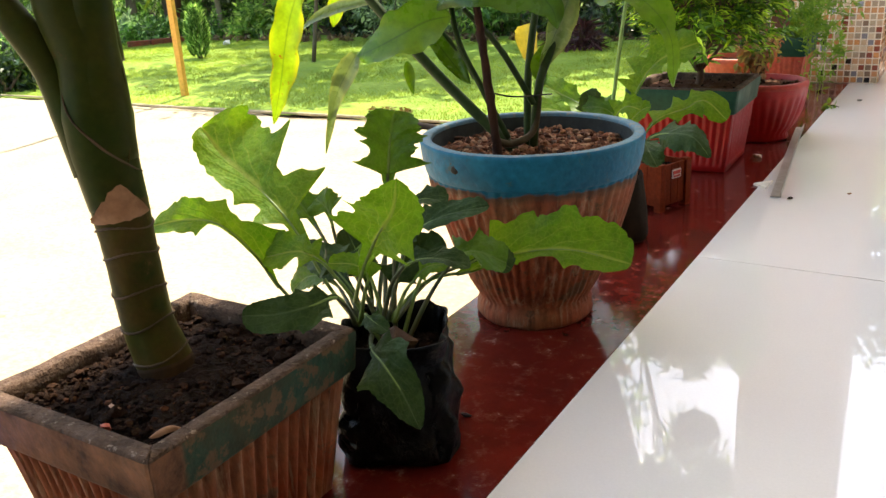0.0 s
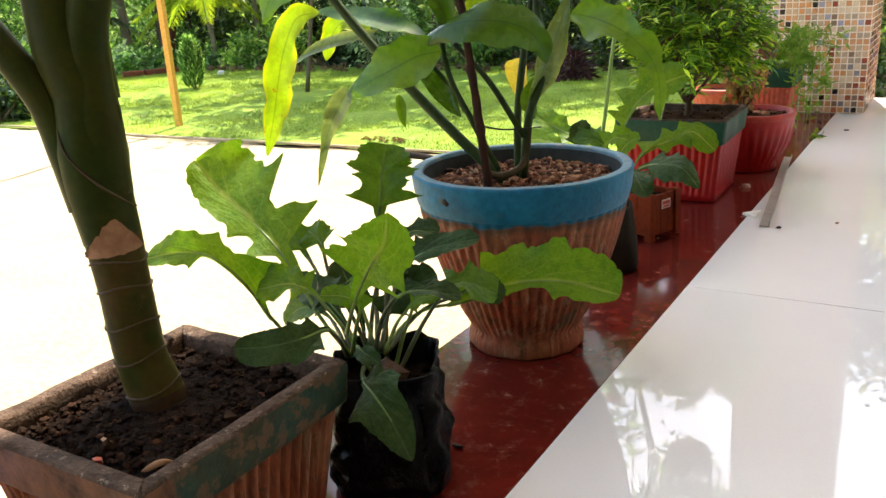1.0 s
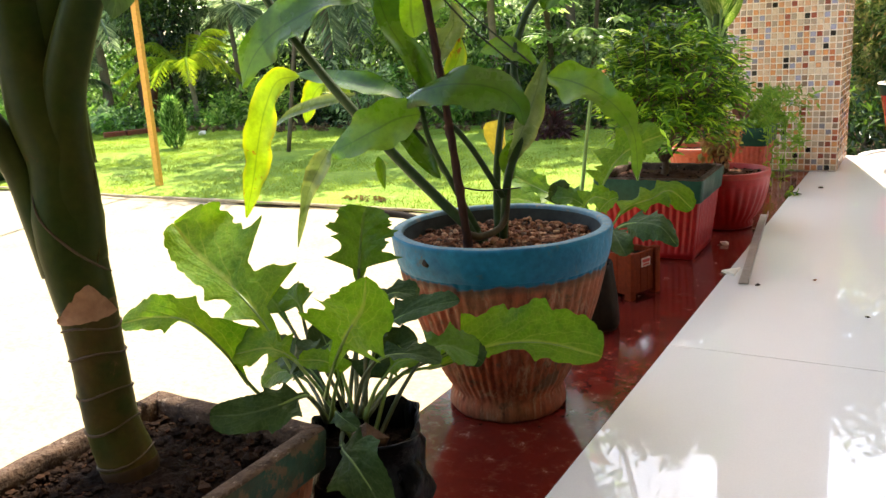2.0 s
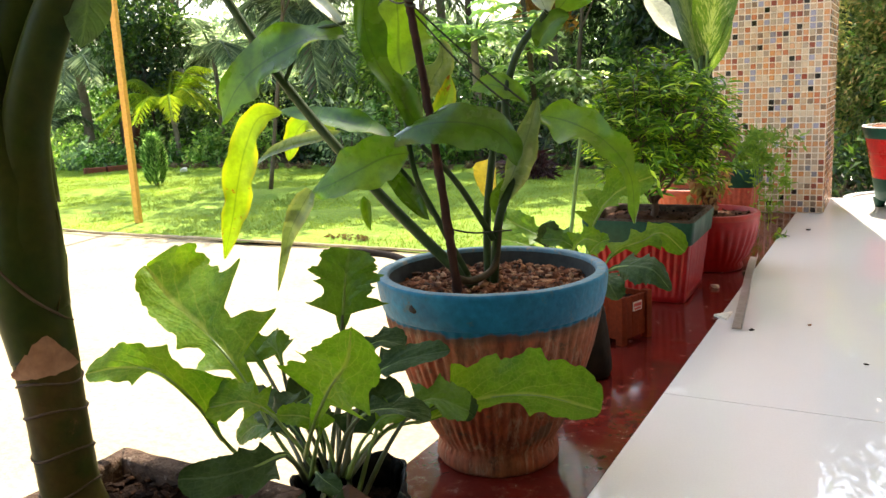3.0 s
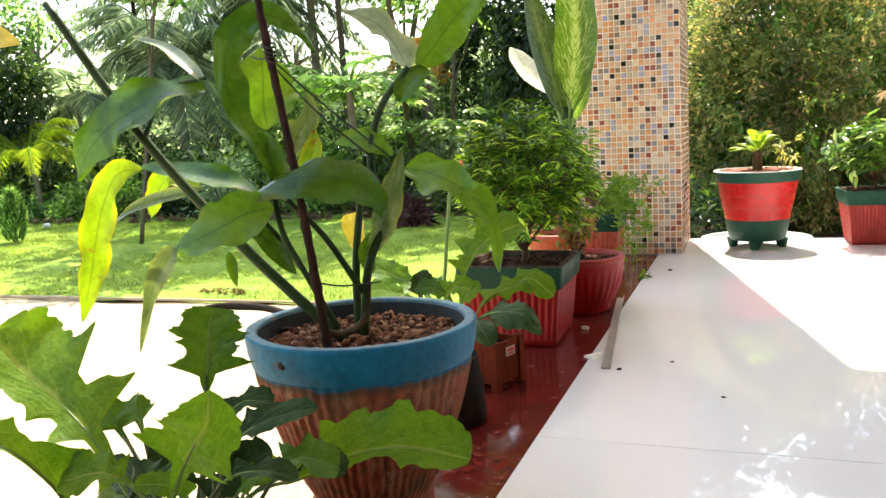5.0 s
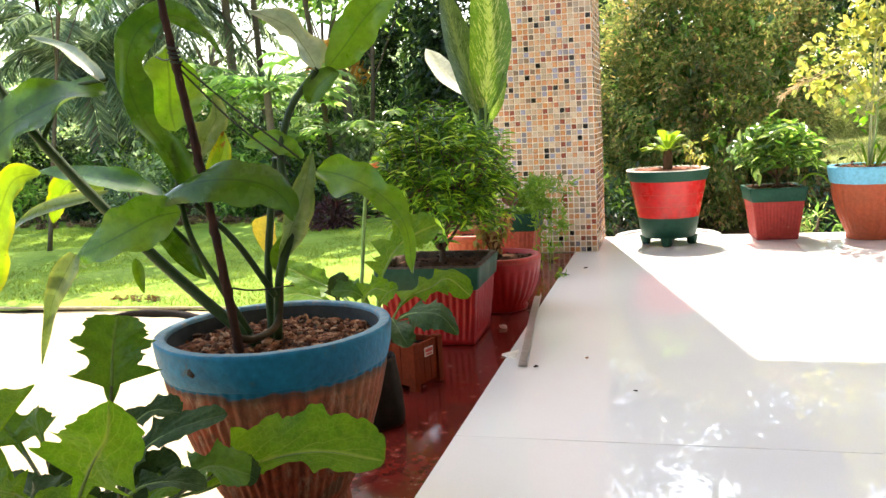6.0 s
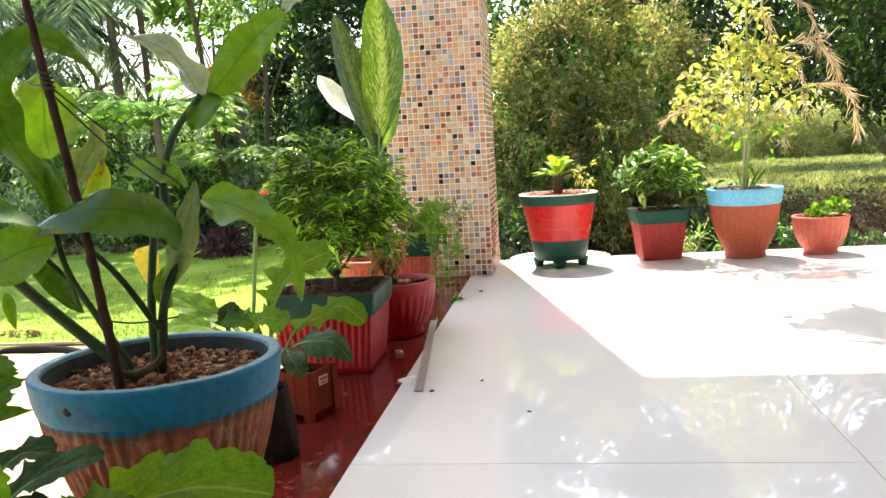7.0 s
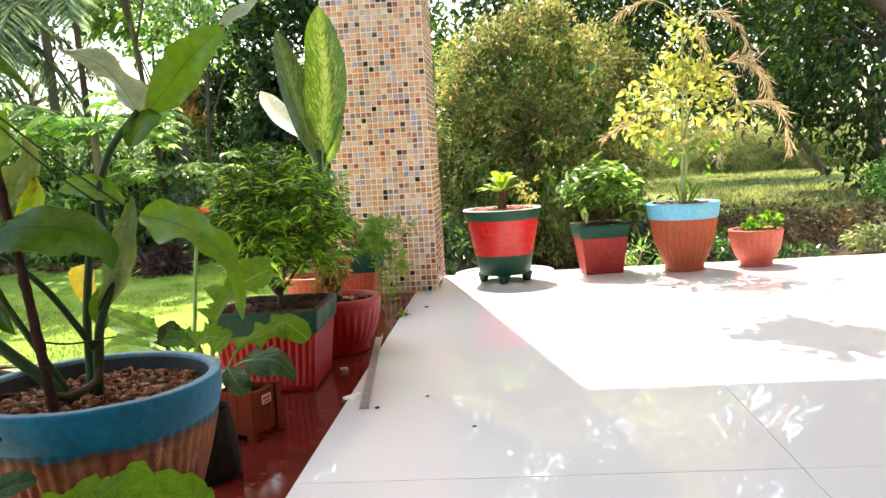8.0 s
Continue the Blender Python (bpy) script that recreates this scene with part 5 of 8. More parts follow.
def gerbera_leaf(parent, pts, right, left, tips_r, tips_l, facing, dark=False, stalk=0.3, cup=0.2, seed=1):
    """A runcinate leaf along a spine: own lobes on each side, quilted between the veins."""
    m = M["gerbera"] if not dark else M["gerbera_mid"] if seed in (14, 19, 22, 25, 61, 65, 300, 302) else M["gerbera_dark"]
    rng = np.random.default_rng(seed)
    thick = 0.0024 if dark else 0.0022
    stalk_of(pts, stalk + 0.08, thick, M["stalk_dark"] if dark else M["stalk_green"], parent)
    n, across = 150, 21
    p = spline(pts, 1600)
    p = np.array([p[int(i)] for i in np.linspace(stalk * 1599, 1599, n)])
    p = np.stack([np.convolve(np.pad(p[:, k], 3, mode="reflect", reflect_type="odd"), np.ones(7) / 7, "valid") for k in range(3)], 1)
    t = unit(np.gradient(p, axis=0))
    v = np.linspace(0, 1, n)
    teeth = 0.25 if seed in (17, 18) else 1.3 if seed == 15 else 1.1
    wr, wl = right * lobe_line(tips_r, rng, v, teeth), left * lobe_line(tips_l, rng, v, teeth)
    if seed in (13, 17, 62):
        wr, wl = (w * (1 - 0.62 * np.clip((v - 0.42) / 0.58, 0, 1) ** 1.1) for w in (wr, wl))
    f = np.array(facing, float)
    ph = rng.uniform(0, 6.28, 4)
    verts, uvs = [], []
    for i in range(n):
        side = unit(np.cross(t[i], f))
        nrm = np.cross(side, t[i])
        for u in np.linspace(-1, 1, across):
            half, full = (wr[i], right) if u > 0 else (wl[i], left)
            a = abs(u)
            line = 6.0 * (v[i] - a * 0.40)
            lift = cup * half * a ** 1.3 + 0.17 * half * a * a * math.sin(v[i] * 15 + ph[0] + (2.0 if u > 0 else 0.0))
            lift += 0.020 * full * (1.2 if not dark else 2.4) * abs(math.sin(math.pi * (line - 0.5))) * math.sin(math.pi * min(1.0, a * 1.05)) * min(1.0, half / full * 1.4)
            lift += 0.02 * full * math.sin(v[i] * 7 + 3 * u + ph[1])
            verts.append(p[i] + side * u * half + nrm * lift + t[i] * 0.20 * a * a * half)
            uvs.append((0.5 + 0.5 * u, v[i]))
    faces = [(i * across + k, i * across + k + 1, (i + 1) * across + k + 1, (i + 1) * across + k) for i in range(n - 1) for k in range(across - 1)]
    leaf = solid("leaf", verts, faces, m, parent, "", True, uvs)
    line = p[::9]
    tube("midrib", [q - 0.0010 * unit(f) for q in line], [thick * 0.85, 0.0005], M["stalk_green"], leaf, 24, 5)
    return leaf


gerbera_leaf(gerbera, [(-0.177, -0.69, 0.129), (-0.224, -0.685, 0.171), (-0.275, -0.67, 0.222), (-0.339, -0.65, 0.256), (-0.414, -0.63, 0.286), (-0.456, -0.62, 0.318)], 0.086, 0.042, [(0.27, 0.9), (0.48, 1.0)], [(0.25, 0.95), (0.44, 0.9)], (0.62, -0.66, 0.42), False, 0.28, 0.18, 11)
gerbera_leaf(gerbera, [(-0.23, -0.7, 0.136), (-0.267, -0.71, 0.163), (-0.28, -0.73, 0.21), (-0.311, -0.745, 0.245), (-0.35, -0.755, 0.249), (-0.402, -0.76, 0.237)], 0.043, 0.021, [(0.2, 1.0), (0.5, 0.72)], [(0.6, 1.0)], (0.5, -0.62, 0.6), False, 0.22, 0.2, 12)
gerbera_leaf(gerbera, [(-0.169, -0.705, 0.165), (-0.139, -0.725, 0.212), (-0.1, -0.75, 0.258), (-0.064, -0.77, 0.295), (-0.05, -0.78, 0.328)], 0.050, 0.056, [(0.32, 0.9), (0.52, 1.0, 0.6)], [(0.34, 0.98), (0.54, 0.95, 0.6)], (0.55, -0.75, 0.36), False, 0.2, 0.22, 13)
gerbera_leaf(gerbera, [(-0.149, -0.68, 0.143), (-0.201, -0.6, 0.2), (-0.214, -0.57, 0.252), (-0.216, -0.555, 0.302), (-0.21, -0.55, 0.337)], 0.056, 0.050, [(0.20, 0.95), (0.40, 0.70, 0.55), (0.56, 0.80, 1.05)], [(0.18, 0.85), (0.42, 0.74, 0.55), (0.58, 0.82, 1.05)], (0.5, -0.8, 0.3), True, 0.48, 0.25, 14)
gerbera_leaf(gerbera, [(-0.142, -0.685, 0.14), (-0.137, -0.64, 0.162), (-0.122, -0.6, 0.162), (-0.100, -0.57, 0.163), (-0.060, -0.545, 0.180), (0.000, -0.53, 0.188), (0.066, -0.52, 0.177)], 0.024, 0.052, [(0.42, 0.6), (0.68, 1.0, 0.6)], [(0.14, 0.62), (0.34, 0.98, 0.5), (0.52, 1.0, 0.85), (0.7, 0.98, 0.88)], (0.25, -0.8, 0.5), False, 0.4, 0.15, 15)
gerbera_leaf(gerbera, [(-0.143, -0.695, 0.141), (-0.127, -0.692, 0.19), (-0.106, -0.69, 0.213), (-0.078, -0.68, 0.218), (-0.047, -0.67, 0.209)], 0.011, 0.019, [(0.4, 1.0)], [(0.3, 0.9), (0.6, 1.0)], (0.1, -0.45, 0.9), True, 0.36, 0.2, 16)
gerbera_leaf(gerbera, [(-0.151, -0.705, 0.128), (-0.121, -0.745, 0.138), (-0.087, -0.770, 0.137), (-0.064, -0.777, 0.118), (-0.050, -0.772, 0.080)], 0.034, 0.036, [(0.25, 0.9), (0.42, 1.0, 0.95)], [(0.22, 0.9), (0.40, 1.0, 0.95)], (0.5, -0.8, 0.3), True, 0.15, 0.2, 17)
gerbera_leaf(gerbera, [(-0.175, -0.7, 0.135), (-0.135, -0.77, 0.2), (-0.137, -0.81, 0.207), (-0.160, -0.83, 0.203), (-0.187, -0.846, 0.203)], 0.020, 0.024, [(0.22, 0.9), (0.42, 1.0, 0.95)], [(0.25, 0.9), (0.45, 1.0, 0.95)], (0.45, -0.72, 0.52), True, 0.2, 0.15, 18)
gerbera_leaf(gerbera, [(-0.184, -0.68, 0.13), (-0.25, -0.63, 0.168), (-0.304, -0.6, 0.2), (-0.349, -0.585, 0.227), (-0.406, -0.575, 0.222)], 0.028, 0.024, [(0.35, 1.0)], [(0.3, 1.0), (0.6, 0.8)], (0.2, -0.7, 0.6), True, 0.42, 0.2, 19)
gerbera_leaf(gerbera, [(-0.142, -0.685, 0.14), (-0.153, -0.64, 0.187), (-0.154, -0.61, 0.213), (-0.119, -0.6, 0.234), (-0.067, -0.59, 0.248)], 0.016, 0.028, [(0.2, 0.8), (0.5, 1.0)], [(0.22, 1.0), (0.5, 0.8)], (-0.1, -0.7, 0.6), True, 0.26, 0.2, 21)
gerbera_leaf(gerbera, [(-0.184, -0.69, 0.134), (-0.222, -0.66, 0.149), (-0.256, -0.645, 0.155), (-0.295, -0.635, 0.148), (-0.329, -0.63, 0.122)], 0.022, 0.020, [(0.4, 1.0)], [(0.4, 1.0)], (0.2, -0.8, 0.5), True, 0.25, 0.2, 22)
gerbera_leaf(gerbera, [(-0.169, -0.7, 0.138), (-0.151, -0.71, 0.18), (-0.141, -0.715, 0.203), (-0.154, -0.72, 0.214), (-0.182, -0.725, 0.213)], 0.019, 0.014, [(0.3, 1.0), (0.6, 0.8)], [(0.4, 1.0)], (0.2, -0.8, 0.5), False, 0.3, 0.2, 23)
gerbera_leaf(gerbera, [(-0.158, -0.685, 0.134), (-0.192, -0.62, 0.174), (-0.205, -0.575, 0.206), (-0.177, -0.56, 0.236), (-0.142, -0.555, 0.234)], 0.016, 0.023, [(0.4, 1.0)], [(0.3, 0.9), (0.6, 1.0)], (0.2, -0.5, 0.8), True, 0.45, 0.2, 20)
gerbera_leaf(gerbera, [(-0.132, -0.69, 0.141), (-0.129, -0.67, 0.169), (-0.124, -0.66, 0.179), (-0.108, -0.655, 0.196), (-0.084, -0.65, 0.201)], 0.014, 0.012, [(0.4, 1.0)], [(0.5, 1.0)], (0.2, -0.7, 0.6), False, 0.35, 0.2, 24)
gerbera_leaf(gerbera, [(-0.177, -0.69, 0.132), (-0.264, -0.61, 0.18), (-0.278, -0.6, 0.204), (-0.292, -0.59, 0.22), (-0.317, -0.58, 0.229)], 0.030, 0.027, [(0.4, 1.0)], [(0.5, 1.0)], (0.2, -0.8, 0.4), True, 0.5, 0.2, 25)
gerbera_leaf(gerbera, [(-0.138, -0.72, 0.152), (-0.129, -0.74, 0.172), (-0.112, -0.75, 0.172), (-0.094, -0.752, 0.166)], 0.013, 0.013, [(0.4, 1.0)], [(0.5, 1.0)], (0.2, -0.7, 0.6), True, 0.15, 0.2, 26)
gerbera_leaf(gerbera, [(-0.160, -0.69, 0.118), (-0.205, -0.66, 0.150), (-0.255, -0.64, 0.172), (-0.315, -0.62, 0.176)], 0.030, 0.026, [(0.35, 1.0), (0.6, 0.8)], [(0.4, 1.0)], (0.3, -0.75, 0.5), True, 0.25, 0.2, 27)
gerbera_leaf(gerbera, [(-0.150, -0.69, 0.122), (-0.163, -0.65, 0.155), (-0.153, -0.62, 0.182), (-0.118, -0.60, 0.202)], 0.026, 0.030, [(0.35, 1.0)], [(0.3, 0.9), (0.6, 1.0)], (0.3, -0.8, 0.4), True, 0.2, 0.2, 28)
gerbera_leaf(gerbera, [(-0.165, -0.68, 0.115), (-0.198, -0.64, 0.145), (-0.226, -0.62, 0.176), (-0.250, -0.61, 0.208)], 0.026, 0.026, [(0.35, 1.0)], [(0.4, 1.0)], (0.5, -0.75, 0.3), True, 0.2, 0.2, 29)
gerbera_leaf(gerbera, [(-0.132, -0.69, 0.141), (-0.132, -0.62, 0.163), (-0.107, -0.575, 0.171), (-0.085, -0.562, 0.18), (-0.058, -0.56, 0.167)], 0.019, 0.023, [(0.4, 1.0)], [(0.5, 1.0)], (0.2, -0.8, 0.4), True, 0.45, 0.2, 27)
rng = np.random.default_rng(47)
for k, w in enumerate((0.9, 1.5, 2.1, 2.6, 3.0, 3.4)):
    d = np.array([math.cos(w), math.sin(w), 0.0])
    up, far = rng.uniform(0.06, 0.105), rng.uniform(0.07, 0.105)
    foot = np.array([BAG[0], BAG[1], 0.112]) + d * 0.012
    pts = [foot, foot + d * far * 0.45 + np.array([0, 0, up * 0.75]), foot + d * far * 0.8 + np.array([0, 0, up]), foot + d * far * 1.25 + np.array([0, 0, up * rng.uniform(0.5, 1.1)])]
    gerbera_leaf(gerbera, pts, rng.uniform(0.024, 0.034), rng.uniform(0.022, 0.032), [(0.28, 0.8), (0.5, 1.0)], [(0.32, 0.9), (0.56, 0.95)], (-d[0] * 0.5 + 0.35, -d[1] * 0.5 - 0.45, 0.85), k % 2 == 0, 0.38, 0.2, 300 + k)
crumb("root_crown", (BAG[0] + 0.022, BAG[1] - 0.026, 0.116), 0.020, M["stem_brown"], "brown dried root crown in the bag", "root", 31, 0.8)

# ---- large blue-rimmed pot ----
BP = (-0.156, -0.303)
blue_pot = thing("flower_pot", (BP[0], BP[1], 0.0), "large fluted terracotta pot with a thick blue painted rim", "flower pot")
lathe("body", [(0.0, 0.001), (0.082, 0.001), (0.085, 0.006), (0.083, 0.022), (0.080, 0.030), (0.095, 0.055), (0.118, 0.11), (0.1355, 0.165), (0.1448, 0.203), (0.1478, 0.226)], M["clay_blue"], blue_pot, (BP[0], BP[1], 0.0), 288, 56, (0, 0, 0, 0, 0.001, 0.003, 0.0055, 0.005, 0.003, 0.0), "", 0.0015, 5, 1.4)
lathe("rim_band", [(0.1470, 0.2185), (0.1492, 0.2215), (0.1525, 0.238), (0.1548, 0.259), (0.1550, 0.2620), (0.1542, 0.2645), (0.1528, 0.2655)], M["blue_paint"], blue_pot, (BP[0], BP[1], 0.0), 96, 0, (), "sky blue painted rim with a dark hole", 0.0012, 6)
lathe("rim", [(0.1530, 0.2653), (0.1515, 0.2660), (0.1415, 0.2658), (0.1398, 0.2650), (0.1390, 0.2625), (0.1388, 0.20)], M["blue_top"], blue_pot, (BP[0], BP[1], 0.0), 96, 0, (), "chipped pale blue rim top", 0.0012, 6)
lathe("lining", [(0.1382, 0.2605), (0.1362, 0.240), (0.131, 0.19)], M["pot_inside"], blue_pot, (BP[0], BP[1], 0.0), 96, 0, (), "dark inner wall", 0.0008, 6)
# No opening is cut: a dark plug carries the hole's shade as colour.
tube("hole", [(-0.1925, -0.4470, 0.2425), (-0.1928, -0.4523, 0.2427)], [0.0058, 0.0050], M["dark"], blue_pot, 4, 10, "", 0.12)
soil_bed(blue_pot, (BP[0], BP[1], 0.0), 0.1345, 0.236, M["soil_brown"], False, 0.0, 0.003, 7)
pebbles("gravel", blue_pot, (BP[0], BP[1], 0.0), 0.131, 0.241, M["gravel"], 3000, 0.0016, 0.0062, False, 10)
pebbles("gravel", blue_pot, (BP[0], BP[1], 0.0), 0.120, 0.244, M["gravel"], 36, 0.005, 0.0085, False, 12)

strap = thing("strap_leaf_plant", (-0.165, -0.32, 0.24), "orchid cactus with long wavy flat green stems", "plant")


def strap_leaf(pts, width, mat="epi", facing=(0.3, -0.9, 0.3), shape="strap", cup=0.12, wave=0.05, waves=4, seed=1, label=""):
    return blade("leaf", pts, width * 1.06, M[mat], strap, facing, shape, -4 if width > 0.03 else 0, 0.22 if shape == "strap" or isinstance(shape, tuple) else 0.12, cup * 1.3, wave * 1.3, waves * 0.7, seed, 0.0, 110, 17, label, 0.08 if seed % 2 else -0.05, 0.25)


strap_leaf([(-0.22, -0.36, 0.451), (-0.25, -0.37, 0.506), (-0.273, -0.38, 0.55), (-0.285, -0.38, 0.605), (-0.268, -0.37, 0.652), (-0.236, -0.35, 0.668), (-0.205, -0.335, 0.651), (-0.179, -0.33, 0.616)], 0.045, "epi", (0.72, -0.6, 0.25), ((0, 0.3), (0.08, 0.85), (0.18, 1.0), (0.28, 0.78), (0.36, 0.95), (0.46, 0.80), (0.54, 0.92), (0.64, 0.74), (0.72, 0.66), (0.82, 0.52), (0.92, 0.36), (1.0, 0.05)), 0.28, 0.12, 5, 31, "")
strap_leaf([(-0.264, -0.38, 0.441), (-0.208, -0.395, 0.461), (-0.158, -0.39, 0.466), (-0.118, -0.37, 0.456), (-0.101, -0.35, 0.433), (-0.096, -0.345, 0.408)], 0.054, "epi", (0.35, -0.75, 0.55), "oval", -0.28, 0.06, 3, 32, "")
strap_leaf([(-0.23, -0.38, 0.428), (-0.258, -0.395, 0.423), (-0.289, -0.41, 0.408), (-0.323, -0.42, 0.392), (-0.361, -0.42, 0.38)], 0.066, "epi_light", (0.55, -0.72, 0.4), "oval", 0.22, 0.06, 3, 33, "")
strap_leaf([(-0.358, -0.42, 0.383), (-0.372, -0.428, 0.358), (-0.393, -0.43, 0.324), (-0.411, -0.43, 0.276), (-0.421, -0.43, 0.244)], 0.027, "epi_dull", (0.6, -0.75, 0.1), ((0, 0.5), (0.12, 0.95), (0.3, 1.0), (0.45, 0.75), (0.6, 0.45), (0.8, 0.28), (1.0, 0.05)), 0.3, 0.06, 4, 34, "")
strap_leaf([(-0.101, -0.25, 0.465), (-0.071, -0.26, 0.46), (-0.045, -0.27, 0.453), (-0.02, -0.275, 0.442), (-0.001, -0.28, 0.43), (0.018, -0.28, 0.41), (0.031, -0.285, 0.386), (0.034, -0.285, 0.359), (0.035, -0.285, 0.33)], 0.060, "epi_light", (0.42, -0.85, 0.22), ((0, 0.1), (0.04, 0.45), (0.14, 0.85), (0.27, 1.0), (0.38, 0.62), (0.46, 0.50), (0.55, 0.66), (0.62, 0.62), (0.70, 0.36), (0.82, 0.30), (0.93, 0.22), (1.0, 0.03)), 0.25, 0.10, 4, 35, "long wavy leaf with a narrow hanging tip")
strap_leaf([(-0.331, -0.36, 0.592), (-0.366, -0.35, 0.617), (-0.417, -0.33, 0.645), (-0.472, -0.32, 0.665)], 0.022, "epi_pale", (0.5, -0.6, 0.6), "oval", 0.3, 0.05, 3, 36, "")
strap_leaf([(-0.306, -0.3, 0.44), (-0.35, -0.29, 0.453), (-0.406, -0.28, 0.467), (-0.483, -0.26, 0.478), (-0.547, -0.25, 0.483)], 0.039, "epi", (0.45, -0.6, 0.65), "oval", 0.3, 0.06, 3, 37, "")
strap_leaf([(-0.458, -0.22, 0.45), (-0.512, -0.22, 0.462), (-0.541, -0.22, 0.436), (-0.555, -0.22, 0.401)], 0.040, "epi_yellow", (0.5, -0.8, 0.2), "oval", 0.2, 0.05, 3, 38, "yellowing curled leaf")
strap_leaf([(-0.366, -0.16, 0.529), (-0.377, -0.15, 0.565), (-0.380, -0.14, 0.61), (-0.388, -0.13, 0.658)], 0.105, "epi_light", (0.55, -0.8, 0.05), "oval", 0.2, 0.05, 3, 39, "")
strap_leaf([(-0.282, -0.24, 0.488), (-0.28, -0.22, 0.517), (-0.261, -0.22, 0.545), (-0.264, -0.22, 0.576)], 0.038, "epi_dull", (0.7, -0.6, 0.3), "oval", 0.5, 0.06, 3, 40, "")
strap_leaf([(-0.105, -0.28, 0.483), (-0.131, -0.28, 0.499), (-0.16, -0.28, 0.508), (-0.19, -0.28, 0.503)], 0.031, "epi_light", (0.4, -0.8, 0.4), "oval", 0.3, 0.05, 3, 41, "")
strap_leaf([(-0.143, -0.3, 0.352), (-0.115, -0.31, 0.398), (-0.093, -0.31, 0.449), (-0.084, -0.3, 0.491)], 0.033, "epi_dull", (0.6, -0.75, 0.0), "oval", 0.5, 0.03, 3, 42, "")
strap_leaf([(-0.184, -0.246, 0.352), (-0.185, -0.246, 0.370), (-0.187, -0.246, 0.388), (-0.191, -0.246, 0.404)], 0.030, "yellow_leaf", (0.5, -0.9, 0.1), ((0, 0.35), (0.15, 0.6), (0.4, 0.85), (0.7, 1.0), (0.9, 0.95), (1.0, 0.6)), 0.4, 0.06, 3, 43, "folded bright yellow leaf")
strap_leaf([(-0.283, -0.36, 0.409), (-0.261, -0.36, 0.386), (-0.238, -0.36, 0.36), (-0.216, -0.36, 0.338)], 0.029, "epi", (0.5, -0.75, 0.3), "oval", 0.4, 0.06, 3, 44, "")
strap_leaf([(-0.330, -0.36, 0.580), (-0.374, -0.37, 0.580), (-0.415, -0.38, 0.567), (-0.460, -0.39, 0.545), (-0.494, -0.40, 0.513), (-0.513, -0.41, 0.472)], 0.080, "epi", (0.35, -0.55, 0.75), "oval", 0.2, 0.07, 4, 45, "")
strap_leaf([(-0.445, -0.36, 0.483), (-0.485, -0.365, 0.476), (-0.511, -0.37, 0.433), (-0.526, -0.375, 0.384), (-0.537, -0.38, 0.335), (-0.562, -0.38, 0.27)], 0.041, "epi_yellow", (0.6, -0.78, 0.1), "strap", 0.22, 0.1, 5, 46, "hanging yellow leaf with brown blotches")
strap_leaf([(-0.368, -0.33, 0.453), (-0.423, -0.34, 0.443), (-0.47, -0.35, 0.43), (-0.513, -0.36, 0.405)], 0.019, "epi_dull", (0.4, -0.7, 0.6), "oval", 0.3, 0.06, 3, 47, "")
strap_leaf([(-0.068, -0.27, 0.594), (-0.043, -0.255, 0.627), (-0.020, -0.245, 0.657), (0.005, -0.24, 0.679), (0.029, -0.235, 0.697)], 0.054, "epi_light", (0.5, -0.8, 0.1), "oval", 0.22, 0.06, 3, 48, "")
strap_leaf([(0.024, -0.237, 0.693), (0.036, -0.233, 0.706), (0.055, -0.23, 0.717), (0.076, -0.23, 0.733)], 0.017, "epi_pale", (0.5, -0.5, 0.6), "oval", 0.4, 0.05, 3, 55, "folded pale leaf tip")
strap_leaf([(-0.079, -0.27, 0.591), (-0.095, -0.27, 0.622), (-0.12, -0.27, 0.654), (-0.166, -0.28, 0.677)], 0.047, "epi_pale", (0.5, -0.5, 0.65), "oval", 0.3, 0.12, 3, 49, "")
strap_leaf([(-0.095, -0.275, 0.553), (-0.085, -0.27, 0.57), (-0.066, -0.268, 0.585), (-0.052, -0.265, 0.589)], 0.030, "epi", (0.5, -0.8, 0.2), "oval", 0.3, 0.04, 3, 50, "")
strap_leaf([(-0.317, -0.36, 0.367), (-0.315, -0.36, 0.347), (-0.309, -0.36, 0.32)], 0.014, "epi_light", (0.5, -0.8, 0.2), "oval", 0.4, 0.05, 3, 52, "")
strap_leaf([(-0.141, -0.29, 0.327), (-0.152, -0.28, 0.348), (-0.148, -0.27, 0.37), (-0.142, -0.26, 0.383)], 0.023, "epi_light", (0.4, -0.8, 0.3), "oval", 0.4, 0.05, 3, 53, "")
strap_leaf([(-0.267, -0.25, 0.457), (-0.254, -0.24, 0.48), (-0.246, -0.235, 0.5), (-0.245, -0.23, 0.524)], 0.028, "epi_yellow", (0.4, -0.8, 0.3), "oval", 0.4, 0.05, 3, 54, "small yellow leaf")
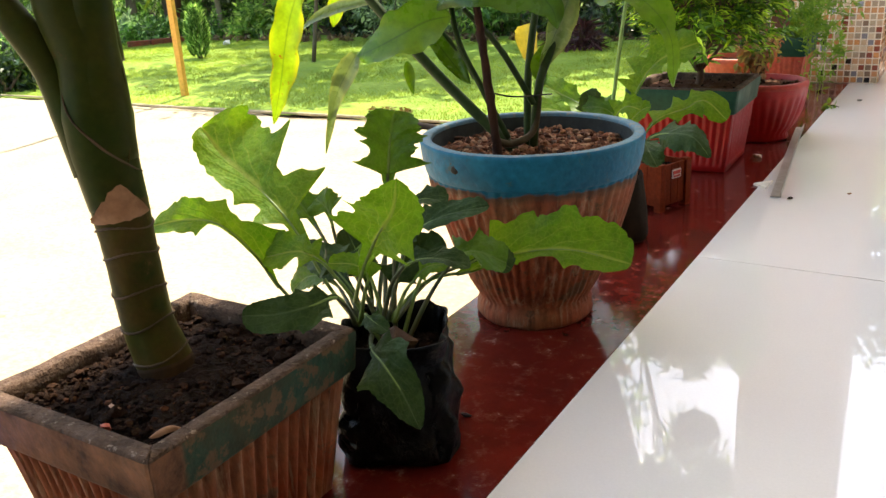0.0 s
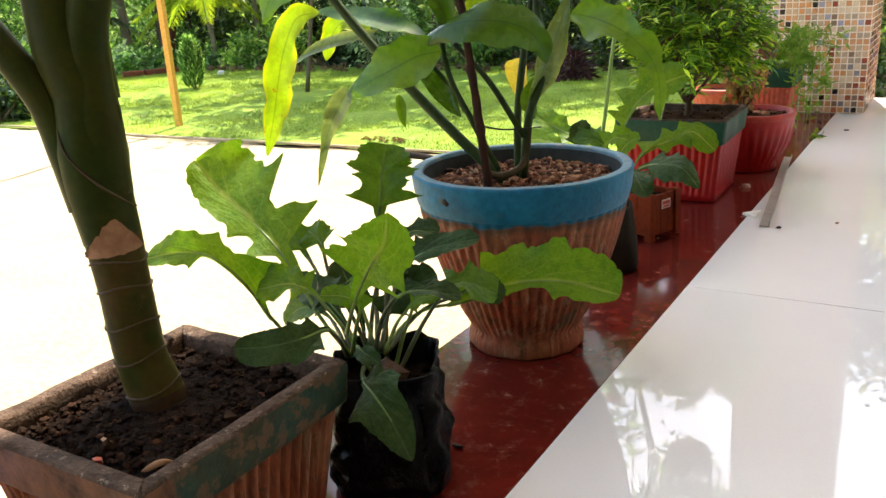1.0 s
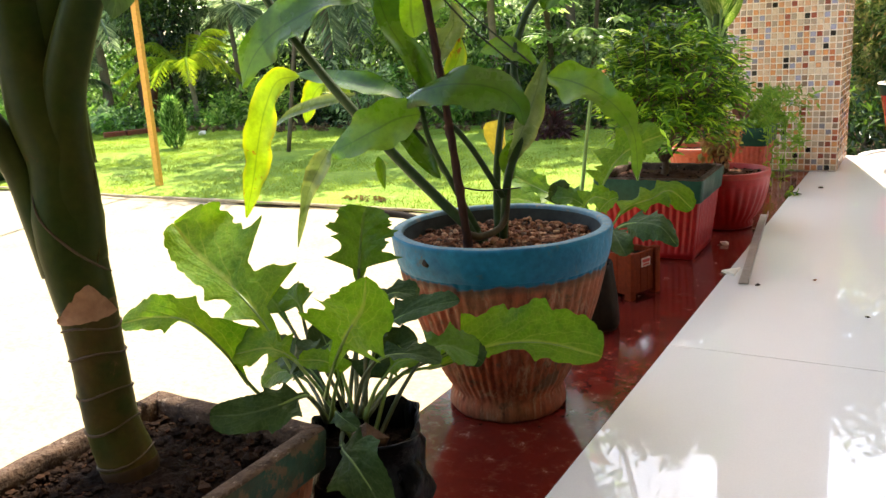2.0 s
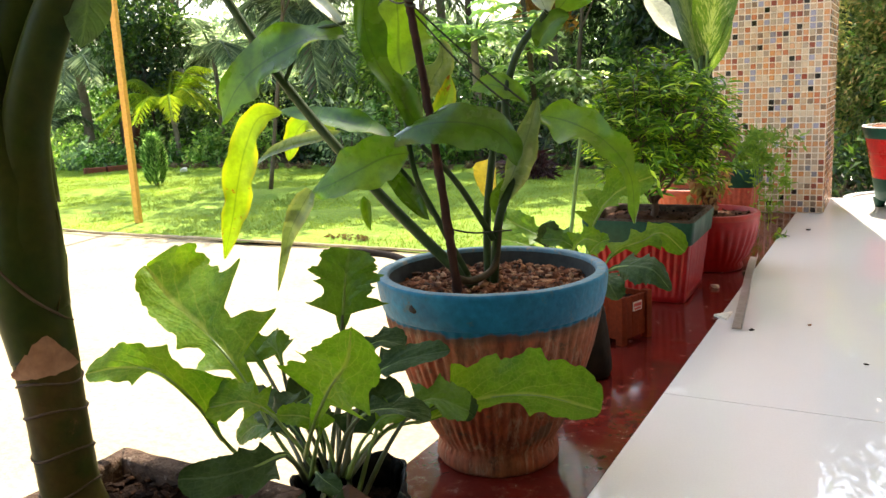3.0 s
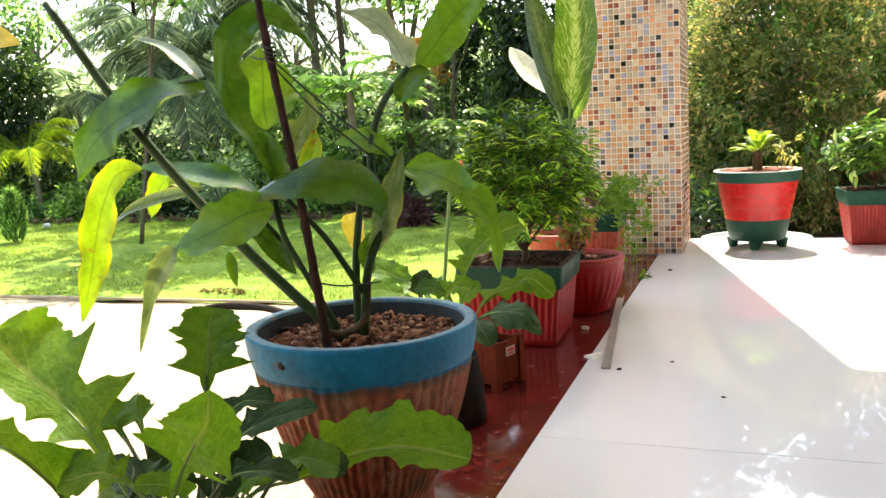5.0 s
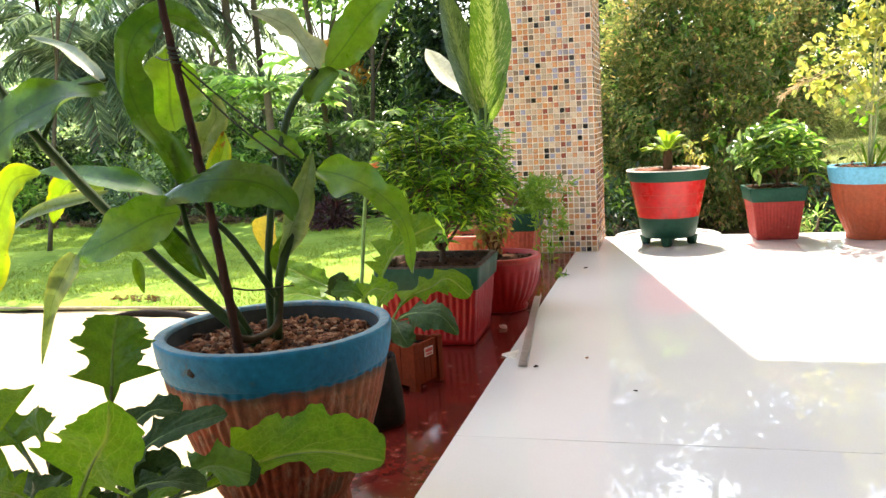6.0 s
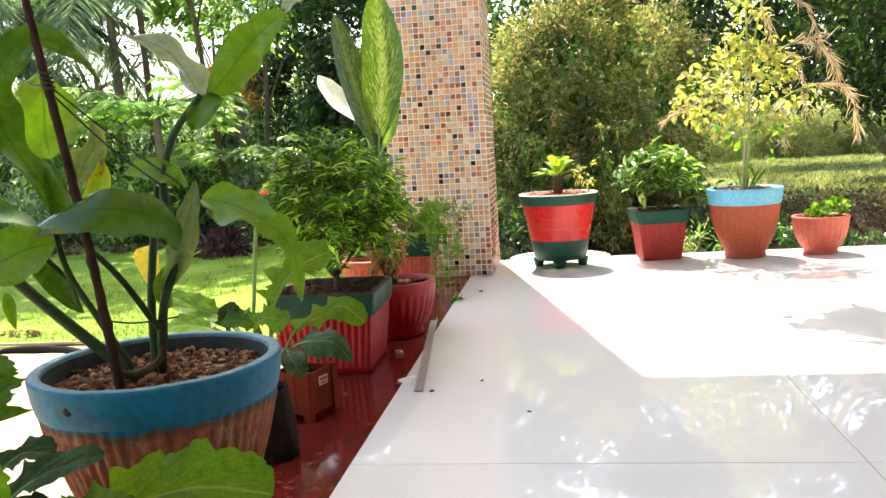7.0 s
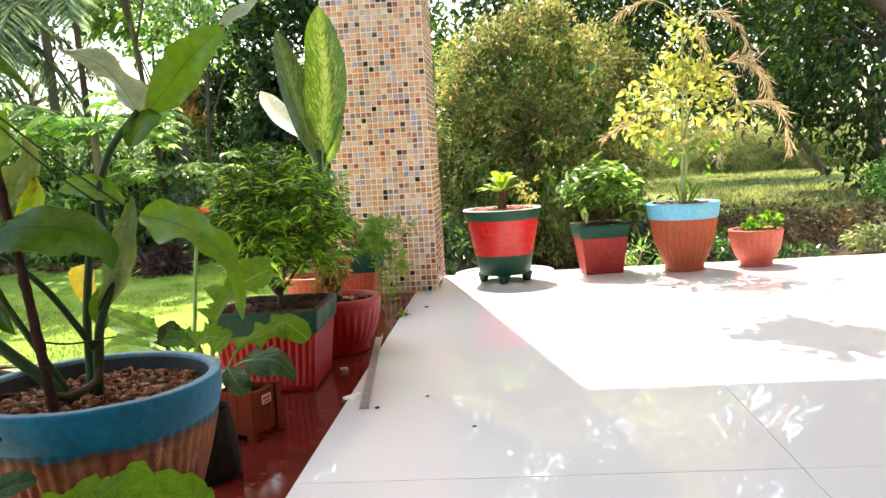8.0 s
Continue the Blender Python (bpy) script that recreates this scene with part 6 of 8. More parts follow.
stems = (([(-0.168, -0.325, 0.240), (-0.307, -0.34, 0.371), (-0.441, -0.36, 0.528), (-0.560, -0.38, 0.712)], 0.0072, "stem"),
         ([(-0.155, -0.300, 0.240), (-0.143, -0.30, 0.333), (-0.115, -0.30, 0.408), (-0.138, -0.28, 0.478), (-0.123, -0.27, 0.546), (-0.080, -0.27, 0.596)], 0.0056, "stem"),
         ([(-0.175, -0.335, 0.262), (-0.200, -0.36, 0.334), (-0.229, -0.37, 0.406), (-0.246, -0.36, 0.511)], 0.0040, "stem"),
         ([(-0.150, -0.305, 0.305), (-0.187, -0.33, 0.382), (-0.222, -0.36, 0.436)], 0.0042, "stem"),
         ([(-0.170, -0.285, 0.240), (-0.175, -0.27, 0.335), (-0.166, -0.26, 0.427), (-0.150, -0.27, 0.485)], 0.0054, "stem"),
         ([(-0.180, -0.36, 0.262), (-0.165, -0.34, 0.256), (-0.150, -0.305, 0.270), (-0.142, -0.300, 0.335)], 0.0050, "stem_dull"),
         ([(-0.215, -0.35, 0.345), (-0.235, -0.35, 0.375), (-0.262, -0.36, 0.412)], 0.0034, "stem"),
         ([(-0.440, -0.36, 0.520), (-0.400, -0.35, 0.585), (-0.328, -0.36, 0.597)], 0.0030, "stem"),
         ([(-0.190, -0.35, 0.325), (-0.165, -0.33, 0.318), (-0.125, -0.30, 0.318)], 0.0012, "string"))
for pts, r, mat in stems:
    tube("stem", pts, [r * 1.1, r, r * 0.8], M[mat], strap, 30, 9)
support = thing("plant_stake", (-0.172, -0.372, 0.24), "thin red-brown wooden stake tied with string", "plant stake")
tube("stick", [(-0.170, -0.370, 0.225), (-0.198, -0.37, 0.449), (-0.229, -0.37, 0.650), (-0.248, -0.37, 0.78)], [0.0062, 0.0055, 0.0048, 0.0045], M["stake"], support, 70, 10, "", 0.12)
for z0, x0 in ((0.615, -0.2225), (0.620, -0.2235), (0.626, -0.2245), (0.609, -0.2215)):
    ring = [(x0 + 0.0062 * math.cos(w), -0.37 + 0.0062 * math.sin(w), z0 + 0.001 * math.sin(2 * w)) for w in np.linspace(0, 6.28, 13)]
    tube("tie", ring, [0.0016, 0.0016], M["string"], support, 26, 5)
for pts in ([(-0.222, -0.37, 0.612), (-0.165, -0.33, 0.545), (-0.107, -0.29, 0.484)], [(-0.222, -0.37, 0.605), (-0.175, -0.33, 0.535), (-0.119, -0.29, 0.474)], [(-0.222, -0.37, 0.615), (-0.250, -0.35, 0.615), (-0.275, -0.33, 0.622)]):
    tube("string", pts, [0.0013, 0.0013], M["string"], support, 14, 5)


# ---- small bag, wooden planter and second gerbera ----
BAG2 = (-0.150, 0.045)
bag2 = thing("nursery_bag", (BAG2[0], BAG2[1], 0.0), "dusty dark plastic nursery bag behind the pot", "plant bag")
lathe("bag_wall", [(0.001, 0.001), (0.046, 0.002), (0.050, 0.010), (0.045, 0.06), (0.038, 0.115), (0.035, 0.122), (0.033, 0.112)], M["grey_bag"], bag2, (BAG2[0], BAG2[1], 0.0), 40, 0, (), "", 0.005, 9)
soil_bed(bag2, (BAG2[0], BAG2[1], 0.0), 0.035, 0.104, M["soil_dark"], False, 0.0, 0.004, 3)

WD = (-0.158, 0.270)
wood = thing("wooden_planter", (WD[0], WD[1], 0.0), "small square red-brown wooden slat planter", "planter")
WT = -20.0
ca, sa = math.cos(radians(WT)), math.sin(radians(WT))


def local(x, y, z):
    return (WD[0] + x * ca - y * sa, WD[1] + x * sa + y * ca, z)


def wood_bit(name, x, y, z0, z1, sx, sy, material, label=""):
    cx, cy, _ = local(x, y, 0)
    bm = box_bm((cx - sx / 2, cy - sy / 2, z0), (cx + sx / 2, cy + sy / 2, z1), 0.0012, WT)
    return part(name, bm, material, wood, label)


for q in range(4):
    for k in range(3):
        o = (k - 1) * 0.0215
        x, y, sx, sy = ((o, -0.040, 0.0205, 0.007), (0.040, o, 0.007, 0.0205), (o, 0.040, 0.0205, 0.007), (-0.040, o, 0.007, 0.0205))[q]
        wood_bit("slat", x, y, 0.010, 0.092, sx, sy, M["wood_red"])
for x, y in ((-0.040, -0.040), (0.040, -0.040), (0.040, 0.040), (-0.040, 0.040)):
    wood_bit("corner_post", x, y, 0.0, 0.096, 0.016, 0.016, M["wood_red"])
tag = wood_bit("label", 0.0448, 0.004, 0.062, 0.080, 0.0012, 0.028, M["label_white"], "faded paper label with illegible red print")
for z0, z1, w in ((0.0705, 0.0770, 0.022), (0.0645, 0.0680, 0.019)):
    cx, cy, _ = local(0.0456, 0.004, 0)
    ob = part("print_bar", box_bm((cx - 0.0006, cy - w / 2, z0), (cx + 0.0006, cy + w / 2, z1), 0.0, WT), M["label_red"], tag)
soil_bed(wood, (WD[0], WD[1], 0.0), 0.036, 0.080, M["soil_dark"], True, WT, 0.004, 2)

gerbera2 = thing("gerbera", (WD[0], WD[1], 0.082), "young gerbera with lobed leaves and one salmon bloom", "plant")
gerbera_leaf(gerbera2, [(-0.195, 0.262, 0.118), (-0.178, 0.28, 0.155), (-0.157, 0.31, 0.174), (-0.125, 0.33, 0.185), (-0.089, 0.345, 0.201), (-0.045, 0.35, 0.163)], 0.040, 0.046, [(0.35, 0.8), (0.6, 0.9)], [(0.18, 0.9), (0.42, 1.0), (0.65, 0.9)], (0.1, -0.7, 0.7), False, 0.16, -0.2, 61)
gerbera_leaf(gerbera2, [(-0.193, 0.262, 0.115), (-0.156, 0.23, 0.148), (-0.11, 0.2, 0.163), (-0.063, 0.18, 0.162), (-0.028, 0.17, 0.129)], 0.047, 0.044, [(0.30, 0.9), (0.52, 1.0, 0.75)], [(0.28, 0.9), (0.50, 1.0, 0.75)], (0.35, -0.75, 0.55), True, 0.12, -0.30, 62)
gerbera_leaf(gerbera2, [(-0.214, 0.262, 0.125), (-0.226, 0.29, 0.176), (-0.222, 0.33, 0.222), (-0.2, 0.36, 0.265), (-0.162, 0.38, 0.291), (-0.122, 0.4, 0.307)], 0.043, 0.070, [(0.42, 0.9), (0.66, 1.0)], [(0.22, 0.7), (0.38, 1.0), (0.58, 0.9)], (-0.2, -0.85, 0.35), False, 0.22, 0.15, 63)
gerbera_leaf(gerbera2, [(-0.197, 0.262, 0.115), (-0.175, 0.22, 0.146), (-0.155, 0.185, 0.143), (-0.135, 0.16, 0.128), (-0.119, 0.15, 0.109)], 0.029, 0.033, [(0.4, 1.0)], [(0.4, 1.0)], (0.2, -0.6, 0.8), True, 0.12, 0.25, 64)
gerbera_leaf(gerbera2, [(-0.227, 0.27, 0.123), (-0.234, 0.262, 0.16), (-0.244, 0.25, 0.184), (-0.269, 0.245, 0.197), (-0.307, 0.24, 0.196)], 0.039, 0.023, [(0.3, 1.0), (0.55, 0.9)], [(0.4, 1.0)], (0.2, -0.7, 0.6), True, 0.2, 0.2, 65)
gerbera_leaf(gerbera2, [(-0.231, 0.27, 0.124), (-0.284, 0.3, 0.153), (-0.345, 0.34, 0.181), (-0.417, 0.37, 0.202), (-0.488, 0.4, 0.224)], 0.042, 0.037, [(0.3, 1.0), (0.5, 0.9)], [(0.3, 0.9), (0.6, 0.9)], (0.2, -0.8, 0.5), False, 0.25, 0.2, 66)
gerbera_leaf(gerbera2, [(-0.237, 0.275, 0.122), (-0.301, 0.31, 0.139), (-0.38, 0.36, 0.154), (-0.454, 0.4, 0.158), (-0.521, 0.43, 0.144)], 0.045, 0.033, [(0.3, 1.0), (0.5, 0.9)], [(0.3, 0.9)], (0.2, -0.7, 0.6), False, 0.3, 0.2, 67)
gerbera_leaf(gerbera2, [(-0.215, 0.262, 0.123), (-0.21, 0.25, 0.151), (-0.202, 0.24, 0.175), (-0.181, 0.235, 0.197), (-0.16, 0.23, 0.206)], 0.023, 0.023, [(0.4, 1.0)], [(0.4, 1.0)], (0.2, -0.8, 0.5), False, 0.2, 0.2, 68)
gerbera_leaf(gerbera2, [(-0.225, 0.265, 0.125), (-0.235, 0.22, 0.159), (-0.216, 0.2, 0.196), (-0.193, 0.19, 0.212), (-0.166, 0.185, 0.208)], 0.018, 0.033, [(0.4, 1.0)], [(0.3, 1.0), (0.6, 0.9)], (0.2, -0.8, 0.5), False, 0.3, 0.2, 69)
gerbera_leaf(gerbera2, [(-0.232, 0.27, 0.118), (-0.269, 0.26, 0.139), (-0.296, 0.25, 0.175), (-0.292, 0.25, 0.208), (-0.302, 0.25, 0.228)], 0.030, 0.030, [(0.4, 1.0)], [(0.4, 1.0)], (0.3, -0.8, 0.4), True, 0.3, 0.2, 70)
tube("flower_stalk", [(-0.195, 0.29, 0.084), (-0.272, 0.33, 0.150), (-0.276, 0.35, 0.235), (-0.264, 0.35, 0.34), (-0.250, 0.35, 0.432)], [0.0042, 0.0042, 0.0040], M["stem_pale"], gerbera2, 16, 7)
rng = np.random.default_rng(15)
nb = 46
w = rng.uniform(0, 6.28, nb)
way = unit(np.stack([np.cos(w), np.sin(w) * 0.8, rng.uniform(0.1, 0.9, nb)], 1))
v, f = leaf_verts(np.tile(np.array([[-0.250, 0.35, 0.428]]), (nb, 1)), way, unit(rng.normal(size=(nb, 3)) + np.array([0, 0, 1.2])), rng.uniform(0.022, 0.032, nb), np.full(nb, 0.008), 0.1, True)
fast_mesh("bloom", v, f, M["petal"], gerbera2, "faded salmon gerbera bloom")

# ---- square red and green pot with a dense shrub ----
SQ = (-0.196, 0.655)
sq_pot = thing("square_pot", (SQ[0], SQ[1], 0.0), "square fluted glossy red pot with a dark green rim", "flower pot")
square_shell("body", [(0.098, 0.0), (0.104, 0.002), (0.105, 0.016), (0.106, 0.024), (0.112, 0.08), (0.117, 0.130), (0.119, 0.138)], M["red_paint"], sq_pot, (SQ[0], SQ[1], 0.0), 1.0, 12, (0, 0, 0, 0.004, 0.006, 0.005, 0.0), 0.07, 64)
square_shell("rim_band", [(0.118, 0.135), (0.123, 0.139), (0.1275, 0.184), (0.127, 0.189)], M["green_paint"], sq_pot, (SQ[0], SQ[1], 0.0), 1.0, 0, (), 0.08, 40, "dark green painted rim", 0.0008)
square_shell("rim", [(0.1265, 0.188), (0.124, 0.192), (0.113, 0.192), (0.110, 0.187), (0.107, 0.150)], M["rim_concrete"], sq_pot, (SQ[0], SQ[1], 0.0), 1.0, 0, (), 0.08, 40, "bare grey concrete rim", 0.001)
soil_bed(sq_pot, (SQ[0], SQ[1], 0.0), 0.108, 0.174, M["soil_brown"], True, 1.0, 0.01, 4)
pebbles("clods", sq_pot, (SQ[0], SQ[1], 0.0), 0.098, 0.180, M["clods"], 150, 0.0015, 0.0055, True, 18)


def pot_shrub(at, middle, radii, whorls, leaves, size, material, seed, label, slim=0.3, stem=0.007, low=-0.5, flat=0.0):
    """A small bushy shrub: stems from one foot, whorls of narrow leaves at the twig ends, open below."""
    t = thing("potted_shrub", at, label, "shrub")
    rng = np.random.default_rng(seed)
    d = unit(rng.normal(size=(whorls * 3, 3)))
    d = d[d[:, 2] > low][:whorls]
    c = np.array(middle) + d * (0.30 + 0.70 * rng.random((len(d), 1)) ** 0.45) * np.array(radii) * rng.uniform(0.86, 1.12, (len(d), 1))
    axis = unit(c - np.array([at[0], at[1], at[2] + 0.05]) + rng.normal(size=c.shape) * 0.05)
    axis = unit(axis + np.array([0, 0, flat]))
    base = np.repeat(c, leaves, 0)
    ax = np.repeat(axis, leaves, 0)
    n = len(base)
    round_ = rng.normal(size=(n, 3))
    round_ = unit(round_ - ax * np.sum(round_ * ax, 1, keepdims=True))
    way = unit(ax * rng.uniform(-0.1, 0.8, (n, 1)) + round_ + np.array([0, 0, -0.12]))
    nor = unit(ax + rng.normal(size=(n, 3)) * 0.25)
    base = base - ax * rng.uniform(0, size * 0.9, (n, 1))
    L = size * rng.uniform(0.65, 1.25, n)
    v, f = leaf_verts(base, way, nor, L, L * slim, 0.22, True)
    fast_mesh("foliage", v, f, material, t)
    foot = np.array(at, float)
    tube("trunk", [at, (at[0] + 0.004, at[1], at[2] + 0.03), (at[0], at[1], at[2] + 0.06)], [stem * 1.7, stem * 1.4, stem * 1.1], M["stem_brown"], t, 8, 8, "", 0.05)
    mains = []
    for k in range(6):
        w = k * 1.05 + 0.3
        e = foot + np.array([math.cos(w) * radii[0] * 0.42, math.sin(w) * radii[1] * 0.42, (middle[2] - at[2]) * rng.uniform(0.85, 1.15)])
        s = foot + np.array([0.004 * math.cos(w), 0.004 * math.sin(w), 0.04])
        m = s * 0.55 + e * 0.45 + np.array([math.cos(w) * 0.012, math.sin(w) * 0.012, -0.008])
        tube("branch", [s, m, e], [stem * 0.8, stem * 0.6, stem * 0.4], M["stem_brown"], t, 10, 7, "", 0.04)
        mains.append(spline([s, m, e], 12))
    sets = []
    for k in range(0, len(c), 2):
        line = min(mains, key=lambda q: float(np.min(np.linalg.norm(q - c[k], axis=1))))
        s = line[int(rng.integers(4, 12))]
        sets.append(tube_data([s, (s + c[k]) / 2 + np.array([0, 0, -0.008]), c[k]], [stem * 0.32, stem * 0.24, stem * 0.14], 6, 5))
    tv, tf = joined(sets)
    solid("twig", tv, tf, M["stem_brown"], t, "", True, None, "stuff")
    return t


pot_shrub((SQ[0] + 0.01, SQ[1], 0.175), (-0.178, 0.66, 0.388), (0.190, 0.175, 0.172), 430, 13, 0.036, M["bush"], 71, "dense rounded shrub with narrow glossy dark leaves", 0.19, 0.0056, -0.72, 0.9)

# ---- red bowl with a dry succulent ----
BW = (-0.101, 0.950)
bowl = thing("bowl_pot", (BW[0], BW[1], 0.0), "round fluted red bowl pot with a worn rim", "flower pot")
lathe("body", [(0.0, 0.001), (0.070, 0.001), (0.073, 0.008), (0.070, 0.018), (0.088, 0.042), (0.102, 0.075), (0.109, 0.105), (0.111, 0.122), (0.112, 0.138)], M["red_paint"], bowl, (BW[0], BW[1], 0.0), 160, 30, (0, 0, 0, 0.001, 0.004, 0.006, 0.003, 0.0, 0), "", 0.0006, 3, 1.3)
lathe("rim", [(0.112, 0.137), (0.1135, 0.141), (0.113, 0.149), (0.110, 0.152), (0.101, 0.152), (0.098, 0.13)], M["red_worn"], bowl, (BW[0], BW[1], 0.0), 80, 0, (), "scuffed dusty rim", 0.0008, 3)
soil_bed(bowl, (BW[0], BW[1], 0.0), 0.100, 0.136, M["soil_brown"], False, 0.0, 0.006, 8)
pebbles("clods", bowl, (BW[0], BW[1], 0.0), 0.092, 0.141, M["clods"], 90, 0.0015, 0.0055, False, 28)
succ = thing("dry_succulent", (-0.115, 0.955, 0.138), "half-dried reddish succulent with thin stems", "plant")
crown("foliage", succ, (-0.118, 0.955, 0.235), (0.058, 0.055, 0.060), 34, 420, 0.020, M["dry_leaf"], 73, 0.16, 0.6, True)
rng = np.random.default_rng(74)
for k in range(13):
    w = rng.uniform(0, 6.28)
    e = np.array([-0.118 + 0.05 * math.cos(w) * rng.random(), 0.955 + 0.05 * math.sin(w), rng.uniform(0.21, 0.28)])
    tube("stem", [(-0.115 + rng.uniform(-0.02, 0.02), 0.955 + rng.uniform(-0.02, 0.02), 0.136), (e + np.array([-0.115, 0.955, 0.14])) / 2, e], [0.0028, 0.0022, 0.0012], M["stem_brown"], succ, 7, 5)

# ---- fern pot by the column ----
FP = (-0.188, 1.625)
fern_pot = thing("square_pot", (FP[0], FP[1], 0.0), "square orange-red pot with a dark green rim by the column", "flower pot")
square_shell("body", [(0.074, 0.0), (0.076, 0.004), (0.080, 0.02), (0.092, 0.12), (0.095, 0.138)], M["clay_pink"], fern_pot, (FP[0], FP[1], 0.0), 0.0, 10, (0, 0, 0.003, 0.004, 0), 0.08, 48)
square_shell("rim_band", [(0.094, 0.135), (0.099, 0.139), (0.103, 0.190), (0.102, 0.195), (0.091, 0.195), (0.088, 0.16)], M["green_paint"], fern_pot, (FP[0], FP[1], 0.0), 0.0, 0, (), 0.1, 36, "dark green painted rim")
soil_bed(fern_pot, (FP[0], FP[1], 0.0), 0.09, 0.172, M["soil_dark"], True, 0.0, 0.006, 9)
fern = thing("asparagus_fern", (-0.165, 1.60, 0.175), "feathery bright green fern trailing over the pot", "fern")


def fern_spray(parent, pts, count, size, seed):
    rng = np.random.default_rng(seed)
    p = spline(pts, 40)
    pick = rng.integers(4, 40, count)
    b = p[pick] + rng.normal(size=(count, 3)) * 0.008
    w = unit(rng.normal(size=(count, 3)) + np.array([0.1, -0.2, 0.1]))
    L = size * rng.uniform(0.6, 1.4, count)
    v, f = leaf_verts(b, w, unit(rng.normal(size=(count, 3)) + np.array([0, 0, 0.8])), L, L * 0.26, 0.1)
    tv, tf = tube_data(pts, [0.0014, 0.0007], 14, 4)
    tris = [(q[0], q[k], q[k + 1]) for q in tf for k in range(1, len(q) - 1)]
    fast_mesh("spray", np.vstack([v, tv]), np.vstack([f, np.array(tris) + len(v)]), M["fern"], parent)


rng = np.random.default_rng(75)
for k in range(16):
    w = rng.uniform(-2.2, 1.2)
    r = rng.uniform(0.08, 0.20)
    e = np.array([-0.150 + r * math.cos(w) * 1.05, 1.585 + r * math.sin(w) * 0.9, rng.uniform(0.20, 0.31)])
    fern_spray(fern, [(-0.165, 1.60, 0.178), (np.array([-0.165, 1.60, 0.24]) + e) / 2 + np.array([0, 0, 0.03]), e], 75, 0.025, 200 + k)
for k in range(9):
    x = -0.095 + 0.013 * k + rng.uniform(-0.01, 0.01)
    z = (0.05, 0.03, 0.07, 0.02, 0.05, 0.04, 0.09, 0.12, 0.15)[k]
    fern_spray(fern, [(-0.150, 1.59, 0.185), (x - 0.01, 1.515, 0.235), (x + 0.008, 1.488, 0.17), (x + rng.uniform(0.0, 0.02), 1.485, z)], 60, 0.024, 300 + k)

# ---- cane plant in an orange pot ----
CP = (-0.262, 1.330)
cane_pot = thing("round_pot", (CP[0], CP[1], 0.0), "round fluted bright orange pot behind the shrub", "flower pot")
lathe("body", [(0.0, 0.001), (0.062, 0.001), (0.064, 0.01), (0.078, 0.08), (0.088, 0.14)], M["clay_orange"], cane_pot, (CP[0], CP[1], 0.0), 120, 26, (0, 0, 0.001, 0.004, 0.002))
lathe("rim", [(0.088, 0.138), (0.094, 0.144), (0.094, 0.162), (0.086, 0.164), (0.082, 0.14)], M["clay_orange"], cane_pot, (CP[0], CP[1], 0.0), 64)
soil_bed(cane_pot, (CP[0], CP[1], 0.0), 0.083, 0.145, M["soil_dark"], False, 0.0, 0.004, 12)
cane = thing("cane_plant", (CP[0] + 0.02, CP[1] + 0.02, 0.148), "tall cane plant with big cream-splashed green leaves", "plant")
tube("cane", [(-0.245, 1.35, 0.14), (-0.235, 1.38, 0.30), (-0.238, 1.42, 0.46), (-0.240, 1.45, 0.56)], [0.014, 0.013, 0.011, 0.008], M["stem"], cane, 20, 10)


def cane_leaf(pts, width, mat, facing, seed, stalk=0.3, label=""):
    stalk_of(pts, stalk + 0.05, 0.0055, M["stem_pale"], cane)
    blade("leaf", pts, width, M[mat], cane, facing, "oval", 0, 0.0, 0.22, 0.02, 3, seed, stalk, 36, 11, label)


cane_leaf([(-0.236, 1.42, 0.44), (-0.230, 1.44, 0.501), (-0.222, 1.47, 0.631), (-0.212, 1.52, 0.802), (-0.227, 1.56, 0.958), (-0.234, 1.58, 1.051)], 0.140, "cane_leaf", (0.25, -0.95, 0.1), 81, 0.28)
cane_leaf([(-0.238, 1.42, 0.44), (-0.238, 1.44, 0.501), (-0.265, 1.46, 0.596), (-0.310, 1.50, 0.732), (-0.354, 1.54, 0.88), (-0.379, 1.56, 0.978)], 0.118, "cane_dark", (0.65, -0.7, 0.2), 82, 0.28, "darker half-folded leaf")
cane_leaf([(-0.242, 1.42, 0.46), (-0.279, 1.46, 0.588), (-0.351, 1.50, 0.659), (-0.412, 1.53, 0.731), (-0.447, 1.55, 0.777)], 0.085, "cane_white", (0.3, -0.6, 0.75), 83, 0.3, "plain white leaf")
cane_leaf([(-0.238, 1.43, 0.42), (-0.215, 1.45, 0.52), (-0.185, 1.48, 0.60), (-0.160, 1.50, 0.70)], 0.050, "cane_leaf", (0.9, -0.4, 0.1), 84, 0.3)
cane_leaf([(-0.236, 1.42, 0.47), (-0.205, 1.41, 0.470), (-0.18, 1.40, 0.434), (-0.167, 1.38, 0.389), (-0.15, 1.36, 0.338), (-0.137, 1.35, 0.305)], 0.015, "withered", (0.5, -0.8, 0.1), 85, 0.42, "withered tan hanging leaf")
for k, w in enumerate((0.3, -0.5, 0.9)):
    blade("leaf", [(-0.139, 1.355, 0.308), (-0.150 + 0.012 * k, 1.35 - 0.008 * k, 0.285), (-0.152 + 0.014 * k, 1.342, 0.258), (-0.136 + 0.005 * k, 1.338, 0.248 - 0.004 * k)], 0.024, M["withered"], cane, (w, -0.8, 0.2), "oval", -3, 0.3, 0.8, 0.2, 2, 860 + k, 0.0, 24, 9, "crumpled brown leaf", 0.3, 0.6)


